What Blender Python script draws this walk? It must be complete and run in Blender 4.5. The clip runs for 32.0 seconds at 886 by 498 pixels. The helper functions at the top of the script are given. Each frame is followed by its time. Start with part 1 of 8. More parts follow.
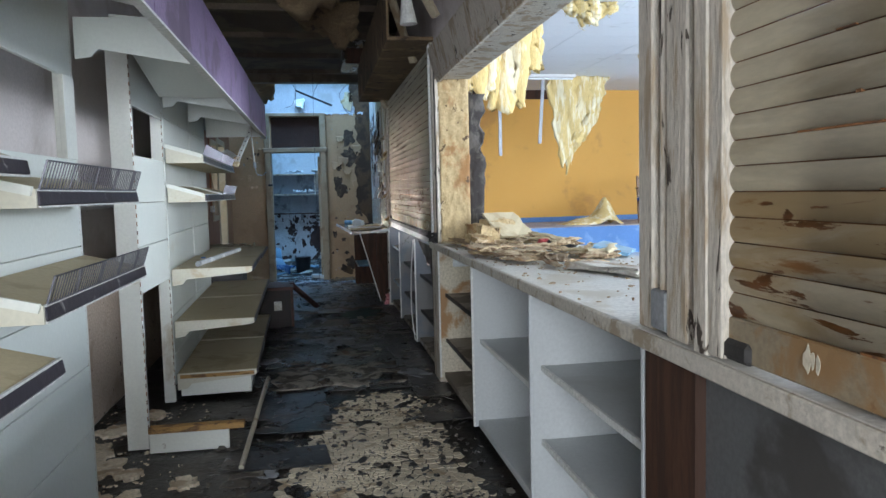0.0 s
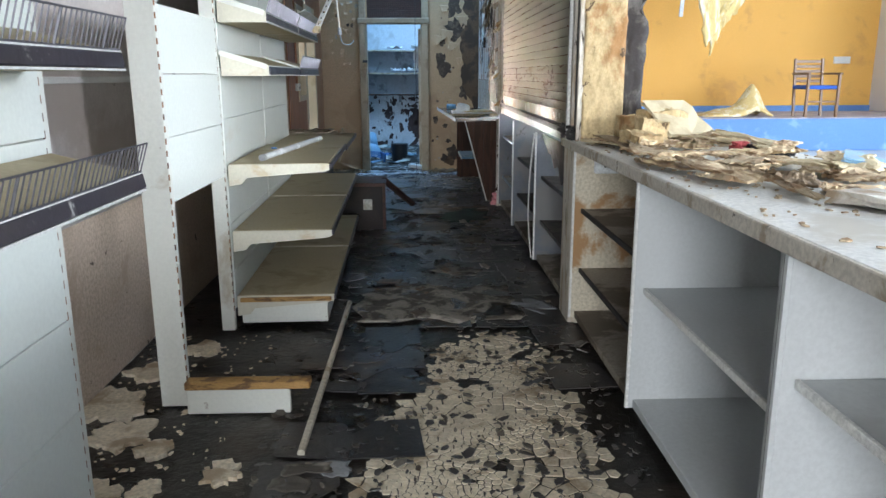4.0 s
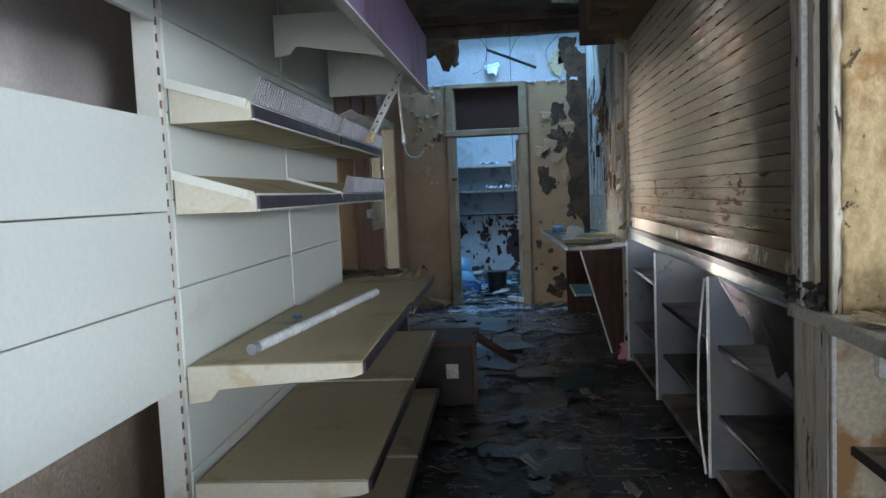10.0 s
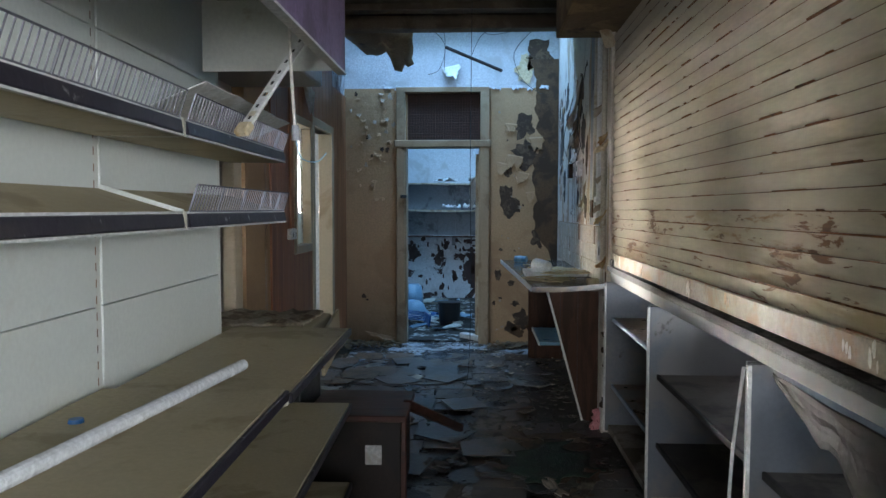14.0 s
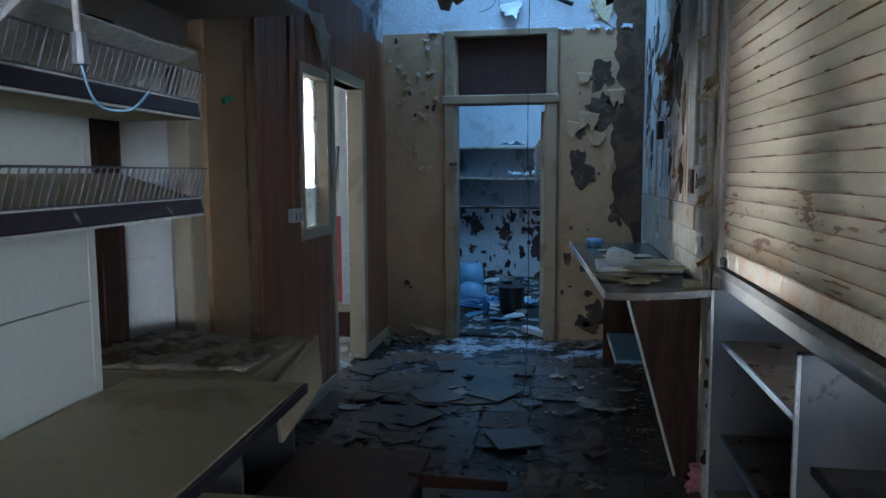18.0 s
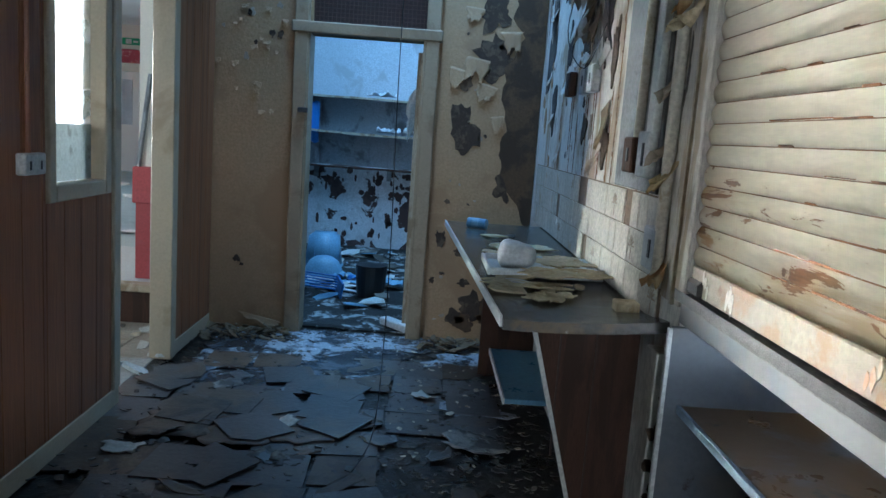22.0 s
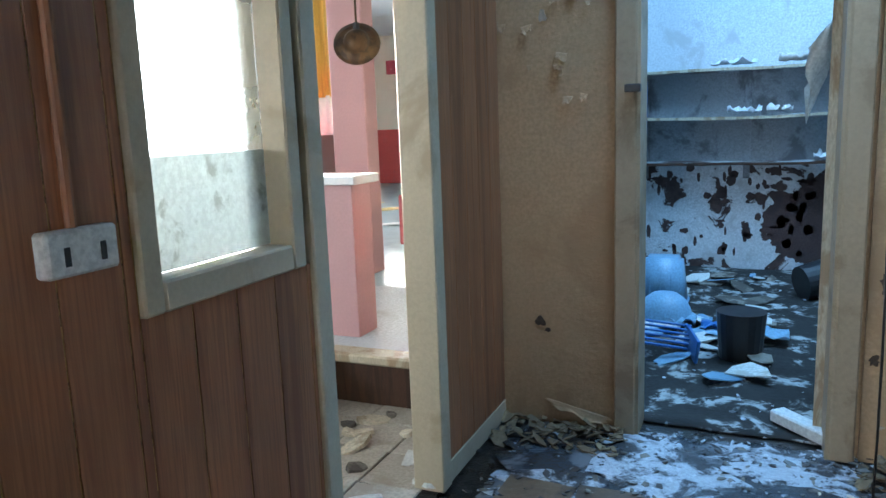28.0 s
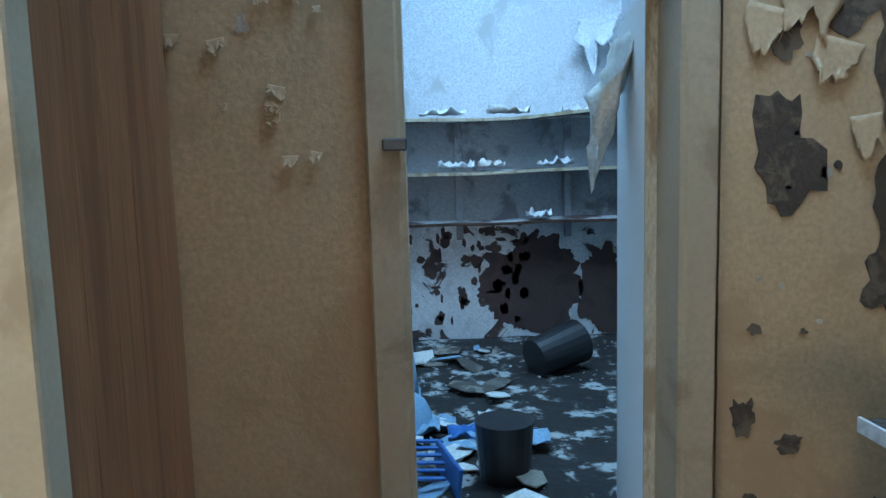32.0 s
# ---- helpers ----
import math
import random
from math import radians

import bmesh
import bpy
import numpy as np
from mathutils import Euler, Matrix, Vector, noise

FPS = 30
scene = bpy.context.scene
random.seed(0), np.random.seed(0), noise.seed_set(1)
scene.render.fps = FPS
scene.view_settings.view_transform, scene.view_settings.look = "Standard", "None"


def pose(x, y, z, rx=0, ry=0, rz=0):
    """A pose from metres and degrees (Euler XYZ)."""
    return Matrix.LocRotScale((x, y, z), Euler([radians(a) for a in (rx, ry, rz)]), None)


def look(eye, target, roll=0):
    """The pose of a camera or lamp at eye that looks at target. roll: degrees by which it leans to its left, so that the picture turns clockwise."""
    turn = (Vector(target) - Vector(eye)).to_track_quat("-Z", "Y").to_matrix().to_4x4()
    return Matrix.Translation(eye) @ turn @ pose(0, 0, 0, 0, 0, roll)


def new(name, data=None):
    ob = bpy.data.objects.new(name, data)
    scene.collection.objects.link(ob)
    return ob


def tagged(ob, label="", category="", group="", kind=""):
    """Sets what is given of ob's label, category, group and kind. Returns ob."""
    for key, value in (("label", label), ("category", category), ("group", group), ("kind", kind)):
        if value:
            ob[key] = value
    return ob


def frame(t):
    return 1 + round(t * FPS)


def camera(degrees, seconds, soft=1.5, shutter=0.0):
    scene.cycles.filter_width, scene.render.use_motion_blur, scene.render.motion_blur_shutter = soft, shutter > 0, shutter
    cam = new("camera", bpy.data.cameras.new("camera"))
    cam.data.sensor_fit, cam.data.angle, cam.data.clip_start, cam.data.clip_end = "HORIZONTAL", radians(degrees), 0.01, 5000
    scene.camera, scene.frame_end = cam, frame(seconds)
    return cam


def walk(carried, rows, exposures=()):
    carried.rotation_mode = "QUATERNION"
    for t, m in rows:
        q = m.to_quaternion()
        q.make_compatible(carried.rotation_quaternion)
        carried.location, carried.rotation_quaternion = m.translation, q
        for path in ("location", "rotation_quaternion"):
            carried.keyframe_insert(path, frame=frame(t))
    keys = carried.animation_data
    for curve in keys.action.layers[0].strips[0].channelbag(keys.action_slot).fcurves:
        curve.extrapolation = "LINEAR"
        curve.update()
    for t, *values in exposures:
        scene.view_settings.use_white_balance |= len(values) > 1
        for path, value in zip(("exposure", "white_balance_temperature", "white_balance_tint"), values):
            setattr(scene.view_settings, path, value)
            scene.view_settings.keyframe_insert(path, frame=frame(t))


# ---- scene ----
cam = camera(62.0, 32.0)
# seconds, stops, kelvin, tint
EXPOSURES = [
    (0, -0.48, 6300, 12), (2, -0.3, 6300, 12), (5, 0.15, 6600, 13), (7, -0.25, 6600, 13), (9, -0.75, 6300, 12), (11, -0.5, 6500, 12), (12, -0.25, 6600, 13), (13, -0.35, 6700, 13),
    (15, -0.85, 6400, 13), (17, -1.25, 6000, 12), (19, -1.0, 5500, 10), (21, -0.85, 5600, 8), (24, 0.22, 5900, 8), (27, 0.15, 6100, 9), (28, 0.35, 6300, 10), (29, -0.3, 5800, 5), (30, -0.15, 6000, 5), (31, -0.1, 6200, 3), (32, 0.15, 6900, 11),
]
PATH = [
    (0, (0.033, 0.295, 1.481), (0.364, 2.262, 1.324), -1.4),
    (0.5, (0.001, 0.499, 1.456), (0.3, 2.469, 1.283), -1.4),
    (1, (-0.022, 0.669, 1.461), (0.243, 2.642, 1.262), -1.3),
    (1.5, (-0.035, 0.807, 1.472), (0.196, 2.779, 1.229), -1.2),
    (2, (-0.014, 0.986, 1.449), (0.172, 2.955, 1.149), -1.3),
    (2.5, (0.028, 1.169, 1.451), (0.166, 3.132, 1.092), -1.4),
    (4.5, (0.043, 1.826, 1.445), (0.096, 3.771, 0.979), 0.1),
    (5, (0.037, 1.957, 1.457), (0.091, 3.903, 0.996), 0.5),
    (5.5, (0.044, 2.113, 1.464), (0.038, 4.067, 1.039), -0.6),
    (6, (0.067, 2.294, 1.453), (-0.039, 4.258, 1.094), -1.6),
    (6.5, (0.079, 2.461, 1.474), (-0.158, 4.424, 1.171), -1.8),
    (7, (0.06, 2.598, 1.487), (-0.285, 4.548, 1.206), -1.1),
    (7.5, (0.019, 2.764, 1.464), (-0.366, 4.708, 1.196), -0.1),
    (8, (-0.038, 2.937, 1.464), (-0.415, 4.886, 1.22), 0.3),
    (8.5, (-0.064, 3.104, 1.487), (-0.41, 5.06, 1.258), -0.0),
    (9, (-0.06, 3.258, 1.483), (-0.372, 5.223, 1.277), -0.8),
    (9.5, (-0.02, 3.437, 1.466), (-0.289, 5.412, 1.296), -1.7),
    (10, (0.031, 3.624, 1.476), (-0.169, 5.608, 1.326), -2.4),
    (10.5, (0.051, 3.767, 1.485), (-0.065, 5.759, 1.337), -2.7),
    (11, (0.041, 3.931, 1.478), (0.0, 5.926, 1.334), -2.4),
    (11.5, (0.011, 4.127, 1.471), (0.045, 6.121, 1.326), -1.0),
    (12, (-0.021, 4.295, 1.495), (0.063, 6.288, 1.362), 0.1),
    (12.5, (-0.038, 4.436, 1.506), (0.037, 6.431, 1.388), 0.3),
    (13, (-0.019, 4.568, 1.508), (0.013, 6.565, 1.393), 0.2),
    (13.5, (0.019, 4.751, 1.496), (-0.019, 6.748, 1.386), 0.1),
    (14, (0.087, 4.92, 1.509), (-0.007, 6.914, 1.401), 0.1),
    (14.5, (0.124, 5.074, 1.525), (0.01, 7.068, 1.416), 0.1),
    (16.5, (0.179, 5.816, 1.59), (0.006, 7.803, 1.445), -0.3),
    (17, (0.209, 5.995, 1.568), (0.016, 7.979, 1.406), -0.5),
    (17.5, (0.236, 6.156, 1.565), (-0.014, 8.132, 1.383), -0.4),
    (18, (0.224, 6.306, 1.566), (-0.083, 8.272, 1.361), -0.3),
    (18.5, (0.197, 6.484, 1.55), (-0.11, 8.449, 1.336), 0.1),
    (19, (0.153, 6.683, 1.565), (-0.102, 8.656, 1.352), 0.9),
    (19.5, (0.114, 6.853, 1.577), (-0.026, 8.839, 1.384), 1.9),
    (20, (0.118, 7.024, 1.584), (0.048, 9.015, 1.4), 2.6),
    (20.5, (0.14, 7.211, 1.558), (0.116, 9.203, 1.38), 2.9),
    (21, (0.168, 7.385, 1.562), (0.186, 9.375, 1.364), 3.0),
    (21.5, (0.186, 7.545, 1.558), (0.223, 9.529, 1.307), 3.4),
    (22, (0.192, 7.697, 1.534), (0.245, 9.673, 1.232), 4.1),
    (22.5, (0.196, 7.88, 1.517), (0.263, 9.852, 1.189), 4.2),
    (23, (0.2, 8.071, 1.534), (0.281, 10.041, 1.195), 4.2),
    (23.5, (0.222, 8.241, 1.541), (0.305, 10.208, 1.192), 4.2),
    (24, (0.261, 8.409, 1.529), (0.318, 10.376, 1.167), 4.0),
    (24.5, (0.311, 8.59, 1.521), (0.299, 10.554, 1.144), 3.9),
    (26.5, (0.073, 9.241, 1.527), (-0.307, 11.163, 1.122), 2.2),
    (27, (-0.012, 9.378, 1.554), (-0.464, 11.284, 1.15), 1.1),
    (27.5, (-0.1, 9.509, 1.543), (-0.698, 11.38, 1.168), -0.3),
    (28, (-0.21, 9.659, 1.518), (-0.991, 11.47, 1.185), -2.1),
    (28.5, (-0.316, 9.821, 1.537), (-1.18, 11.598, 1.231), -3.0),
    (29, (-0.398, 9.966, 1.548), (-1.191, 11.781, 1.265), -2.8),
    (29.5, (-0.508, 10.126, 1.553), (-1.132, 12.009, 1.293), -2.3),
    (30, (-0.608, 10.278, 1.576), (-1.039, 12.215, 1.33), -2.2),
    (30.5, (-0.678, 10.4, 1.577), (-0.914, 12.371, 1.334), -2.5),
    (31, (-0.694, 10.57, 1.552), (-0.817, 12.552, 1.314), -2.5),
    (31.5, (-0.682, 10.791, 1.562), (-0.704, 12.778, 1.33), -2.3),
    (32, (-0.671, 10.949, 1.602), (-0.61, 12.934, 1.361), -1.6),
]
walk(cam, [(t, look(eye, target, roll)) for t, eye, target, roll in PATH], EXPOSURES)

# ---- world and large lights ----
world = bpy.data.worlds.new("sky")
scene.world = world
world.use_nodes = True
wn = world.node_tree.nodes
sky = wn.new("ShaderNodeTexSky")
sky.sky_type, sky.sun_disc = "NISHITA", False
sky.sun_elevation, sky.sun_rotation = radians(48), radians(200)
world.node_tree.links.new(sky.outputs[0], wn["Background"].inputs[0])
wn["Background"].inputs[1].default_value = 0.12


def area_light(name, eye, target, w, h, watts, colour, spread=180):
    data = bpy.data.lights.new(name, "AREA")
    data.shape, data.size, data.size_y, data.energy, data.color = "RECTANGLE", w, h, watts, colour
    data.spread = radians(spread)
    ob = new(name, data)
    ob.matrix_world = look(eye, target)
    return tagged(ob, kind="structure")


# daylight: hall windows, skylights, unseen opening behind the start, bar windows; plus added fill
area_light("window_light_hall", (9.8, 6.0, 2.5), (0.0, 6.5, 1.2), 6.0, 1.7, 1000, (0.8, 0.9, 1.0))
area_light("window_light_hall_south", (5.2, -3.8, 2.2), (2.0, 6.0, 1.3), 5.0, 1.8, 720, (0.8, 0.9, 1.0))
# second lamp in the south window, added to brighten the west shelving
area_light("shelf_fill_light", (6.4, -3.7, 2.2), (-1.0, 6.6, 1.3), 1.8, 1.8, 75, (0.86, 0.94, 1.0), 50)
# unseen source behind the start, placed to balance shelves, shutter and far wall
area_light("near_end_light", (-0.6, -2.7, 1.75), (-0.1, 5.0, 1.1), 1.7, 2.2, 300, (0.88, 0.95, 1.0), 160)
area_light("skylight_corridor", (-0.1, 12.45, 4.3), (-0.1, 12.75, 1.0), 1.7, 0.7, 135, (0.27, 0.57, 1.0))
area_light("skylight_store", (0.2, 15.3, 4.2), (0.1, 15.7, 0.0), 2.0, 1.8, 190, (0.28, 0.6, 1.0))
area_light("window_light_bar", (-8.7, 17.4, 2.2), (-2.0, 14.0, 1.2), 4.0, 1.7, 360, (0.88, 0.97, 1.0))
area_light("window_light_bar_north", (-8.75, 20.1, 2.1), (-1.4, 11.6, 1.5), 1.6, 1.6, 190, (1.0, 0.96, 0.87), 16)
area_light("window_light_bar_south", (-8.75, 14.95, 2.1), (-1.4, 11.6, 1.5), 1.5, 1.6, 24, (1.0, 0.95, 0.84), 18)
# added beam beside the exit door, aimed through the doorway at the shutter
area_light("shutter_beam_light", (-7.3, 23.85, 1.75), (-1.42, 11.9, 1.75), 1.2, 1.1, 130, (1.0, 0.96, 0.88), 13)
# added fill for the bar room, from a side never in view
area_light("bar_room_fill_light", (-5.2, 8.3, 2.2), (-3.0, 13.5, 1.0), 3.0, 1.5, 150, (0.85, 0.96, 1.0))
# added fill in the side room, to whiten the open door leaf
area_light("side_room_fill_light", (-2.2, 7.15, 1.8), (-1.95, 9.3, 1.2), 0.9, 1.0, 600, (0.95, 0.97, 1.0))

# ---- materials ----


def material(name, base, rough=0.7, metal=0.0, stain=None, stain_amount=0.45, stain_scale=2.5, vary=0.15, grain=60.0, bump=0.15,
             dirt=None, dirt_amount=0.35, dirt_scale=9.0, stretch=(1, 1, 1), glass=0.0, per_object=0.0, emit=0.0, spec=0.5, edge=0.055, flake=None, flake_amount=0.3, flake_scale=7.0):
    """Procedural surface in world space: base colour, large stains, finer dirt, grain and relief."""
    m = bpy.data.materials.new(name)
    m.use_nodes = True
    t = m.node_tree
    n, lk = t.nodes, t.links
    bsdf = n["Principled BSDF"]
    geo = n.new("ShaderNodeNewGeometry")
    mp = n.new("ShaderNodeMapping")
    mp.inputs["Scale"].default_value = stretch
    lk.new(geo.outputs["Position"], mp.inputs["Vector"])

    def tex(scale, detail=6.0, distortion=0.0):
        x = n.new("ShaderNodeTexNoise")
        x.inputs["Scale"].default_value, x.inputs["Detail"].default_value = scale, detail
        x.inputs["Roughness"].default_value, x.inputs["Distortion"].default_value = 0.62, distortion
        lk.new(mp.outputs[0], x.inputs["Vector"])
        return x.outputs["Fac"]

    def ramp(fac, lo, hi):
        r = n.new("ShaderNodeMapRange")
        r.inputs["From Min"].default_value, r.inputs["From Max"].default_value = lo, hi
        r.interpolation_type = "SMOOTHSTEP"
        lk.new(fac, r.inputs["Value"])
        return r.outputs["Result"]

    def mix(fac, a, b, mode="MIX"):
        x = n.new("ShaderNodeMix")
        x.data_type, x.blend_type = "RGBA", mode
        for sock, v in ((x.inputs["Factor"], fac), (x.inputs["A"], a), (x.inputs["B"], b)):
            if isinstance(v, (int, float)):
                sock.default_value = v
            elif isinstance(v, tuple):
                sock.default_value = (*v, 1.0)
            else:
                lk.new(v, sock)
        return x.outputs["Result"]

    dark = tuple(c * (1 - 1.6 * vary) for c in base)
    light = tuple(min(1.0, c * (1 + vary)) for c in base)
    col = mix(ramp(tex(grain, 4.0), 0.3, 0.7), dark, light)
    col = mix(ramp(tex(1.7), 0.35, 0.65), col, mix(0.5, col, tuple(c * (1 - vary) for c in base)))
    if per_object:
        info = n.new("ShaderNodeObjectInfo")
        isl = n.new("ShaderNodeMath")
        isl.operation = "MULTIPLY_ADD"
        lk.new(info.outputs["Random"], isl.inputs[0])
        isl.inputs[1].default_value, isl.inputs[2].default_value = 2 * per_object, 1 - per_object
        col = mix(1.0, col, isl.outputs[0], "MULTIPLY")
    rough_out = None
    if stain:
        f = ramp(tex(stain_scale, 8.0, 0.4), 1 - stain_amount - edge, 1 - stain_amount + edge)
        col = mix(f, col, stain)
        rough_out = f
    if dirt:
        f2 = ramp(tex(dirt_scale, 9.0, 0.2), 1 - dirt_amount - 0.035, 1 - dirt_amount + 0.05)
        col = mix(f2, col, dirt)
    flake_mask = None
    if flake:
        t7 = tex(flake_scale, 10.0, 0.6)
        flake_mask = ramp(t7, 1 - flake_amount - 0.008, 1 - flake_amount + 0.008)
        rim = ramp(t7, 1 - flake_amount - 0.04, 1 - flake_amount)
        col = mix(rim, col, mix(0.4, col, tuple(0.5 * (a + b) for a, b in zip(base, flake))))
        col = mix(flake_mask, col, mix(ramp(tex(flake_scale * 3.0), 0.35, 0.7), flake, tuple(c * 0.5 for c in flake)))
    lk.new(col, bsdf.inputs["Base Color"])
    rn = n.new("ShaderNodeMapRange")
    rn.inputs["To Min"].default_value, rn.inputs["To Max"].default_value = max(0.03, rough - 0.14), min(1.0, rough + 0.14)
    lk.new(tex(5.0), rn.inputs["Value"])
    lk.new(rn.outputs["Result"], bsdf.inputs["Roughness"])
    bsdf.inputs["Metallic"].default_value = metal
    bsdf.inputs["Specular IOR Level"].default_value = spec
    if glass:
        bsdf.inputs["Transmission Weight"].default_value = glass
    if emit:
        lk.new(col, bsdf.inputs["Emission Color"])
        bsdf.inputs["Emission Strength"].default_value = emit
    if bump:
        b = n.new("ShaderNodeBump")
        b.inputs["Strength"].default_value, b.inputs["Distance"].default_value = bump, 0.01
        hsum = n.new("ShaderNodeMath")
        hsum.operation = "ADD"
        lk.new(tex(grain * 0.6, 8.0), hsum.inputs[0])
        lk.new(tex(stain_scale * 2.0, 8.0, 0.4), hsum.inputs[1])
        height = hsum.outputs[0]
        if flake_mask:
            dent = n.new("ShaderNodeMath")
            dent.operation = "MULTIPLY_ADD"
            lk.new(flake_mask, dent.inputs[0])
            dent.inputs[1].default_value = -0.6
            lk.new(height, dent.inputs[2])
            height = dent.outputs[0]
        lk.new(height, b.inputs["Height"])
        lk.new(b.outputs[0], bsdf.inputs["Normal"])
    return m


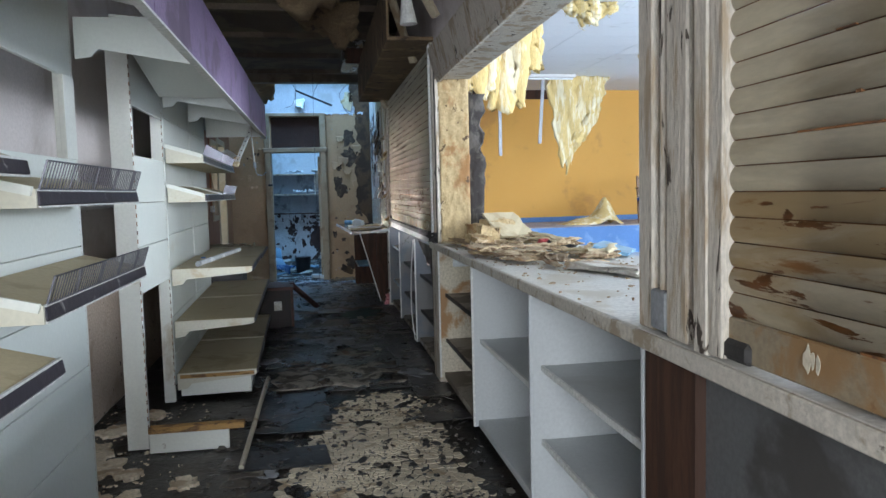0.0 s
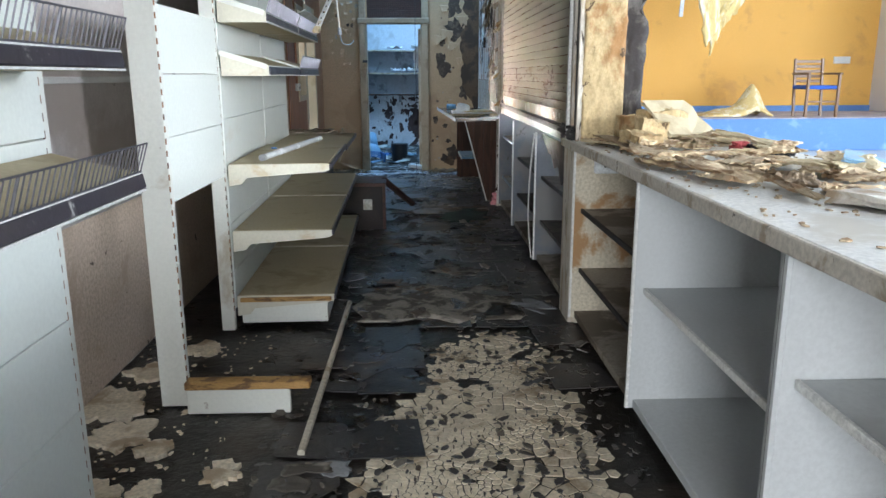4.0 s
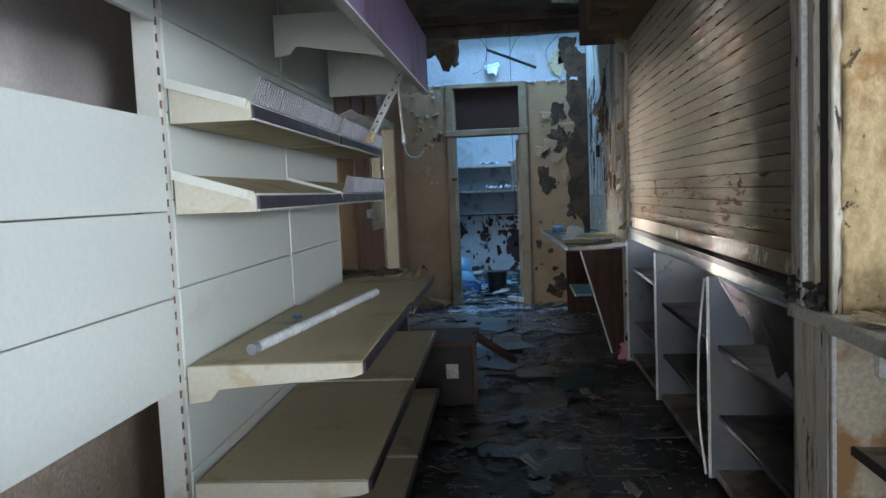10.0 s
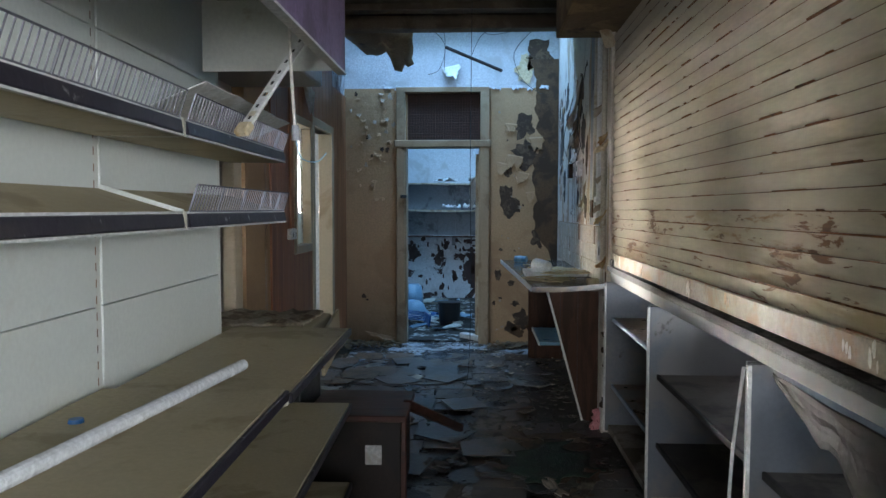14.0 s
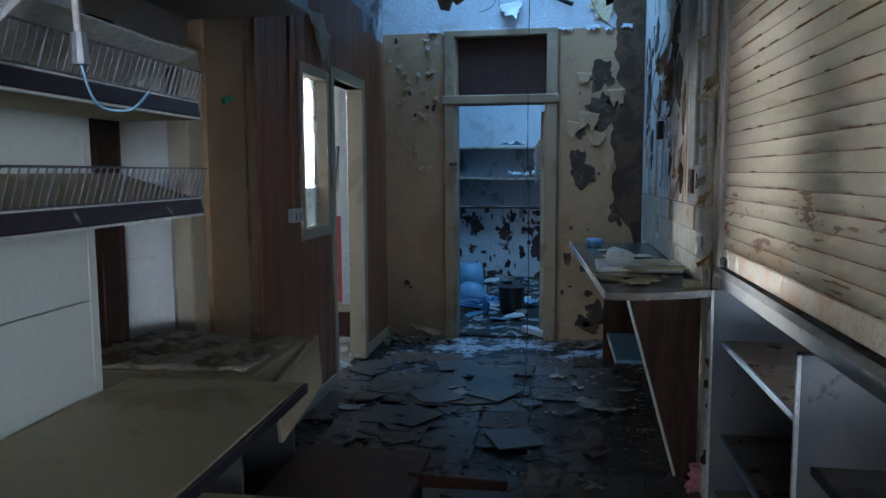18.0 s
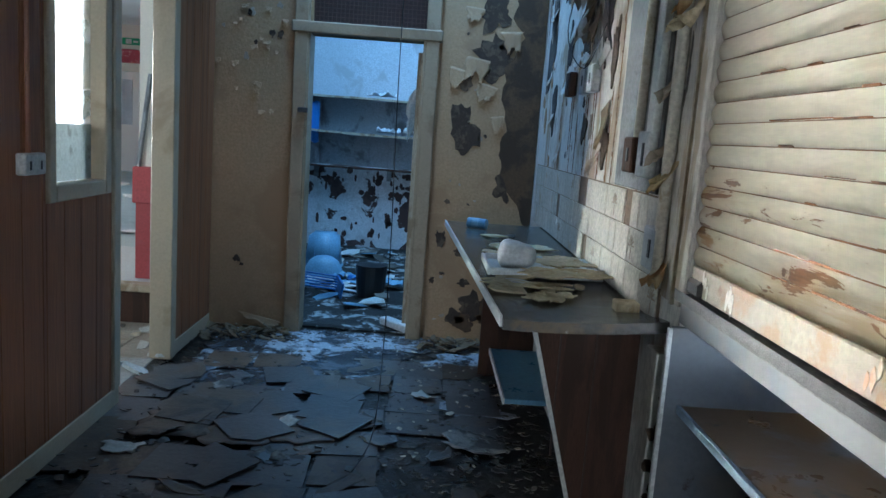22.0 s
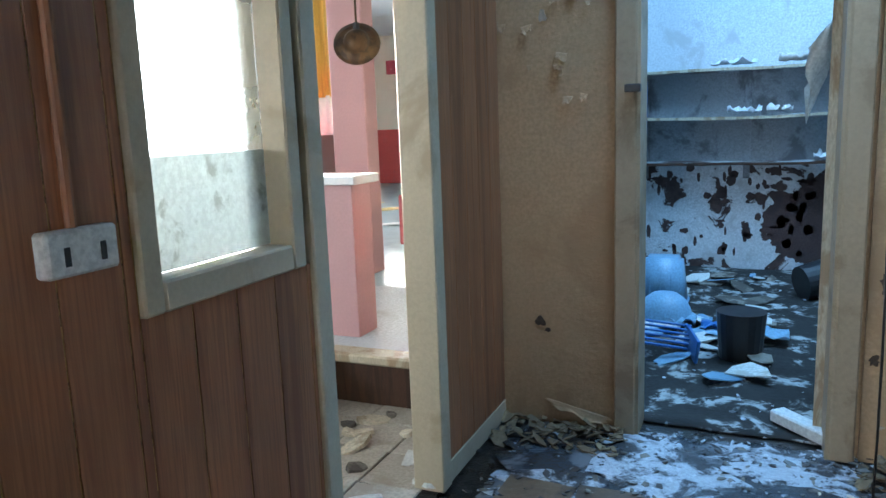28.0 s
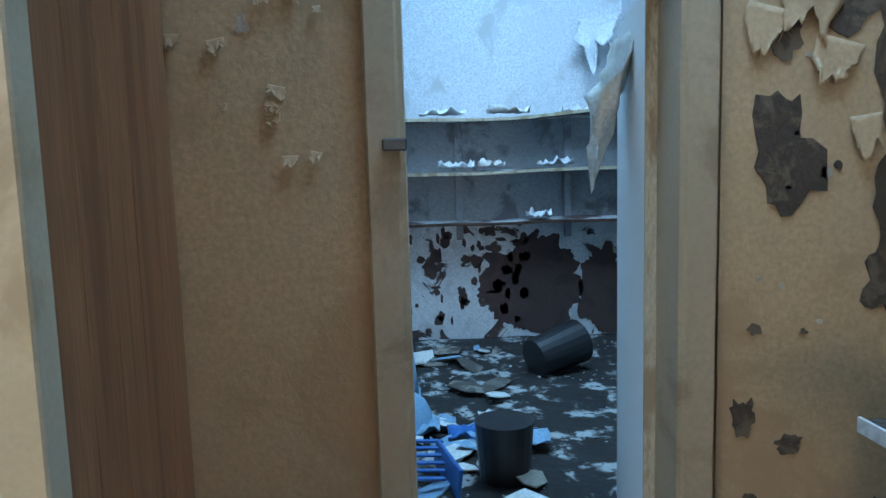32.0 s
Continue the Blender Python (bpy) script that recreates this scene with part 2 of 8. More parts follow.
RUST, BLACKDIRT, MOULD = (0.16, 0.065, 0.02), (0.022, 0.019, 0.017), (0.05, 0.047, 0.04)
M = {
    "floor": material("wet_black_floor", (0.017, 0.015, 0.013), 0.3, stain=(0.045, 0.034, 0.026), stain_amount=0.43, stain_scale=2.2, dirt=(0.12, 0.095, 0.075), dirt_amount=0.24, dirt_scale=26, bump=0.7, grain=45, spec=0.4),
    "chip": material("cream_vinyl_chips", (0.72, 0.63, 0.48), 0.9, stain=(0.4, 0.31, 0.21), stain_amount=0.42, stain_scale=4, dirt=(0.16, 0.11, 0.07), dirt_amount=0.3, dirt_scale=70, per_object=0.1, bump=0.3, spec=0.2),
    "scrap": material("dirty_paint_scraps", (0.24, 0.215, 0.18), 0.8, stain=(0.08, 0.068, 0.055), stain_amount=0.5, stain_scale=6, per_object=0.4, bump=0.3),
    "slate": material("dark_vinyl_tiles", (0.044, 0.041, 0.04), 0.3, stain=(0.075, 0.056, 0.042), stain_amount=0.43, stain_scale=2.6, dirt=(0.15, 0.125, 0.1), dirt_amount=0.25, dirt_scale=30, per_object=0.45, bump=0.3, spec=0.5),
    "panel": material("pale_cream_shelf_panel", (0.7, 0.73, 0.68), 0.42, stain=(0.62, 0.61, 0.53), stain_amount=0.3, stain_scale=1.3, dirt=(0.3, 0.25, 0.18), dirt_amount=0.18, vary=0.03, bump=0.04),
    "steel": material("cream_enamelled_steel", (0.7, 0.71, 0.65), 0.45, stain=(0.45, 0.4, 0.3), stain_amount=0.35, dirt=RUST, dirt_amount=0.27, dirt_scale=12, vary=0.04, bump=0.06),
    "shelf": material("dusty_beige_shelf", (0.46, 0.39, 0.25), 0.6, stain=(0.34, 0.27, 0.16), stain_amount=0.42, stain_scale=3, dirt=(0.2, 0.15, 0.09), dirt_amount=0.25, dirt_scale=12, vary=0.06, bump=0.12),
    "rusty": material("rust_edged_steel", (0.6, 0.57, 0.46), 0.5, stain=(0.5, 0.42, 0.28), stain_amount=0.4, stain_scale=6, dirt=(0.3, 0.15, 0.05), dirt_amount=0.27, dirt_scale=17, bump=0.08, vary=0.05),
    "ticket": material("dark_price_rail", (0.035, 0.03, 0.04), 0.35, stain=(0.5, 0.49, 0.46), stain_amount=0.32, stain_scale=14, bump=0.1),
    "wire": material("grey_wire", (0.17, 0.165, 0.19), 0.4, metal=0.6, dirt=(0.2, 0.17, 0.13), dirt_amount=0.3, bump=0.0),
    "purple": material("purple_fascia", (0.23, 0.165, 0.28), 0.5, stain=(0.12, 0.085, 0.13), stain_amount=0.45, stain_scale=2, bump=0.05),
    "plaster": material("grimy_plaster", (0.64, 0.58, 0.55), 0.75, stain=(0.52, 0.45, 0.41), stain_amount=0.46, stain_scale=1.1, dirt=(0.2, 0.155, 0.125), dirt_amount=0.23, dirt_scale=5, bump=0.3, vary=0.06, flake=(0.2, 0.16, 0.13), flake_amount=0.29, flake_scale=6.0),
    "tan": material("peeling_tan_paint", (0.42, 0.265, 0.14), 0.72, stain=(0.34, 0.205, 0.105), stain_amount=0.45, stain_scale=1.6, dirt=(0.15, 0.1, 0.065), dirt_amount=0.28, dirt_scale=9, bump=0.4, vary=0.1, flake=(0.1, 0.075, 0.055), flake_amount=0.2, flake_scale=3.5),
    "mould": material("black_mouldy_plaster", (0.1, 0.09, 0.08), 0.9, stain=(0.035, 0.03, 0.028), stain_amount=0.5, stain_scale=5, dirt=(0.3, 0.27, 0.22), dirt_amount=0.28, dirt_scale=18, bump=0.5),
    "whitewall": material("flaking_white_paint", (0.66, 0.63, 0.56), 0.8, stain=(0.36, 0.27, 0.18), stain_amount=0.44, stain_scale=3.2, dirt=(0.09, 0.062, 0.042), dirt_amount=0.35, dirt_scale=9, stretch=(1, 1, 0.35), bump=0.5, flake=(0.16, 0.1, 0.06), flake_amount=0.34, flake_scale=5.0),
    "bluewall": material("pale_upper_wall", (0.55, 0.58, 0.6), 0.8, stain=(0.42, 0.43, 0.43), stain_amount=0.4, stain_scale=2.0, dirt=(0.25, 0.23, 0.2), dirt_amount=0.22, dirt_scale=6, bump=0.2),
    "burnt": material("brown_wall_under_flaking_white", (0.075, 0.042, 0.036), 0.85, stain=(0.4, 0.41, 0.42), stain_amount=0.5, stain_scale=2.2, dirt=(0.06, 0.04, 0.036), dirt_amount=0.4, dirt_scale=22, bump=0.5),
    "wood": material("red_brown_panelling", (0.33, 0.135, 0.06), 0.48, stain=(0.21, 0.08, 0.036), stain_amount=0.45, stain_scale=1.5, dirt=(0.4, 0.19, 0.09), dirt_amount=0.3, dirt_scale=4, stretch=(7, 7, 0.25), vary=0.2, grain=20, bump=0.06),
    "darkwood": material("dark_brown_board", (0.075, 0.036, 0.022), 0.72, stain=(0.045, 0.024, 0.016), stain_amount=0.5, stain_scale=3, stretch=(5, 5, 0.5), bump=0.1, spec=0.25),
    "redwood": material("dark_red_brown_wood", (0.09, 0.034, 0.022), 0.5, stain=(0.05, 0.022, 0.015), stain_amount=0.45, stain_scale=4, stretch=(1, 5, 5), bump=0.1),
    "frame": material("worn_cream_frame", (0.45, 0.38, 0.27), 0.6, stain=(0.28, 0.2, 0.12), stain_amount=0.45, stain_scale=5, dirt=(0.09, 0.06, 0.04), dirt_amount=0.3, dirt_scale=16, stretch=(2, 2, 0.6), bump=0.3),
    "shutter": material("cream_shutter_slats", (0.66, 0.585, 0.45), 0.4, stain=(0.52, 0.44, 0.31), stain_amount=0.4, stain_scale=3, dirt=(0.32, 0.19, 0.09), dirt_amount=0.2, dirt_scale=22, stretch=(1, 0.3, 1.6), vary=0.05, bump=0.1, flake=(0.36, 0.22, 0.11), flake_amount=0.25, flake_scale=9.0),
    "pipepaint": material("cream_pipe_paint", (0.55, 0.5, 0.4), 0.5, stain=(0.3, 0.22, 0.13), stain_amount=0.4, stain_scale=6, bump=0.2),
    "counter": material("worn_pale_counter_top", (0.68, 0.67, 0.62), 0.5, stain=(0.5, 0.46, 0.38), stain_amount=0.42, stain_scale=1.8, dirt=(0.22, 0.16, 0.11), dirt_amount=0.2, dirt_scale=16, bump=0.15),
    "cabinet": material("grey_cabinet_board", (0.5, 0.52, 0.52), 0.5, stain=(0.42, 0.43, 0.42), stain_amount=0.35, stain_scale=1.4, dirt=(0.2, 0.13, 0.07), dirt_amount=0.2, dirt_scale=5, vary=0.04, bump=0.05),
    "cabrust": material("rust_stained_board", (0.56, 0.5, 0.38), 0.6, stain=(0.34, 0.19, 0.08), stain_amount=0.43, stain_scale=3, dirt=(0.1, 0.05, 0.02), dirt_amount=0.3, dirt_scale=8, bump=0.2),
    "cabshelf": material("dirty_cabinet_shelf", (0.33, 0.29, 0.23), 0.6, stain=(0.13, 0.1, 0.07), stain_amount=0.5, stain_scale=4, bump=0.2),
    "whitetrim": material("white_plastic_edge", (0.7, 0.7, 0.67), 0.4, dirt=(0.25, 0.2, 0.15), dirt_amount=0.28, bump=0.05),
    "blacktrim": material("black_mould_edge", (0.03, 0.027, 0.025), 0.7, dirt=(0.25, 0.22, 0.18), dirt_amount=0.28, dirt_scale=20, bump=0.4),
    "yellowplaster": material("stained_yellow_plaster", (0.45, 0.335, 0.175), 0.85, stain=(0.29, 0.15, 0.055), stain_amount=0.48, stain_scale=2.5, dirt=(0.13, 0.075, 0.035), dirt_amount=0.27, dirt_scale=9, stretch=(1, 1, 0.85), bump=0.9, flake=(0.13, 0.08, 0.04), flake_amount=0.36, flake_scale=13),
    "orange": material("orange_wall_paint", (0.78, 0.42, 0.09), 0.7, stain=(0.62, 0.32, 0.08), stain_amount=0.4, stain_scale=1.0, dirt=(0.45, 0.24, 0.08), dirt_amount=0.2, dirt_scale=7, vary=0.05, bump=0.1),
    "hallwhite": material("white_hall_paint", (0.75, 0.74, 0.72), 0.7, stain=(0.65, 0.62, 0.58), stain_amount=0.35, bump=0.05, vary=0.03),
    "ceilingtile": material("white_ceiling_panels", (0.78, 0.8, 0.82), 0.8, stain=(0.66, 0.67, 0.68), stain_amount=0.35, bump=0.1, vary=0.03),
    "stageblue": material("blue_stage_carpet", (0.12, 0.26, 0.55), 0.8, stain=(0.2, 0.34, 0.58), stain_amount=0.4, bump=0.2),
    "stagetop": material("purple_grey_stage_top", (0.4, 0.38, 0.46), 0.75, stain=(0.52, 0.5, 0.52), stain_amount=0.45, stain_scale=3, bump=0.2),
    "hallfloor": material("pale_blue_hall_floor", (0.5, 0.57, 0.63), 0.5, stain=(0.38, 0.43, 0.49), stain_amount=0.45, stain_scale=1.5, dirt=(0.65, 0.65, 0.62), dirt_amount=0.3, dirt_scale=6, bump=0.15),
    "insulation": material("yellow_glass_wool", (0.74, 0.56, 0.24), 0.95, stain=(0.82, 0.74, 0.52), stain_amount=0.46, stain_scale=2.2, dirt=(0.55, 0.34, 0.1), dirt_amount=0.36, dirt_scale=5, grain=30, stretch=(5, 5, 0.7), bump=0.9),
    "browncollapse": material("brown_rotten_ceiling_board", (0.2, 0.135, 0.075), 0.9, stain=(0.3, 0.22, 0.12), stain_amount=0.42, stain_scale=3, dirt=(0.07, 0.05, 0.034), dirt_amount=0.4, dirt_scale=7, bump=0.6),
    "ceiling": material("stained_brown_ceiling", (0.17, 0.13, 0.095), 0.9, stain=(0.09, 0.068, 0.05), stain_amount=0.5, stain_scale=1.5, dirt=(0.22, 0.18, 0.14), dirt_amount=0.27, dirt_scale=5, bump=0.4),
    "rubble": material("rotten_wood_rubble", (0.56, 0.43, 0.27), 0.95, stain=(0.27, 0.17, 0.09), stain_amount=0.46, stain_scale=9, dirt=(0.5, 0.42, 0.31), dirt_amount=0.35, dirt_scale=24, per_object=0.45, bump=0.9),
    "olive": material("yellow_green_roof_sheet", (0.42, 0.44, 0.15), 0.6, stain=(0.3, 0.3, 0.12), stain_amount=0.4, bump=0.1),
    "tiles": material("cream_wall_tiles", (0.74, 0.7, 0.6), 0.22, stain=(0.6, 0.5, 0.34), stain_amount=0.35, stain_scale=3, dirt=(0.42, 0.3, 0.17), dirt_amount=0.25, per_object=0.06, bump=0.04),
    "grout": material("brown_tile_grout", (0.2, 0.14, 0.09), 0.9, bump=0.2),
    "tabletop": material("wet_dark_worktop", (0.1, 0.09, 0.075), 0.16, stain=(0.15, 0.11, 0.065), stain_amount=0.42, stain_scale=4, dirt=(0.4, 0.36, 0.28), dirt_amount=0.27, dirt_scale=8, bump=0.2),
    "blueboard": material("blue_can_and_sky_reflection", (0.12, 0.27, 0.42), 0.3, dirt=(0.35, 0.4, 0.43), dirt_amount=0.25, dirt_scale=12, bump=0.05),
    "bluebin": material("pale_blue_plastic", (0.22, 0.4, 0.55), 0.4, dirt=(0.2, 0.22, 0.24), dirt_amount=0.25, bump=0.05),
    "bluecrate": material("bright_blue_plastic", (0.03, 0.16, 0.45), 0.35, bump=0.05),
    "blackplastic": material("black_plastic", (0.018, 0.018, 0.02), 0.4, dirt=(0.1, 0.09, 0.08), dirt_amount=0.27, bump=0.05),
    "redwall": material("red_dado_paint", (0.42, 0.06, 0.06), 0.6, stain=(0.35, 0.07, 0.07), stain_amount=0.4, bump=0.05),
    "salmon": material("salmon_pink_paint", (0.5, 0.27, 0.265), 0.6, stain=(0.48, 0.26, 0.25), stain_amount=0.4, bump=0.05, vary=0.04),
    "creamwall": material("cream_bar_wall", (0.72, 0.68, 0.58), 0.7, stain=(0.6, 0.56, 0.48), stain_amount=0.35, bump=0.05, vary=0.04),
    "curtain": material("golden_curtain", (0.7, 0.42, 0.08), 0.85, stain=(0.5, 0.28, 0.06), stain_amount=0.45, stretch=(8, 8, 0.4), bump=0.3),
    "pelmet": material("red_patterned_pelmet", (0.4, 0.07, 0.1), 0.85, stain=(0.55, 0.3, 0.3), stain_amount=0.4, stain_scale=14, bump=0.2),
    "whitedoor": material("white_door_paint", (0.74, 0.74, 0.72), 0.5, stain=(0.6, 0.58, 0.54), stain_amount=0.3, dirt=(0.4, 0.36, 0.3), dirt_amount=0.18, vary=0.03, bump=0.06),
    "brass": material("tarnished_brass", (0.08, 0.042, 0.018), 0.42, metal=0.7, stain=(0.03, 0.017, 0.01), stain_amount=0.45, stain_scale=14, bump=0.05),
    "mesh": material("dark_brown_vent_board", (0.05, 0.024, 0.016), 0.7, bump=0.3),
    "foil": material("crumpled_silver_foil", (0.55, 0.56, 0.57), 0.25, metal=0.9, bump=0.6, grain=25),
    "paper": material("dirty_white_paper", (0.68, 0.68, 0.64), 0.8, stain=(0.5, 0.47, 0.4), stain_amount=0.4, stain_scale=6, bump=0.1),
    "tube": material("white_fluorescent_tube", (0.84, 0.86, 0.87), 0.25, dirt=(0.5, 0.47, 0.4), dirt_amount=0.16, bump=0.02),
    "cord": material("cream_cable", (0.6, 0.57, 0.5), 0.5, bump=0.0),
    "blackcord": material("black_cable", (0.02, 0.02, 0.022), 0.5, bump=0.0),
    "milk": material("milky_plastic", (0.72, 0.75, 0.76), 0.35, bump=0.05),
    "trayfood": material("mouldy_cream_scraps", (0.62, 0.52, 0.33), 0.85, stain=(0.4, 0.28, 0.13), stain_amount=0.4, stain_scale=9, bump=0.4),
    "yellowtrim": material("split_yellow_wood_edge", (0.42, 0.24, 0.08), 0.7, stain=(0.15, 0.08, 0.035), stain_amount=0.45, stain_scale=9, stretch=(1, 1, 4), bump=0.4),
    "green": material("green_sign", (0.02, 0.35, 0.16), 0.5, bump=0.0),
    "pink": material("pink_foam", (0.7, 0.3, 0.32), 0.85, bump=0.3),
    "seatblue": material("blue_seat_cloth", (0.02, 0.09, 0.4), 0.85, bump=0.2),
    "chairwood": material("varnished_chair_wood", (0.2, 0.1, 0.045), 0.4, vary=0.15, bump=0.05),
    "edge": material("mottled_counter_edge", (0.52, 0.48, 0.41), 0.6, stain=(0.3, 0.24, 0.17), stain_amount=0.42, stain_scale=8, dirt=(0.07, 0.055, 0.04), dirt_amount=0.33, dirt_scale=26, bump=0.3),
    "darkpanel": material("dark_grimy_panel", (0.1, 0.1, 0.1), 0.7, stain=(0.05, 0.046, 0.042), stain_amount=0.45, stain_scale=2, dirt=(0.02, 0.018, 0.016), dirt_amount=0.3, dirt_scale=6, bump=0.1),
    "greywall": material("grey_stained_board", (0.26, 0.27, 0.28), 0.7, stain=(0.12, 0.12, 0.13), stain_amount=0.42, stain_scale=3, dirt=(0.4, 0.42, 0.43), dirt_amount=0.28, dirt_scale=9, bump=0.2),
    "storefloor": material("flaked_store_floor", (0.028, 0.026, 0.024), 0.8, stain=(0.42, 0.43, 0.42), stain_amount=0.43, stain_scale=4.5, dirt=(0.03, 0.028, 0.026), dirt_amount=0.45, dirt_scale=15, bump=0.6, spec=0.25),
    "patch": material("dark_bare_patch", (0.06, 0.037, 0.022), 0.95, stain=(0.115, 0.078, 0.047), stain_amount=0.45, stain_scale=12, bump=0.5),
    "curl": material("curled_paint_underside", (0.4, 0.33, 0.25), 0.8, stain=(0.33, 0.26, 0.19), stain_amount=0.45, stain_scale=8, per_object=0.2, bump=0.25),
    "metalgrey": material("grey_metal", (0.35, 0.36, 0.38), 0.4, metal=0.5, bump=0.05),
    "lowtan": material("blistered_tan_wall_paint", (0.58, 0.46, 0.36), 0.8, stain=(0.44, 0.33, 0.24), stain_amount=0.42, stain_scale=2, dirt=(0.22, 0.16, 0.11), dirt_amount=0.25, dirt_scale=8, bump=0.5, flake=(0.14, 0.105, 0.08), flake_amount=0.34, flake_scale=9.0),
    "lobbytile": material("dirty_cream_floor_tiles", (0.5, 0.44, 0.36), 0.6, stain=(0.36, 0.3, 0.23), stain_amount=0.42, stain_scale=3, dirt=(0.14, 0.11, 0.085), dirt_amount=0.28, dirt_scale=13, per_object=0.1, bump=0.2),
    "bluefilm": material("pale_flakes_and_sky_sheen", (0.5, 0.53, 0.57), 0.25, stain=(0.06, 0.06, 0.065), stain_amount=0.47, stain_scale=6, dirt=(0.03, 0.03, 0.03), dirt_amount=0.4, dirt_scale=18, bump=0.5),
    "panefilm": material("milky_window_film", (0.66, 0.72, 0.7), 0.7, glass=0.65, stain=(0.3, 0.33, 0.3), stain_amount=0.42, stain_scale=12, bump=0.2),
    "barfloor": material("pale_bar_floor_tiles", (0.33, 0.42, 0.45), 0.45, stain=(0.25, 0.33, 0.36), stain_amount=0.43, stain_scale=2, dirt=(0.3, 0.32, 0.32), dirt_amount=0.26, dirt_scale=7, bump=0.15),
    "rustline": material("orange_brown_rust", (0.24, 0.1, 0.03), 0.9, stain=(0.09, 0.04, 0.018), stain_amount=0.45, stain_scale=14, dirt=(0.36, 0.2, 0.08), dirt_amount=0.3, dirt_scale=40, bump=0.5),
    "storewhite": material("white_store_wall_flaking_to_brown", (0.62, 0.63, 0.64), 0.8, stain=(0.45, 0.45, 0.45), stain_amount=0.4, stain_scale=4.5, dirt=(0.05, 0.035, 0.033), dirt_amount=0.2, dirt_scale=12, bump=0.5, flake=(0.085, 0.05, 0.045), flake_amount=0.43, flake_scale=4.0),
    "brownbare": material("bare_brown_store_wall", (0.075, 0.042, 0.037), 0.85, stain=(0.05, 0.03, 0.028), stain_amount=0.45, stain_scale=3, dirt=(0.5, 0.51, 0.52), dirt_amount=0.2, dirt_scale=9, bump=0.5, flake=(0.5, 0.5, 0.51), flake_amount=0.27, flake_scale=6.0),
    "cornerdirt": material("brown_black_damp_corner", (0.1, 0.056, 0.026), 0.9, stain=(0.05, 0.029, 0.015), stain_amount=0.48, stain_scale=4, dirt=(0.24, 0.18, 0.11), dirt_amount=0.28, dirt_scale=12, bump=0.5),
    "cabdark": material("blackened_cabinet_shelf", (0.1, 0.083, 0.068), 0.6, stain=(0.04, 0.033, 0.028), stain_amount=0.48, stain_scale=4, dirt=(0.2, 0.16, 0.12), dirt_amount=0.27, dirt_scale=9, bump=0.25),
    "groove": material("rusty_slat_groove", (0.25, 0.11, 0.035), 0.7, stain=(0.1, 0.05, 0.025), stain_amount=0.46, stain_scale=9, dirt=(0.42, 0.34, 0.22), dirt_amount=0.35, dirt_scale=20, bump=0.2),
    "rustrail": material("cream_rail_streaked_with_rust", (0.27, 0.215, 0.14), 0.65, stain=(0.24, 0.14, 0.06), stain_amount=0.45, stain_scale=5, dirt=(0.16, 0.07, 0.025), dirt_amount=0.33, dirt_scale=12, flake=(0.1, 0.055, 0.03), flake_amount=0.3, flake_scale=14, bump=0.3),
    "blackwood": material("blackened_damp_wood", (0.028, 0.017, 0.013), 0.6, stain=(0.015, 0.011, 0.009), stain_amount=0.5, stain_scale=4, bump=0.1),
    "wetshelf": material("grey_shelf_stained_brown_by_water", (0.15, 0.15, 0.145), 0.3, stain=(0.13, 0.072, 0.028), stain_amount=0.52, stain_scale=2.4, dirt=(0.035, 0.025, 0.018), dirt_amount=0.36, dirt_scale=6, vary=0.06, bump=0.08),
    "bluelip": material("dull_blue_shelf_edge", (0.2, 0.26, 0.33), 0.45, dirt=(0.06, 0.05, 0.04), dirt_amount=0.3, dirt_scale=20),
    # far cabinets: darker and bluer than the near board, with dark spots
    "cabfar": material("dark_blue_grey_board", (0.13, 0.145, 0.165), 0.4, stain=(0.17, 0.165, 0.16), stain_amount=0.5, stain_scale=2.2, dirt=(0.05, 0.042, 0.035), dirt_amount=0.33, dirt_scale=7, vary=0.06, bump=0.08),
    "greytile": material("paler_grey_floor_tiles", (0.1, 0.093, 0.09), 0.33, stain=(0.13, 0.1, 0.075), stain_amount=0.45, stain_scale=2.6, dirt=(0.22, 0.19, 0.155), dirt_amount=0.27, dirt_scale=30, per_object=0.4, bump=0.3),
    "slatrust": material("cream_slats_streaked_with_rust", (0.64, 0.56, 0.42), 0.45, stain=(0.5, 0.38, 0.22), stain_amount=0.45, stain_scale=4, stretch=(1, 0.25, 1.3), dirt=(0.36, 0.18, 0.06), dirt_amount=0.36, dirt_scale=10, flake=(0.27, 0.115, 0.035), flake_amount=0.4, flake_scale=16, vary=0.06, bump=0.15),
    "tanframe": material("brown_stained_frame_paint", (0.34, 0.25, 0.155), 0.5, stain=(0.24, 0.165, 0.095), stain_amount=0.45, stain_scale=2.5, dirt=(0.1, 0.065, 0.04), dirt_amount=0.28, dirt_scale=12, vary=0.06, bump=0.12),
    "coverdirt": material("filthy_pale_cloth", (0.42, 0.36, 0.27), 0.9, stain=(0.16, 0.11, 0.07), stain_amount=0.47, stain_scale=5, dirt=(0.07, 0.05, 0.035), dirt_amount=0.33, dirt_scale=14, bump=0.5),
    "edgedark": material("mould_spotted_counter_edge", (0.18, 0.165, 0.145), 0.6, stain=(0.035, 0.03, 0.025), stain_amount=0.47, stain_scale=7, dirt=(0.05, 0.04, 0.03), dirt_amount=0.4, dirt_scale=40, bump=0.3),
    "wetfloor": material("water_film_on_dark_floor", (0.05, 0.056, 0.064), 0.14, stain=(0.16, 0.17, 0.185), stain_amount=0.46, stain_scale=4, dirt=(0.02, 0.02, 0.02), dirt_amount=0.35, dirt_scale=14, bump=0.35),
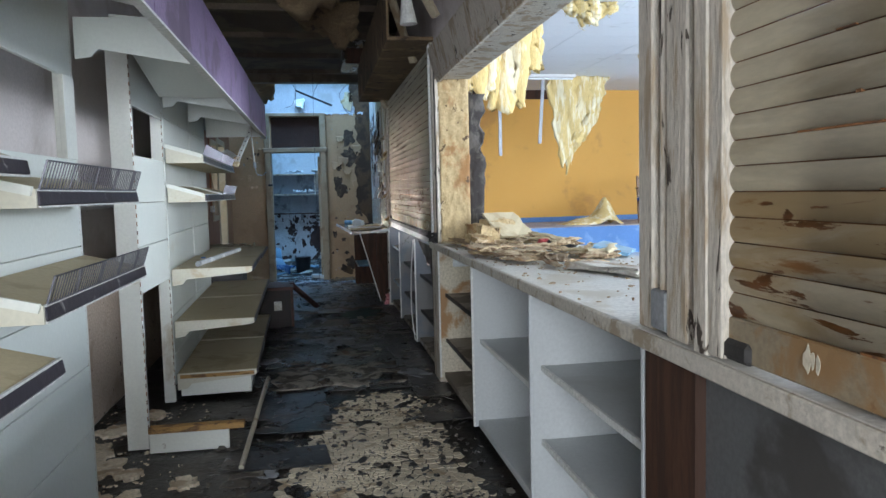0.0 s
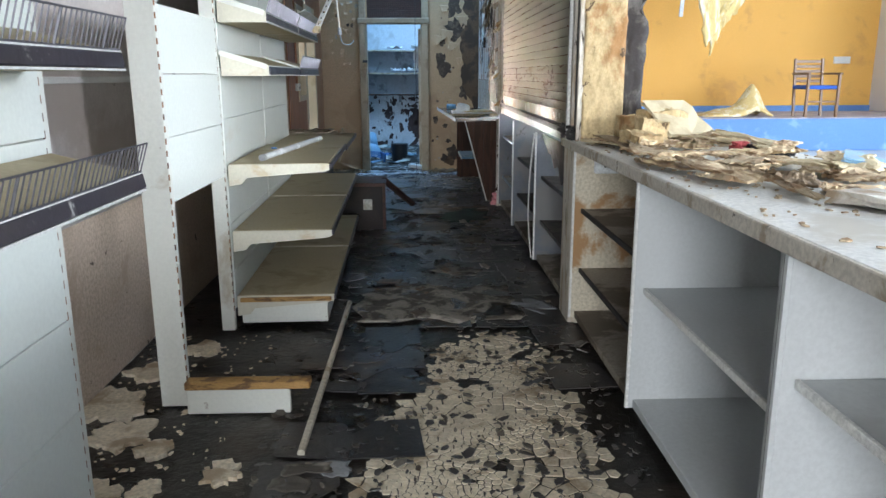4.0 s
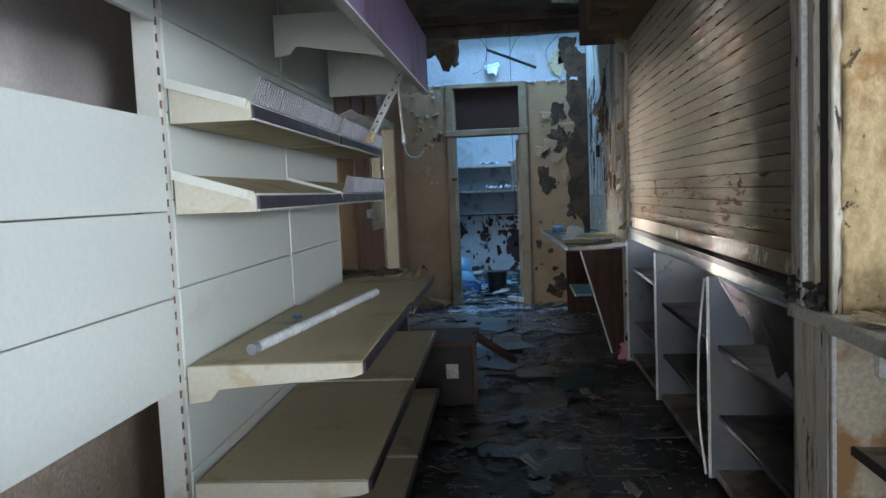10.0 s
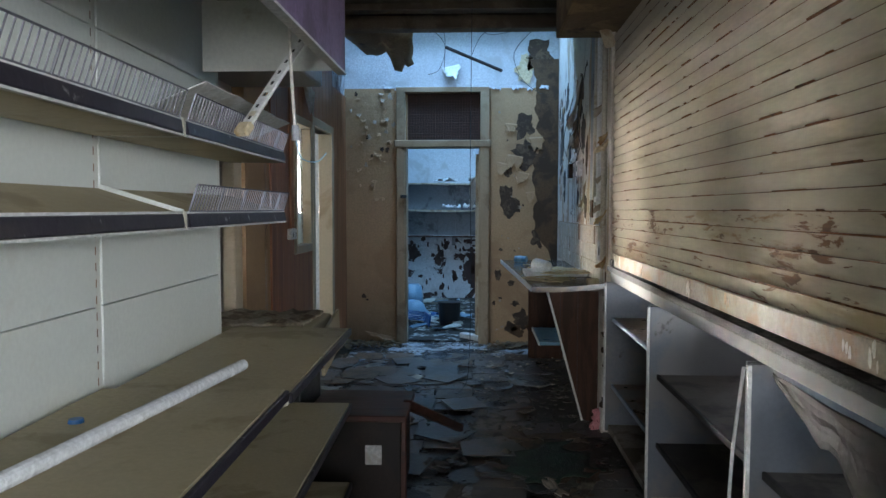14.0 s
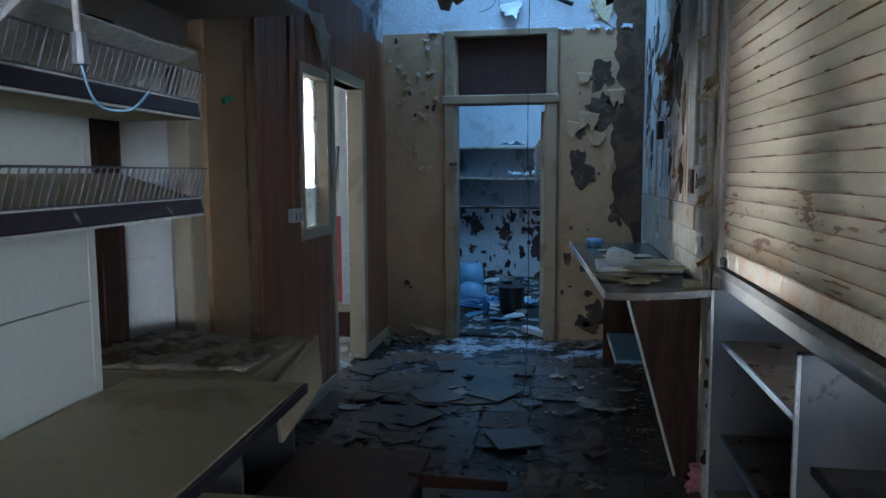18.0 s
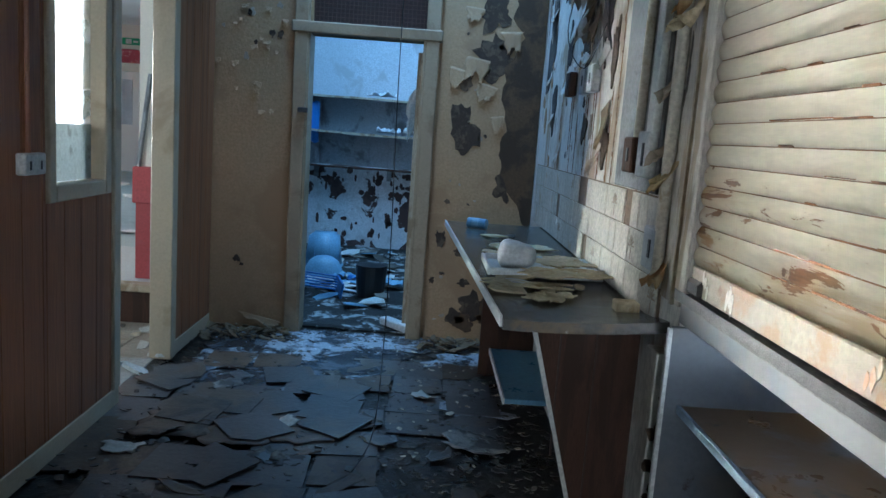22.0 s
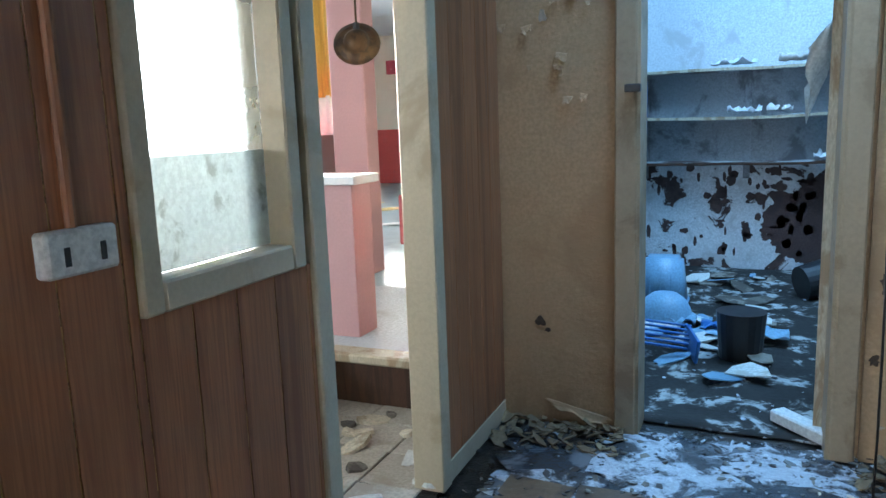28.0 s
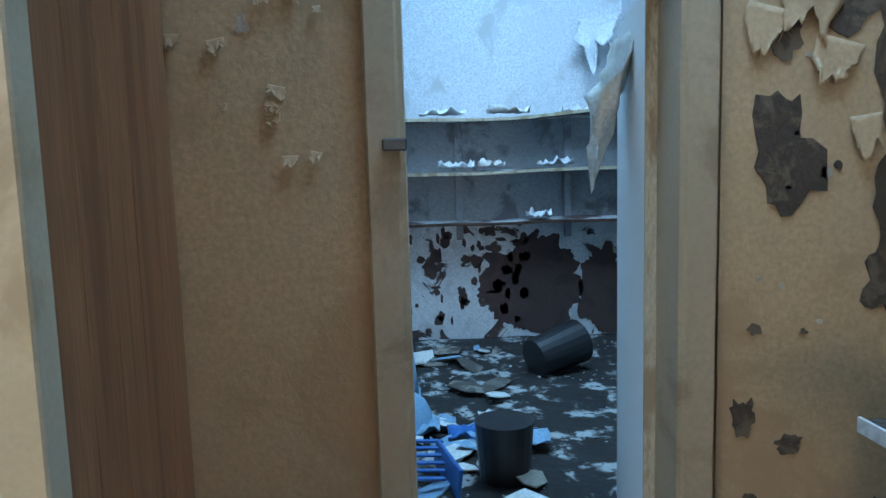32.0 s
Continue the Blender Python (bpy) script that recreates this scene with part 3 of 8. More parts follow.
    "doorpaint": material("dirty_cream_gloss_paint", (0.52, 0.43, 0.3), 0.45, stain=(0.4, 0.31, 0.2), stain_amount=0.4, stain_scale=2.0, dirt=(0.12, 0.085, 0.055), dirt_amount=0.24, dirt_scale=14, vary=0.05, bump=0.1),
    "flakepaint": material("flaking_pale_paint_on_rotten_timber", (0.55, 0.5, 0.42), 0.75, stain=(0.36, 0.28, 0.19), stain_amount=0.45, stain_scale=5, stretch=(2.2, 2.2, 0.45), dirt=(0.2, 0.12, 0.06), dirt_amount=0.3, dirt_scale=12, flake=(0.075, 0.055, 0.04), flake_amount=0.37, flake_scale=9, bump=0.5),
    "browntile": material("brown_vinyl_tiles", (0.13, 0.082, 0.05), 0.5, stain=(0.07, 0.045, 0.03), stain_amount=0.45, stain_scale=5, dirt=(0.26, 0.2, 0.13), dirt_amount=0.27, dirt_scale=20, per_object=0.3, bump=0.3),
    "greencloth": material("soaked_dark_green_cloth", (0.02, 0.055, 0.035), 0.6, stain=(0.012, 0.025, 0.018), stain_amount=0.5, stain_scale=7, dirt=(0.15, 0.13, 0.1), dirt_amount=0.24, dirt_scale=25, bump=0.6),
    "glasswhite": material("dusty_window_glass", (0.85, 0.9, 0.9), 0.25, glass=0.9, bump=0.05, vary=0.02),
}

# ---- building helpers ----
ORIGIN = {}


def thing(name, loc, label, category, group="", kind=""):
    ob = new(name)
    ob.location = loc
    ORIGIN[ob.name] = Vector(loc)
    return tagged(ob, label, category, group, kind)


def part(name, bm, mat, parent=None, label="", smooth=False):
    """Links a bmesh, given in world coordinates, as one mesh object under a thing or a part."""
    me = bpy.data.meshes.new(name)
    org = ORIGIN[parent.name] if parent else Vector((0, 0, 0))
    bmesh.ops.recalc_face_normals(bm, faces=bm.faces)
    if org.length:
        bmesh.ops.translate(bm, vec=-org, verts=bm.verts)
    bm.to_mesh(me)
    bm.free()
    me.materials.append(M[mat])
    if smooth:
        me.shade_smooth()
    ob = new(name, me)
    if parent:
        ob.parent = parent
    ORIGIN[ob.name] = org
    if label:
        ob["label"] = label
    return ob


def setting(name, bm, mat, label="", smooth=False):
    return tagged(part(name, bm, mat, None, label, smooth), kind="structure")


def lone(name, bm, mat, label, category, group="", kind="", smooth=False):
    """A thing that is one mesh; its origin is set at its base."""
    vs = [v.co for v in bm.verts]
    c = Vector(((min(v.x for v in vs) + max(v.x for v in vs)) / 2, (min(v.y for v in vs) + max(v.y for v in vs)) / 2, min(v.z for v in vs)))
    bmesh.ops.translate(bm, vec=-c, verts=bm.verts)
    ob = part(name, bm, mat, None, "", smooth)
    ob.location = c
    ORIGIN[ob.name] = c
    return tagged(ob, label, category, group, kind)


def add_box(bm, x0, x1, y0, y1, z0, z1, bev=0.0):
    r = bmesh.ops.create_cube(bm, size=1.0, matrix=Matrix.LocRotScale(((x0 + x1) / 2, (y0 + y1) / 2, (z0 + z1) / 2), None, (abs(x1 - x0), abs(y1 - y0), abs(z1 - z0))))
    if bev:
        es = list({e for v in r["verts"] for e in v.link_edges})
        bmesh.ops.bevel(bm, geom=es, offset=bev, segments=1, affect="EDGES")
    return bm


def box(x0, x1, y0, y1, z0, z1, bev=0.0):
    return add_box(bmesh.new(), x0, x1, y0, y1, z0, z1, bev)


def add_obox(bm, c, size, rot=(0, 0, 0), bev=0.0):
    r = bmesh.ops.create_cube(bm, size=1.0, matrix=Matrix.LocRotScale(c, Euler([radians(a) for a in rot]), size))
    if bev:
        es = list({e for v in r["verts"] for e in v.link_edges})
        bmesh.ops.bevel(bm, geom=es, offset=bev, segments=1, affect="EDGES")
    return bm


def obox(c, size, rot=(0, 0, 0), bev=0.0):
    return add_obox(bmesh.new(), c, size, rot, bev)


def add_rod(bm, a, b, r0, r1=None, seg=8):
    a, b = Vector(a), Vector(b)
    d = b - a
    q = d.to_track_quat("Z", "Y")
    bmesh.ops.create_cone(bm, cap_ends=True, segments=seg, radius1=r0, radius2=r0 if r1 is None else r1, depth=d.length,
                          matrix=Matrix.LocRotScale((a + b) / 2, q, None))
    return bm


def rod(a, b, r0, r1=None, seg=8):
    return add_rod(bmesh.new(), a, b, r0, r1, seg)


def add_tube(bm, pts, r, seg=6):
    pts = [Vector(p) for p in pts]
    rings = []
    for i, p in enumerate(pts):
        d = (pts[min(i + 1, len(pts) - 1)] - pts[max(i - 1, 0)]).normalized()
        q = d.to_track_quat("Z", "Y")
        rings.append([bm.verts.new(p + q @ Vector((r * math.cos(k * math.tau / seg), r * math.sin(k * math.tau / seg), 0))) for k in range(seg)])
    for a, b in zip(rings, rings[1:]):
        for k in range(seg):
            bm.faces.new((a[k], a[(k + 1) % seg], b[(k + 1) % seg], b[k]))
    bm.faces.new(rings[0])
    bm.faces.new(rings[-1])
    return bm


def curve_pts(pts, n=6):
    """A smooth line through a few points."""
    pts = [Vector(p) for p in pts]
    out = []
    for i in range(len(pts) - 1):
        p0, p1, p2, p3 = pts[max(i - 1, 0)], pts[i], pts[i + 1], pts[min(i + 2, len(pts) - 1)]
        for k in range(n):
            t = k / n
            out.append(0.5 * ((2 * p1) + (p2 - p0) * t + (2 * p0 - 5 * p1 + 4 * p2 - p3) * t * t + (3 * p1 - p0 - 3 * p2 + p3) * t ** 3))
    return out + [pts[-1]]


def add_flake(bm, c, r, thick, rng, rot=(0, 0, 0), n=7, aspect=1.0, wob=0.35):
    """An irregular flat chip with thickness."""
    m = Matrix.LocRotScale(c, Euler([radians(a) for a in rot]), None)
    a0 = rng.uniform(0, 6)
    ring = [(r * rng.uniform(1 - wob, 1 + wob * 0.4)) for _ in range(n)]
    pts = [(ring[k] * math.cos(a0 + k * math.tau / n), ring[k] * aspect * math.sin(a0 + k * math.tau / n)) for k in range(n)]
    top = [bm.verts.new(m @ Vector((x, y, thick))) for x, y in pts]
    bot = [bm.verts.new(m @ Vector((x * 1.02, y * 1.02, 0))) for x, y in pts]
    bm.faces.new(top)
    bm.faces.new(bot[::-1])
    for k in range(n):
        bm.faces.new((bot[k], bot[(k + 1) % n], top[(k + 1) % n], top[k]))
    return bm


def sheet(fn, nu, nv, thick):
    """A curved sheet with thickness: fn(u, v) gives a place for u, v in 0..1."""
    bm = bmesh.new()
    p = [[Vector(fn(i / nu, j / nv)) for j in range(nv + 1)] for i in range(nu + 1)]
    top, bot = [], []
    for i in range(nu + 1):
        rt, rb = [], []
        for j in range(nv + 1):
            du = p[min(i + 1, nu)][j] - p[max(i - 1, 0)][j]
            dv = p[i][min(j + 1, nv)] - p[i][max(j - 1, 0)]
            nrm = du.cross(dv)
            nrm = nrm.normalized() if nrm.length > 1e-9 else Vector((0, 0, 1))
            rt.append(bm.verts.new(p[i][j]))
            rb.append(bm.verts.new(p[i][j] - nrm * max(thick, 0.0005)))
        top.append(rt)
        bot.append(rb)
    for i in range(nu):
        for j in range(nv):
            bm.faces.new((top[i][j], top[i + 1][j], top[i + 1][j + 1], top[i][j + 1]))
            bm.faces.new((bot[i][j], bot[i][j + 1], bot[i + 1][j + 1], bot[i + 1][j]))
    rim = [(i, 0) for i in range(nu)] + [(nu, j) for j in range(nv)] + [(i, nv) for i in range(nu, 0, -1)] + [(0, j) for j in range(nv, 0, -1)]
    for (a, b), (c, d) in zip(rim, rim[1:] + rim[:1]):
        bm.faces.new((top[a][b], bot[a][b], bot[c][d], top[c][d]))
    return bm


def wall_with_holes(axis, at, thick, u0, u1, z0, z1, holes):
    """A wall of real thickness across axis ('x' or 'y') with rectangular openings (u0, u1, z0, z1)."""
    bm = bmesh.new()
    us = sorted({u0, u1, *[h[0] for h in holes], *[h[1] for h in holes]})
    zs = sorted({z0, z1, *[h[2] for h in holes], *[h[3] for h in holes]})
    for a, b in zip(us, us[1:]):
        lo = None
        for c, d in zip(zs, zs[1:]):
            um, zm = (a + b) / 2, (c + d) / 2
            if any(h[0] < um < h[1] and h[2] < zm < h[3] for h in holes):
                if lo is not None:
                    add_wall_piece(bm, axis, at, thick, a, b, lo, c)
                lo = None
            elif lo is None:
                lo = c
        if lo is not None:
            add_wall_piece(bm, axis, at, thick, a, b, lo, zs[-1])
    bmesh.ops.remove_doubles(bm, verts=bm.verts, dist=0.0005)
    return bm


def add_wall_piece(bm, axis, at, thick, a, b, c, d):
    if axis == "x":
        add_box(bm, at, at + thick, a, b, c, d)
    else:
        add_box(bm, a, b, at, at + thick, c, d)

# ---- structure ----
rng = random.Random(7)


def floor_height(x, y):
    return 0.012 * noise.noise(Vector((x * 3.1, y * 3.1, 0.3))) + 0.006 * noise.noise(Vector((x * 11, y * 11, 2.0)))


def floor_sheet():
    bm = bmesh.new()
    nx, ny = 46, 400
    g = [[bm.verts.new((-2.3 + 4.0 * i / nx, -10.0 + 27.6 * j / ny, floor_height(-2.3 + 4.0 * i / nx, -10.0 + 27.6 * j / ny) - 0.012)) for j in range(ny + 1)] for i in range(nx + 1)]
    for i in range(nx):
        for j in range(ny):
            bm.faces.new((g[i][j], g[i + 1][j], g[i + 1][j + 1], g[i][j + 1]))
    return bm


setting("ground", box(-40, 40, -40, 60, -0.3, -0.06), "floor")
floor = setting("floor", floor_sheet(), "floor", smooth=True)

# west side: plaster wall with a doorway, then the panelled partition
setting("wall_west", wall_with_holes("x", -1.62, 0.14, -10.0, 10.0, -0.05, 3.5, [(8.93, 9.56, -0.05, 2.06)]), "plaster")
setting("wall_west_dado", box(-1.479, -1.468, -4.0, 8.77, 0.0, 0.83, 0.002), "lowtan")
# pale ledge added to draw the streak of light along the wall
setting("trim_west_dado", sheet(lambda u, v: (-1.479 + 0.035 * u, -4.0 + 12.75 * v, 0.87 - 0.035 * u), 1, 1, 0.03), "whitetrim")
setting("trim_west_trunking", box(-1.479, -1.462, -4.0, 8.77, 1.415, 1.445, 0.004), "hallwhite")
setting("wall_west_pier", box(-1.479, -1.40, 9.58, 10.13, 0.0, 2.9), "tan")
setting("wall_partition", wall_with_holes("x", -1.5, 0.1, 10.0, 13.16, -0.05, 3.5, [(10.83, 11.33, 1.2, 2.21), (11.5, 12.28, -0.05, 2.25)]), "burnt")
setting("wall_far", wall_with_holes("y", 13.16, 0.14, -1.7, 1.3, -0.05, 4.3, [(-0.72, 0.11, -0.05, 2.19), (-0.7, 0.12, 2.27, 2.79)]), "tan")
setting("wall_far_upper", box(-1.398, 0.966, 13.146, 13.158, 2.84, 3.5), "bluewall")
setting("wall_far_left_face", wall_with_holes("y", 13.13, 0.028, -1.398, -0.82, 0.0, 2.84, []), "tan")
# east side
setting("wall_east_far", box(0.97, 1.15, 9.826, 13.16, -0.05, 4.3), "whitewall")
setting("wall_east_lintel", box(0.96, 1.19, 1.6, 6.1, 2.34, 3.5), "plaster")
setting("wall_east_over_shutter", box(0.99, 1.19, 6.1, 9.826, 2.62, 3.5), "plaster")
setting("wall_east_behind_shutter", box(1.06, 1.19, 6.1, 9.826, 1.08, 2.62), "plaster")
setting("wall_east_near", box(1.04, 1.19, -10.0, 1.6, -0.05, 3.5), "plaster")
setting("wall_east_low", box(1.56, 1.64, 1.6, 9.826, -0.05, 1.04), "plaster")
# unseen end wall, set where its opening gives the wanted falloff
setting("wall_south", wall_with_holes("y", -3.0, 0.14, -1.62, 1.19, -0.05, 3.5, [(-1.45, 0.25, 0.6, 2.9)]), "plaster")

# corridor ceiling, with a roof-light slot before the far wall
cl = bmesh.new()
add_box(cl, -1.62, 1.19, -10.1, 12.0, 3.3, 3.42)
for k in range(13):
    y = -3.6 + k * 1.25
    add_box(cl, -1.48, 1.0, y, y + 0.07, 3.24, 3.3)
setting("ceiling_corridor", cl, "ceiling")
sh = bmesh.new()
add_box(sh, -1.5, 1.1, 11.9, 12.0, 3.2, 4.4)
add_box(sh, -1.6, -1.5, 11.9, 13.3, 3.3, 4.4)
add_box(sh, 1.15, 1.25, 11.9, 13.3, 3.3, 4.4)
setting("ceiling_roof_light_shaft", sh, "bluewall")
setting("ceiling_beam", box(-1.39, 0.96, 11.8, 11.97, 3.17, 3.3, 0.01), "ceiling")
setting("ceiling_roof_sheet", obox((-0.1, 13.0, 3.66), (2.2, 0.3, 0.02), (55, 0, 0)), "olive")

# store room behind the far door
setting("wall_store_back", box(-1.7, 1.5, 17.42, 17.56, -0.05, 4.2), "bluewall")
setting("wall_store_right", box(1.12, 1.26, 13.3, 17.42, -0.05, 4.2), "bluewall")
setting("wall_store_left", box(-1.84, -1.7, 13.16, 17.56, -0.05, 4.2), "bluewall")
cs = bmesh.new()
add_box(cs, -1.84, -0.9, 13.3, 17.5, 4.0, 4.1)
add_box(cs, 1.2, 1.4, 13.3, 17.5, 4.0, 4.1)
add_box(cs, -0.9, 1.2, 13.3, 14.4, 4.0, 4.1)
add_box(cs, -0.9, 1.2, 16.3, 17.5, 4.0, 4.1)
setting("ceiling_store", cs, "bluewall")

# orange hall behind the counter
setting("floor_hall", box(1.55, 10.1, -4.0, 15.1, 0.18, 0.3), "hallfloor")
setting("wall_hall_orange", box(1.19, 10.2, 15.0, 15.15, 0.2, 3.6), "orange")
setting("wall_hall_east", wall_with_holes("x", 10.0, 0.15, -4.0, 15.0, 0.2, 3.6, [(2.8, 9.2, 1.5, 3.35)]), "hallwhite")
setting("wall_hall_south", wall_with_holes("y", -4.15, 0.15, 1.19, 10.0, 0.2, 3.6, [(2.6, 7.8, 1.2, 3.2)]), "hallwhite")
ch = bmesh.new()
for i in range(8):
    for j in range(32):
        add_box(ch, 1.2 + i * 1.12, 1.2 + i * 1.12 + 1.112, -4.0 + j * 0.6, -4.0 + j * 0.6 + 0.592, 3.48, 3.5)
add_box(ch, 1.19, 10.2, -4.1, 15.1, 3.5, 3.6)
setting("ceiling_hall", ch, "ceilingtile")
setting("stage_front", box(1.19, 9.0, 12.8, 12.9, 0.3, 0.78, 0.01), "stageblue", "blue carpeted stage front")
setting("stage_floor", box(1.19, 9.0, 12.88, 15.0, 0.66, 0.79), "stagetop")
setting("wall_stage_wing", box(8.2, 8.35, 12.35, 15.0, 0.8, 2.7), "hallwhite")
setting("trim_orange_wall", box(1.2, 8.2, 14.97, 14.999, 0.79, 0.89), "stageblue")
setting("trim_hall_cornice", box(1.2, 4.9, 14.96, 14.998, 3.3, 3.48), "darkwood")

# bar room beyond the partition, one step up
setting("floor_bar", box(-9.0, -1.84, 14.6, 24.1, 0.18, 0.3), "barfloor")
setting("floor_bar_threshold", box(-9.0, -1.84, 13.14, 14.6, 0.18, 0.302), "bluewall")
setting("floor_bar_south", box(-9.0, -2.4, 8.0, 13.13, 0.18, 0.3), "barfloor")
setting("step_bar", box(-2.4, -1.71, 13.0, 13.14, 0.25, 0.305, 0.01), "frame")
setting("step_bar_riser", box(-2.4, -1.71, 13.06, 13.14, 0.0, 0.25), "darkwood")
setting("wall_bar_end", box(-9.1, -1.84, 24.0, 24.15, 0.2, 3.4), "creamwall")
setting("wall_bar_dado", box(-8.3, -7.15, 23.97, 23.998, 0.3, 1.45), "redwall")
setting("wall_bar_west", wall_with_holes("x", -9.1, 0.15, 8.0, 24.0, 0.2, 3.4, [(14.2, 15.7, 1.2, 3.0), (16.6, 18.4, 1.2, 3.0), (19.3, 20.9, 1.2, 3.0)]), "salmon")
# unseen wall; its opening is made for the added fill lamp
setting("wall_bar_south", wall_with_holes("y", 8.0, 0.14, -9.0, -1.62, 0.0, 3.4, [(-7.0, -3.5, 1.2, 3.0)]), "creamwall")
setting("wall_bar_east", box(-1.98, -1.84, 13.3, 24.0, 0.2, 3.4), "creamwall")
setting("ceiling_bar", box(-9.1, -1.62, 8.0, 24.1, 3.4, 3.5), "ceilingtile")
lobby = setting("floor_lobby", box(-2.4, -1.4, 10.0, 13.1, -0.05, -0.004), "floor")

# door frames and trims
fr = bmesh.new()
add_box(fr, -0.82, -0.72, 13.09, 13.31, 0.0, 2.81, 0.008)
add_box(fr, 0.11, 0.21, 13.09, 13.31, 0.0, 2.81, 0.008)
add_box(fr, -0.84, 0.23, 13.08, 13.31, 2.19, 2.27, 0.008)
add_box(fr, 0.096, 0.113, 13.1, 13.31, 0.0, 2.19)
add_box(fr, -0.723, -0.706, 13.1, 13.31, 0.0, 2.19)
add_box(fr, -0.82, 0.21, 13.09, 13.31, 2.79, 2.85, 0.008)
setting("door_frame_far", fr, "tanframe")
setting("baseboard", box(-1.4, -1.38, 12.36, 13.13, 0.0, 0.1, 0.004), "doorpaint")
setting("baseboard_near", box(-1.4, -1.378, 10.02, 11.5, 0.0, 0.1, 0.004), "doorpaint")
fr = bmesh.new()
add_box(fr, -1.51, -1.37, 12.272, 12.36, 0.0, 2.33, 0.006)
add_box(fr, -1.52, -1.37, 11.42, 11.5, 0.1, 2.33, 0.006)
add_box(fr, -1.52, -1.37, 11.5, 12.27, 2.25, 2.33, 0.006)
setting("door_frame_bar", fr, "doorpaint")
fr = bmesh.new()
add_box(fr, -1.5, -1.42, 9.43, 9.58, 0.0, 2.14, 0.006)
add_box(fr, -1.62, -1.44, 8.93, 9.43, 2.06, 2.14, 0.006)
setting("door_jamb_west", box(-1.63, -1.43, 8.78, 8.93, 0.0, 2.14, 0.006), "darkwood")
setting("door_frame_west", fr, "doorpaint")
# small side room behind the west doorway, its unseen window made for the fill
setting("wall_side_room_west", box(-3.1, -3.0, 7.0, 10.0, -0.05, 2.7), "hallwhite")
setting("wall_side_room_south", wall_with_holes("y", 6.9, 0.1, -3.1, -1.62, -0.05, 2.7, [(-2.8, -1.85, 1.2, 2.4)]), "hallwhite")
setting("wall_side_room_north", box(-3.1, -1.62, 9.9, 10.0, -0.05, 2.7), "hallwhite")
setting("ceiling_side_room", box(-3.1, -1.62, 6.9, 10.0, 2.7, 2.78), "hallwhite")
setting("floor_store", sheet(lambda u, v: (-1.7 + 2.82 * u, 13.28 + 4.14 * v, 0.004 + floor_height(-1.7 + 2.82 * u, 13.28 + 4.14 * v)), 30, 40, 0.01), "storefloor", smooth=True)

# ---- shop shelving on the west side ----


def bracket_arm(x0, x1, y, z, d0, d1, t=0.012):
    """A tapering sheet-steel shelf arm across x, deep at the back and shallow at the front."""
    bm = bmesh.new()
    prof = [(x0, z), (x1, z), (x1, z - d1), (x1 - 0.03, z - d1 - 0.01), (x0 + 0.1, z - d0), (x0 + 0.07, z - d0 - 0.035), (x0, z - d0 - 0.045)]
    a = [bm.verts.new((x, y, zz)) for x, zz in prof]
    b = [bm.verts.new((x, y + t, zz)) for x, zz in prof]
    bm.faces.new(a)
    bm.faces.new(b[::-1])
    for k in range(len(prof)):
        bm.faces.new((a[k], b[k], b[(k + 1) % len(prof)], a[(k + 1) % len(prof)]))
    return bm


SLOT = bpy.data.meshes.new("slot")
bm = box(-0.006, 0.0018, -0.0045, 0.0045, 0.0, 0.024)
bm.to_mesh(SLOT)
bm.free()
SLOT.materials.append(M["groove"])


def upright(parent, y, x, z1, w=0.04, d=0.075, lean=0.0):
    bm = bmesh.new()
    add_box(bm, x - d, x, y, y + w, 0.0, z1, 0.003)
    post = part("upright", bm, "steel", parent)
    k = 0.12
    while k < z1 - 0.05:
        ob = new("slot", SLOT)
        ob.parent = post
        ob.location = Vector((x, y + 0.0055, k)) - ORIGIN[post.name]
        k += 0.05


def wire_front(parent, x, y0, y1, z0, h, lean=0.028):
    bm = bmesh.new()
    n = int((y1 - y0) / 0.026)
    for k in range(n + 1):
        y = y0 + (y1 - y0) * k / n
        add_rod(bm, (x, y, z0), (x + lean, y, z0 + h), 0.0022 if k % 10 else 0.004, seg=5)
    for f in (0.02, 0.98):
        add_rod(bm, (x + lean * f, y0, z0 + h * f), (x + lean * f, y1, z0 + h * f), 0.003, seg=5)
    part("wire_front", bm, "wire", parent, "dark wire riser")


def deep_shelf(parent, y0, y1, z, x0=-1.02, x1=-0.46):
    shelf = part("shelf", box(x0, x1, y0, y1, z - 0.03, z, 0.005), "shelf", parent)
    part("front_rail", box(x1 - 0.002, x1 + 0.012, y0, y1, z - 0.034, z - 0.002, 0.003), "ticket", shelf)
    part("bracket", bracket_arm(x0, x1, y0 - 0.012, z - 0.002, 0.075, 0.035), "rusty", shelf)
    return shelf


def wedge(x0, x1, y, z, back, front, t=0.012):
    """A wedge-shaped end plate: level below, sloping down to the front above."""
    bm = bmesh.new()
    prof = [(x0, z), (x1, z), (x1, z + front), (x0, z + back)]
    a = [bm.verts.new((x, y, zz)) for x, zz in prof]
    b = [bm.verts.new((x, y + t, zz)) for x, zz in prof]
    bm.faces.new(a)
    bm.faces.new(b[::-1])
    for k in range(4):
        bm.faces.new((a[k], b[k], b[(k + 1) % 4], a[(k + 1) % 4]))
    return bm


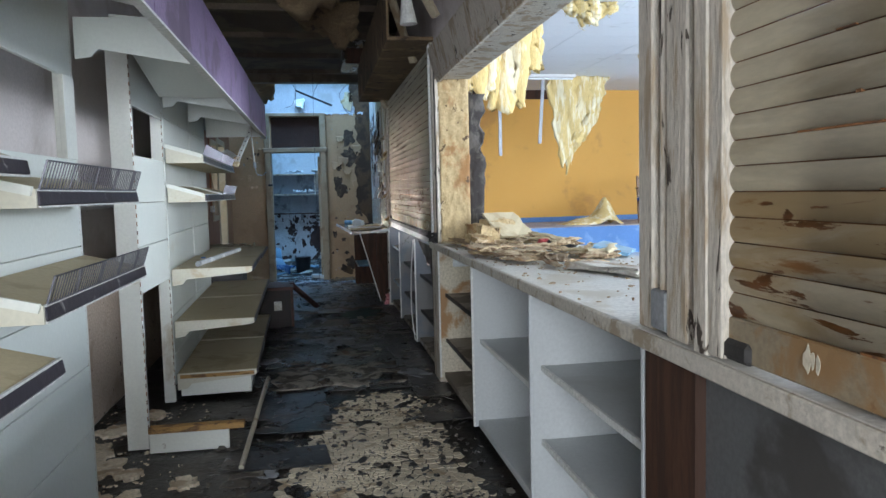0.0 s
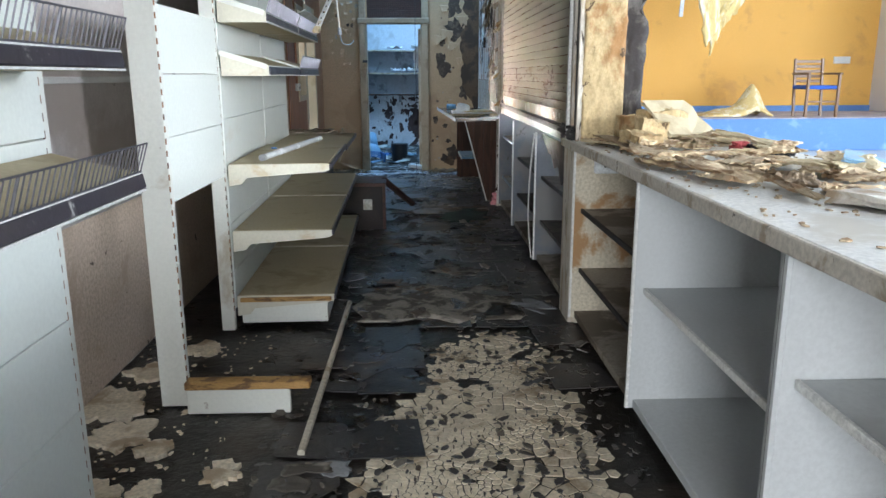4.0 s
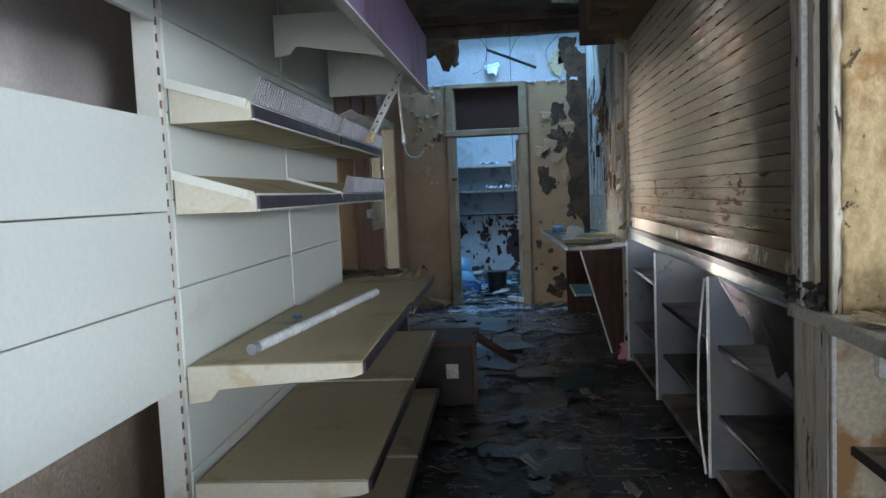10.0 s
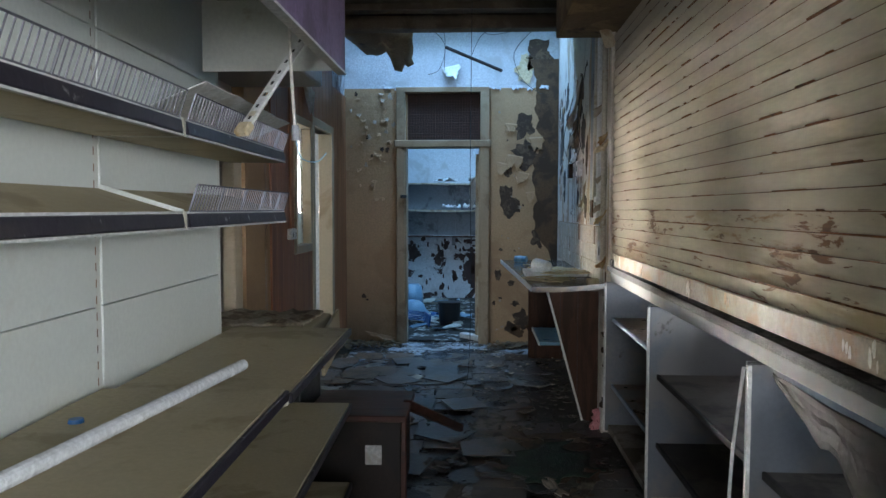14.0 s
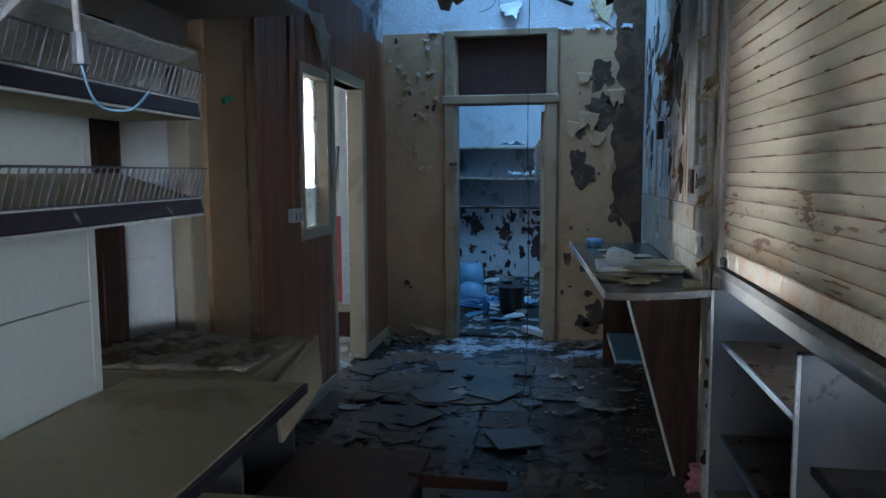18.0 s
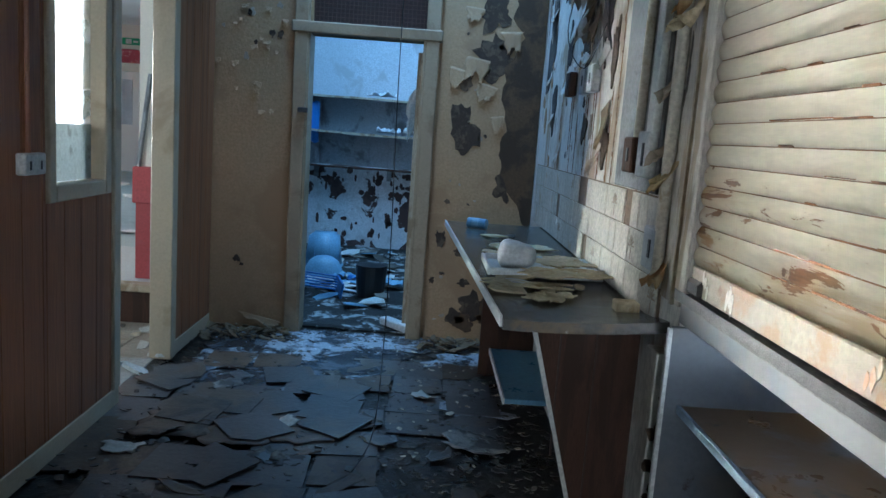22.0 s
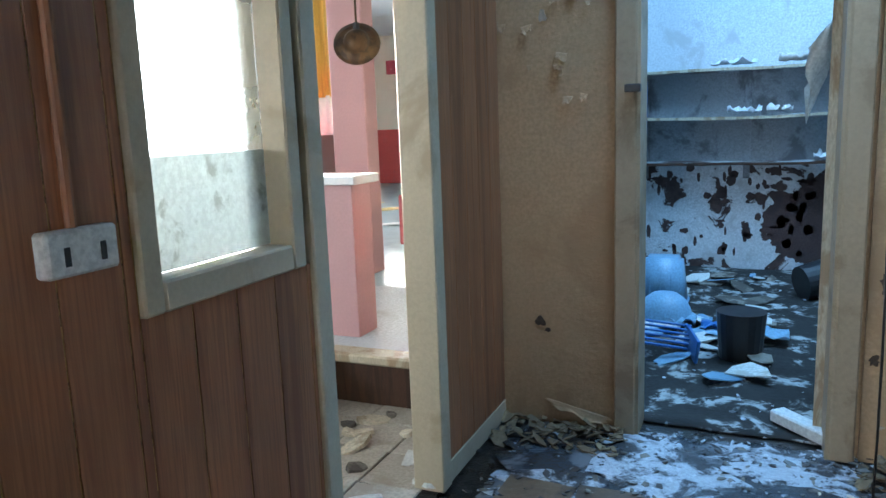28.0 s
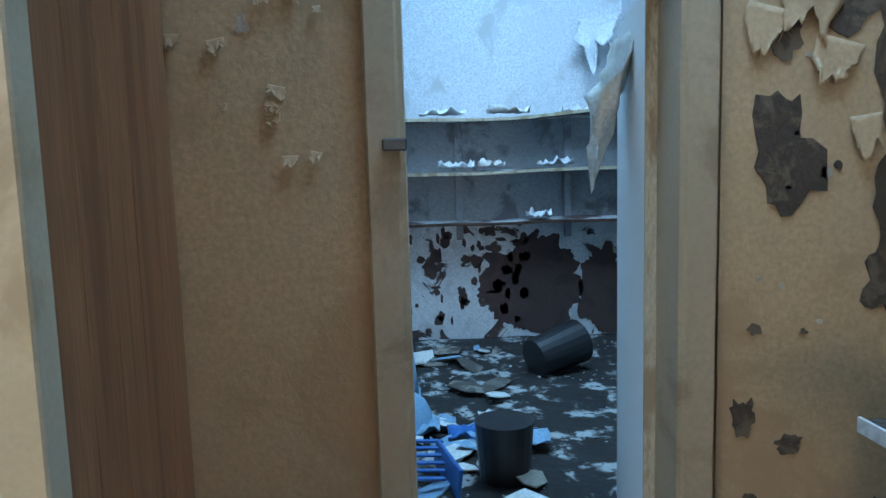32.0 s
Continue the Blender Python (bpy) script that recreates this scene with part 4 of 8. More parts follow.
def slim_shelf(parent, y0, y1, z, x0=-1.02, x1=-0.77, wire=0.0, up=0.075, wire_from=0.02):
    """A narrow sloping shelf: z is the height of its front edge."""
    shelf = part("shelf", sheet(lambda u, v: (x0 + (x1 - x0) * u, y0 + (y1 - y0) * v, z + up * (1 - u)), 1, 1, 0.012), "shelf", parent)
    part("underside", box(x0, x1, y0, y1, z - 0.05, z - 0.042), "shelf", shelf)
    part("price_rail", obox((x1 + 0.006, (y0 + y1) / 2, z - 0.022), (0.012, y1 - y0, 0.042), (0, -10, 0), 0.003), "ticket", shelf)
    part("rail_lip", box(x1 - 0.008, x1 + 0.014, y0, y1, z - 0.05, z - 0.044), "whitetrim", shelf)
    part("rail_lip", box(x1 - 0.004, x1 + 0.006, y0, y1, z - 0.001, z + 0.006), "whitetrim", shelf)
    part("bracket", wedge(x0, x1 + 0.005, y0 - 0.012, z - 0.05, 0.05 + up + 0.01, 0.055), "rusty", shelf)
    part("bracket_rim", sheet(lambda u, v: (x0 + (x1 - x0) * u, y0 - 0.024 + 0.014 * v, z + 0.012 + up * (1 - u)), 1, 1, 0.028), "steel", shelf)
    if wire:
        wire_front(shelf, x1 + 0.004, y0 + wire_from, y1 - 0.01, z + 0.004, wire)
    return shelf


unit = thing("shelving_unit", (-1.03, 5.84, 0), "cream metal shop shelving with rusty brackets and dusty shelves", "shelving", "shop shelving units")
unit.rotation_euler.z = radians(1.4)
for y in (5.8, 7.08):
    upright(unit, y, -1.035, 2.5)
part("end_upright", box(-1.06, -1.03, 8.2, 8.24, 0.0, 2.5, 0.003), "steel", unit)
for y0, y1 in ((5.84, 7.08), (7.12, 8.36)):
    for z0, z1 in ((0.12, 0.34), (0.344, 0.62), (0.624, 0.92), (0.924, 1.21), (1.214, 1.49), (1.494, 1.76), (1.764, 2.05), (2.054, 2.5)):
        part("back_panel", box(-1.05, -1.03, y0, min(y1, 8.2), z0, z1, 0.002), "panel", unit)
    for z in (0.2, 0.585, 0.965 if y0 < 7 else 0.945):
        deep_shelf(unit, y0, y1, z)
    slim_shelf(unit, y0, y1, 1.495, wire=0.085 if y0 > 6.9 else 0.0)
    slim_shelf(unit, y0, y1, 1.775, wire=0.08)
    part("plinth", box(-1.0, -0.5, y0, y1, 0.03, 0.165, 0.004), "steel", unit)
part("base_edge", box(-1.0, -0.475, 5.81, 5.835, 0.165, 0.19, 0.003), "yellowtrim", unit, "split rusty base edge")
part("torn_card", sheet(lambda u, v: (-0.95 + 0.24 * u, 7.15 + 1.1 * v, 1.8 + 0.1 * u + 0.01 * noise.noise((u * 9, v * 12, 1))), 3, 10, 0.004), "paper", unit, "torn grey card strip")

bare = thing("shelving_bay", (-1.03, 5.25, 0), "cream shelving frame with three white back panels and a bare base", "shelving", "shop shelving units")
upright(bare, 4.785, -1.0, 2.5, w=0.045, d=0.12)
for z0, z1 in ((0.905, 1.186), (1.19, 1.453), (1.457, 1.738)):
    part("back_panel", box(-1.05, -1.03, 4.84, 5.795, z0, z1, 0.002), "panel", bare)
part("back_panel", box(-1.05, -1.03, 4.84, 5.795, 2.03, 2.5, 0.002), "panel", bare)
part("base_front", box(-0.98, -0.53, 4.70, 4.73, 0.0, 0.12, 0.004), "steel", bare)
part("base_top", box(-0.98, -0.44, 4.68, 4.75, 0.12, 0.155, 0.004), "yellowtrim", bare, "split yellow board edge")

near = thing("shelving_unit", (-1.03, 2.5, 0), "white shop shelving with wire-fronted shelves", "shelving", "shop shelving units")
upright(near, 3.86, -1.035, 2.5)
upright(near, 2.55, -1.035, 2.5)
for z0, z1 in ((0.06, 0.42), (0.424, 0.72), (0.724, 1.02), (1.024, 1.27), (1.274, 1.52), (1.524, 1.66)):
    part("back_panel", box(-1.05, -1.03, 2.6, 3.86, z0, z1, 0.002), "panel", near)
    part("back_panel", box(-1.05, -1.03, 0.9, 2.55, z0, z1, 0.002), "panel", near)
part("back_panel", box(-1.05, -1.03, 2.6, 3.86, 2.02, 2.5, 0.002), "panel", near)
part("frame_strip", box(-1.045, -1.02, 3.72, 3.86, 1.66, 2.02, 0.002), "steel", near)
for z, y1 in ((1.17, 3.86), (1.51, 3.79)):
    slim_shelf(near, 2.6, y1, z, x1=-0.77, wire=0.085, up=0.06)
slim_shelf(near, 0.9, 2.62, 1.6, x1=-0.8)
slim_shelf(near, 0.9, 2.62, 1.01, x1=-0.74)
slim_shelf(near, 0.9, 2.3, 0.5, x1=-0.6, wire=0.14)

canopy = thing("shelving_canopy", (-0.75, 5.0, 2.05), "purple fascia canopy with cream soffit panels over the shelving", "canopy")
for y0, y1 in ((-1.0, 2.76), (2.765, 5.5), (5.505, 7.88)):
    part("fascia", box(-0.462, -0.445, y0, y1, 2.05, 2.37, 0.003), "purple", canopy)
    part("fascia_lip", box(-0.475, -0.44, y0, y1, 2.043, 2.052), "whitetrim", canopy)
for y in (2.7, 3.9, 5.82, 6.9, 7.9):
    part("arm", bracket_arm(-1.02, -0.47, y, 2.3, 0.14, 0.2, 0.015), "panel", canopy)
for y0, y1 in ((-1.0, 2.7), (2.72, 3.88), (5.84, 6.88), (6.92, 7.88)):
    part("soffit", sheet(lambda u, v, y0=y0, y1=y1: (-1.02 + 0.55 * u, y0 + (y1 - y0) * v, 2.42 - 0.12 * u), 1, 1, 0.012), "panel", canopy)
part("end_panel", box(-1.02, -0.462, 7.868, 7.88, 2.06, 2.34), "steel", canopy)
part("hanging_soffit", sheet(lambda u, v: (-0.98 + 0.45 * u, 4.35 + 1.15 * v + 0.1 * u, 2.42 - 0.02 * u - 0.26 * v + 0.02 * u * v), 1, 4, 0.01), "panel", canopy, "dropped white soffit sheet")

arm = thing("dangling_light_arm", (-0.715, 7.48, 1.74), "white perforated metal arm with rust spots dangling from the canopy", "metal strip")
ARM_A, ARM_B = Vector((-0.695, 7.36, 1.77)), Vector((-0.55, 7.7, 2.18))
ARM_M = Matrix.LocRotScale((ARM_A + ARM_B) / 2, (ARM_B - ARM_A).to_track_quat("Z", "Y"), None)


def on_arm(w, d, length, f, off):
    bm = box(-w / 2, w / 2, -d / 2 + off, d / 2 + off, f - length / 2, f + length / 2, min(w, d, length) * 0.2)
    bmesh.ops.transform(bm, matrix=ARM_M, verts=bm.verts)
    return bm


part("strip", on_arm(0.045, 0.012, (ARM_B - ARM_A).length, 0.0, 0.0), "whitetrim", arm)
for k in range(8):
    for s in (-1, 1):
        part("hole", on_arm(0.01, 0.003, 0.016, -0.22 + 0.06 * k, 0.0065 * s), "blacktrim", arm)
part("rust_spot", on_arm(0.03, 0.014, 0.03, -0.2, 0.0), "cabrust", arm)
part("rust_spot", on_arm(0.025, 0.0145, 0.02, -0.1, 0.0), "cabrust", arm)
part("end_bracket", on_arm(0.055, 0.03, 0.05, -0.27, 0.0), "trayfood", arm)

tube = thing("fluorescent_tube", (-0.8, 6.4, 0.965), "loose white fluorescent tube lying on the shelf", "lamp tube")
part("glass_tube", rod((-0.855, 6.0, 0.985), (-0.70, 7.34, 0.985), 0.019, seg=14), "tube", tube, smooth=False)
part("end_cap", rod((-0.8585, 5.97, 0.985), (-0.8544, 6.005, 0.985), 0.02, seg=14), "metalgrey", tube)

lone("blue_disc", rod((-0.93, 6.72, 0.966), (-0.93, 6.72, 0.976), 0.02, 0.018, 14), "bluecrate", "small blue plastic cap lying on the shelf", "disc")

# ---- counter, cabinets and shutters on the east side ----
counter = thing("counter_top", (1.3, 5.9, 1.04), "long worn pale counter top with a mouldy edge", "counter")
part("slab", box(0.915, 1.85, 1.0, 6.1, 1.04, 1.08, 0.006), "counter", counter)
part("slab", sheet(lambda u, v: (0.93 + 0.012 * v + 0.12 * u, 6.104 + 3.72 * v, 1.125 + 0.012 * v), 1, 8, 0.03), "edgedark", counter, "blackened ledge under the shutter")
part("apron", box(0.965, 0.985, 6.104, 9.824, 1.036, 1.105, 0.002), "cabfar", counter)
part("front_edge", box(0.898, 0.914, 1.0, 6.1, 1.034, 1.082, 0.004), "edge", counter)
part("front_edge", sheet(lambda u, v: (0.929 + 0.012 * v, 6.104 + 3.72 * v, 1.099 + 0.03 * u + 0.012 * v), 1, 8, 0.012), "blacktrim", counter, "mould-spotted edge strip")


def cabinet(y0, y1, mat, shelves, label, back=1.53, sides=True, shelf_mat=None, edge_mat="whitetrim"):
    c = thing("base_cabinet", (1.15, (y0 + y1) / 2, 0), label, "cabinet", "cabinets under the counter")
    part("bottom", box(0.95, back, y0, y1, 0.05, 0.09, 0.003), mat if mat == "cabinet" else "cabshelf", c)
    part("back", box(back, back + 0.015, y0, y1, 0.05, 1.035), mat, c)
    part("side", box(0.93, back, y0, y0 + 0.018, 0.05, 1.035, 0.002), mat, c)
    part("side", box(0.93, back, y1 - 0.018, y1, 0.05, 1.035, 0.002), mat, c)
    for z in shelves:
        s = part("shelf", box(0.98, back, y0 + 0.02, y1 - 0.02, z - 0.02, z, 0.002), shelf_mat or ("cabshelf" if mat != "cabinet" else mat), c)
        part("shelf_edge", box(0.966, 0.979, y0 + 0.02, y1 - 0.02, z - 0.024, z + 0.002, 0.002), edge_mat, s)
    part("edge_strip", box(0.918, 0.93, y1 - 0.018, y1 - 0.002, 0.05, 1.03), "whitetrim" if y1 > 4 else "cabinet", c)
    part("edge_gap", box(0.921, 0.929, y1 - 0.001, y1 + 0.006, 0.05, 1.03), "blacktrim", c)
    return c


grey = "grey open base cabinet with white-edged shelves"
cabinet(2.24, 3.37, "cabinet", (0.38, 0.71), grey)
cabinet(3.39, 4.6, "cabinet", (0.585,), grey)
cabinet(4.62, 5.82, "cabrust", (0.35, 0.70), "rust-stained open base cabinet with sagging shelves", edge_mat="blacktrim")
cabinet(6.12, 7.22, "cabfar", (0.36, 0.70), "grey open base cabinet with blackened dirty shelves", shelf_mat="cabdark", edge_mat="blacktrim")
cabinet(7.24, 8.56, "cabfar", (0.36, 0.70), "grey open base cabinet with blackened dirty shelves", shelf_mat="cabdark", edge_mat="blacktrim")
cabinet(8.58, 9.78, "cabfar", (0.36, 0.8), "grey open base cabinet with blackened dirty shelves", shelf_mat="wetshelf", edge_mat="bluelip")
sk = thing("cabinet_socket", (1.13, 5.79, 0.9), "cream double socket box on the cabinet side", "socket")
part("plate", box(1.03, 1.22, 5.762, 5.801, 0.905, 0.995, 0.006), "milk", sk)
for x in (1.08, 1.17):
    part("pin_hole", box(x, x + 0.012, 5.7605, 5.763, 0.94, 0.965), "blackplastic", sk)
part("switch", rod((1.125, 5.75, 0.955), (1.125, 5.763, 0.955), 0.012, seg=10), "blackplastic", sk)

setting("pilaster_counter_far", box(0.92, 1.53, 5.84, 6.1, 0.0, 1.035, 0.004), "flakepaint")
setting("pilaster_counter_near", box(0.925, 1.45, 1.93, 2.22, 0.0, 1.035, 0.006), "darkwood")
setting("panel_counter_near", box(0.95, 1.0, -2.0, 1.93, 0.0, 1.035), "darkpanel")
setting("plinth_counter", box(1.0, 1.03, 2.24, 9.78, -0.02, 0.06), "blacktrim")

# posts of the openings
post = thing("plastered_post", (1.05, 5.95, 1.08), "crumbling yellow plastered post on the counter", "post")
part("core", box(0.95, 1.19, 5.835, 6.06, 1.08, 2.5, 0.012), "yellowplaster", post)
part("plaster_face", sheet(lambda u, v: (0.955 + 0.225 * u, 5.835 - 0.012 - 0.02 * noise.noise((u * 5, v * 16, 3)) - 0.008 * noise.noise((u * 17, v * 60, 1)), 1.08 + 1.3 * v), 14, 60, 0.03), "yellowplaster", post, "crumbling blistered plaster face", smooth=True)
part("corner_strip", box(0.935, 0.962, 5.86, 5.93, 1.08, 2.6, 0.004), "blacktrim", post)
part("board", box(0.92, 0.96, 5.93, 5.98, 1.08, 2.6, 0.005), "flakepaint", post)
part("conduit", box(0.905, 0.945, 5.985, 6.01, 1.08, 2.6, 0.003), "whitetrim", post, "pale plastic conduit")
part("board", box(0.91, 0.96, 6.015, 6.06, 1.08, 2.6, 0.006), "flakepaint", post)
part("board", box(0.92, 0.97, 6.065, 6.1, 1.08, 2.6, 0.006), "flakepaint", post)
part("edge_strip", box(0.93, 0.96, 5.83, 5.86, 1.08, 2.6, 0.004), "flakepaint", post)
jamb = thing("shutter_post", (1.0, 2.08, 1.08), "flaking cream timber post between the shutters", "post")
part("board", box(0.94, 1.1, 2.2, 2.29, 1.08, 2.5, 0.006), "flakepaint", jamb)
part("board", box(0.93, 1.1, 1.99, 2.1, 1.08, 2.5, 0.006), "flakepaint", jamb)
part("backing", box(0.985, 1.1, 1.88, 2.29, 1.08, 2.5, 0.004), "darkwood", jamb)
part("conduit", rod((0.955, 2.15, 1.12), (0.955, 2.15, 2.5), 0.016, seg=10), "flakepaint", jamb)
part("guide_rail", box(0.915, 0.985, 1.87, 1.93, 1.08, 2.5, 0.004), "flakepaint", jamb)
part("junction_box", box(0.93, 0.985, 2.105, 2.195, 1.09, 1.2, 0.006), "greywall", jamb, "corroded green metal box")


def shutter(name, y0, y1, z0, z1, x, label, pitch, rail):
    s = thing(name, (x, (y0 + y1) / 2, z0), label, "roller shutter", "roller shutters")
    n = int((z1 - z0 - rail) / pitch)
    prof = [(0.002, 0.0), (-0.003, 0.0008), (-0.007, 0.004), (-0.0128, 0.013), (-0.0168, 0.024), (-0.0178, 0.034), (-0.0152, 0.045), (-0.0095, 0.055), (-0.0045, 0.0605), (-0.004, 0.0626), (0.002, 0.0634), (0.002, 0.065)]
    bm = bmesh.new()
    a = [bm.verts.new((px * 0.75, 0, pz * pitch / 0.065)) for px, pz in prof]
    b = [bm.verts.new((px * 0.75, y1 - y0, pz * pitch / 0.065)) for px, pz in prof]
    for k in range(len(prof) - 1):
        bm.faces.new((a[k], a[k + 1], b[k + 1], b[k]))
    me = bpy.data.meshes.new("slat")
    bmesh.ops.solidify(bm, geom=list(bm.faces), thickness=0.002)
    bmesh.ops.recalc_face_normals(bm, faces=bm.faces)
    bm.to_mesh(me)
    bm.free()
    me.materials.append(M["shutter"])
    me.materials.append(M["groove"])
    for f in me.polygons:
        zc = sum(me.vertices[v].co.z for v in f.vertices) / len(f.vertices) * 0.065 / pitch
        if zc > 0.0626 or zc < 0.0005:
            f.material_index = 1
    me.shade_smooth()
    worn = me.copy()
    worn.materials[0] = M["slatrust"]
    for k in range(n):
        ob = new("slat", worn if k < 5 else me)
        ob.parent = s
        ob.location = (rng.uniform(-0.001, 0.001), y0 - (y0 + y1) / 2, rail + k * pitch)
    bm = bmesh.new()
    for k in range(n):
        for q in range(rng.randrange(7, 14) + max(0, 12 - 2 * k)):
            ya, ln = rng.uniform(y0 + 0.02, y1 - 0.4), rng.uniform(0.03, 0.36) * rng.random()
            zz = z0 + rail + k * pitch
            add_obox(bm, (x - 0.0025, ya + ln / 2, zz + rng.uniform(0.0, 0.003)), (0.0095, ln + 0.01, rng.uniform(0.002, 0.006)), (rng.uniform(-0.2, 0.2), 0, 0))
    tagged(part("rust_stain", bm, "rustline", s), kind="stuff")
    part("bottom_rail", box(x - 0.012, x + 0.012, y0, y1, z0 + 0.005, z0 + rail, 0.004), "rustrail", s, "rusty bottom rail")
    for k in range(9):
        yy = rng.uniform(y0 + 0.05, y1 - 0.05)
        bm = bmesh.new()
        for q in range(3):
            add_flake(bm, (x - 0.0132, yy + 0.016 * q, z0 + rail * rng.uniform(0.3, 0.8)), rng.uniform(0.015, 0.035), 0.0012, rng, (0, -90, 0), 9, rng.uniform(0.2, 0.5))
        part("rust_run", bm, "cabrust", s)
    part("end_lump", box(x - 0.024, x + 0.01, y1 - 0.12, y1 - 0.005, z0 + 0.002, z0 + 0.05, 0.01), "blacktrim", s, "blackened rusty rail end")
    for y in (y0 - 0.02, y1):
        part("guide_rail", box(x - 0.03, x + 0.03, y - 0.03, y + 0.05, z0, z1, 0.004), "flakepaint", s)
    return s


shutter("roller_shutter", 6.14, 9.765, 1.14, 2.66, 0.967, "long closed cream roller shutter with rust streaks", 0.0563, 0.085)
shutter("roller_shutter", -2.0, 1.84, 1.085, 2.5, 0.95, "closed cream roller shutter on the counter", 0.0563, 0.098)
hb = thing("shutter_housing", (0.85, 6.0, 2.62), "brown boarded shutter housing under the ceiling", "housing")
part("soffit", box(0.62, 0.99, 6.02, 9.9, 2.64, 2.67, 0.004), "browncollapse", hb)
part("front_board", box(0.6, 0.62, 6.02, 9.9, 2.64, 3.1, 0.004), "browncollapse", hb)
part("end_board", box(0.62, 0.99, 9.88, 9.9, 2.67, 3.1, 0.004), "browncollapse", hb)
part("lintel_board", obox((0.93, 4.0, 2.42), (0.03, 3.7, 0.26), (0, -14, 0), 0.004), "flakepaint", hb)
part("lintel_soffit", box(0.93, 1.19, 2.29, 5.82, 2.315, 2.338), "flakepaint", hb)

# ---- table against the tiled wall ----
table = thing("work_table", (0.68, 11.2, 0), "dark wet worktop on brown panel legs, littered", "table")
part("tabletop", sheet(lambda u, v: (0.46 - 0.13 * v + (0.51 + 0.13 * v) * u, 9.97 - 0.06 * u + (2.58 + 0.06 * u) * v, 0.975 + 0.008 * v + 0.04 * u * u * max(0.0, 1 - v / 0.13)), 8, 40, 0.035), "tabletop", table)
part("front_edge", sheet(lambda u, v: (0.452 - 0.13 * v, 9.995 + 2.56 * v, 0.944 + 0.036 * u + 0.008 * v), 1, 6, 0.008), "whitetrim", table, "pale peeling edge strip")
bm = bmesh.new()
a = [bm.verts.new((x, 10.04, z)) for x, z in ((0.575, 0.945), (0.925, 0.945), (0.925, 0.0), (0.835, 0.0))]
b = [bm.verts.new((v.co.x, 10.06, v.co.z)) for v in a]
bm.faces.new(a)
bm.faces.new(b[::-1])
for k in range(4):
    bm.faces.new((a[k], b[k], b[(k + 1) % 4], a[(k + 1) % 4]))
part("side_panel", bm, "darkwood", table)
for x in (0.66, 0.78):
    part("groove_strip", box(x, x + 0.006, 10.035, 10.041, 0.5 if x < 0.7 else 0.12, 0.93), "mesh", table)
part("side_strip", obox((0.699, 10.045, 0.475), (0.014, 0.028, 0.96), (0, -15.4, 0), 0.002), "whitetrim", table)
part("leg_panel", box(0.6, 0.95, 12.35, 12.37, 0.0, 0.94), "darkwood", table)
# blue colour here paints the skylight mirrored in the shelf
part("under_shelf", box(0.57, 0.95, 10.62, 11.35, 0.455, 0.478, 0.003), "blueboard", table, "shelf under the top, skylight reflection painted blue")
part("shelf_edge", box(0.562, 0.57, 10.62, 11.35, 0.453, 0.48), "whitetrim", table)

# ---- panelling, window and doors on the west side ----
pan = thing("wood_panelling", (-1.39, 11.0, 0), "red-brown wood panelling with vertical grooves", "panelling")
for y0, y1, z0, z1 in ((10.13, 10.78, 0.1, 2.9), (10.78, 11.42, 0.1, 1.14), (10.78, 11.42, 2.27, 2.9), (12.36, 13.13, 0.1, 2.75), (11.42, 12.36, 2.33, 2.9)):
    k = y0
    while k < y1 - 0.01:
        e = min(k + 0.155, y1)
        part("board", box(-1.4, -1.384, k, e - 0.004, z0, z1, 0.0015), "wood", pan)
        part("groove_strip", box(-1.4, -1.3865, e - 0.004, e, z0, z1), "yellowtrim", pan)
        k = e
win = thing("window_1", (-1.4, 11.08, 1.14), "cream framed interior window with dusty glass", "window", kind="structure")
fr = bmesh.new()
add_box(fr, -1.52, -1.368, 10.78, 10.84, 1.14, 2.27, 0.006)
add_box(fr, -1.52, -1.368, 11.32, 11.38, 1.14, 2.27, 0.006)
add_box(fr, -1.52, -1.368, 10.84, 11.32, 1.14, 1.21, 0.006)
add_box(fr, -1.52, -1.368, 10.84, 11.32, 2.2, 2.27, 0.006)
part("window_frame", fr, "doorpaint", win)
pane = part("pane", box(-1.452, -1.446, 10.84, 11.32, 1.21, 2.2), "glasswhite", win)
pane.visible_shadow = False
# milky film added on the lower glass for the counter seen behind
part("grime_film", box(-1.4445, -1.4425, 10.842, 11.318, 1.212, 1.47), "panefilm", win, "milky grey-green film on the lower glass")

wd = thing("door_1", (-1.98, 9.42, 0), "white panelled door standing open in the side room", "door", kind="structure")
part("leaf", obox((-1.79, 9.18, 1.02), (0.74, 0.04, 2.02), (0, 0, 46), 0.003), "whitedoor", wd)
for off, z0, z1, w in ((0.06, 1.4, 1.92, 0.5), (0.2, 0.2, 1.2, 0.2), (-0.1, 0.2, 1.2, 0.2)):
    part("moulding", obox((-1.79 + off * math.cos(radians(46)) + 0.014, 9.18 + off * math.sin(radians(46)) - 0.014, (z0 + z1) / 2), (w, 0.012, z1 - z0), (0, 0, 46), 0.006), "whitedoor", wd)
part("worn_stile", obox((-1.79 + 0.05 * math.cos(radians(46)) + 0.016, 9.18 + 0.05 * math.sin(radians(46)) - 0.016, 0.7), (0.012, 0.012, 1.0), (0, 0, 46), 0.002), "yellowtrim", wd, "bare brown stripe on the door")

vent = thing("transom_vent", (-0.3, 13.2, 2.27), "dark brown mesh vent over the door", "vent", kind="structure")
part("board", box(-0.7, 0.12, 13.19, 13.21, 2.275, 2.785), "mesh", vent)

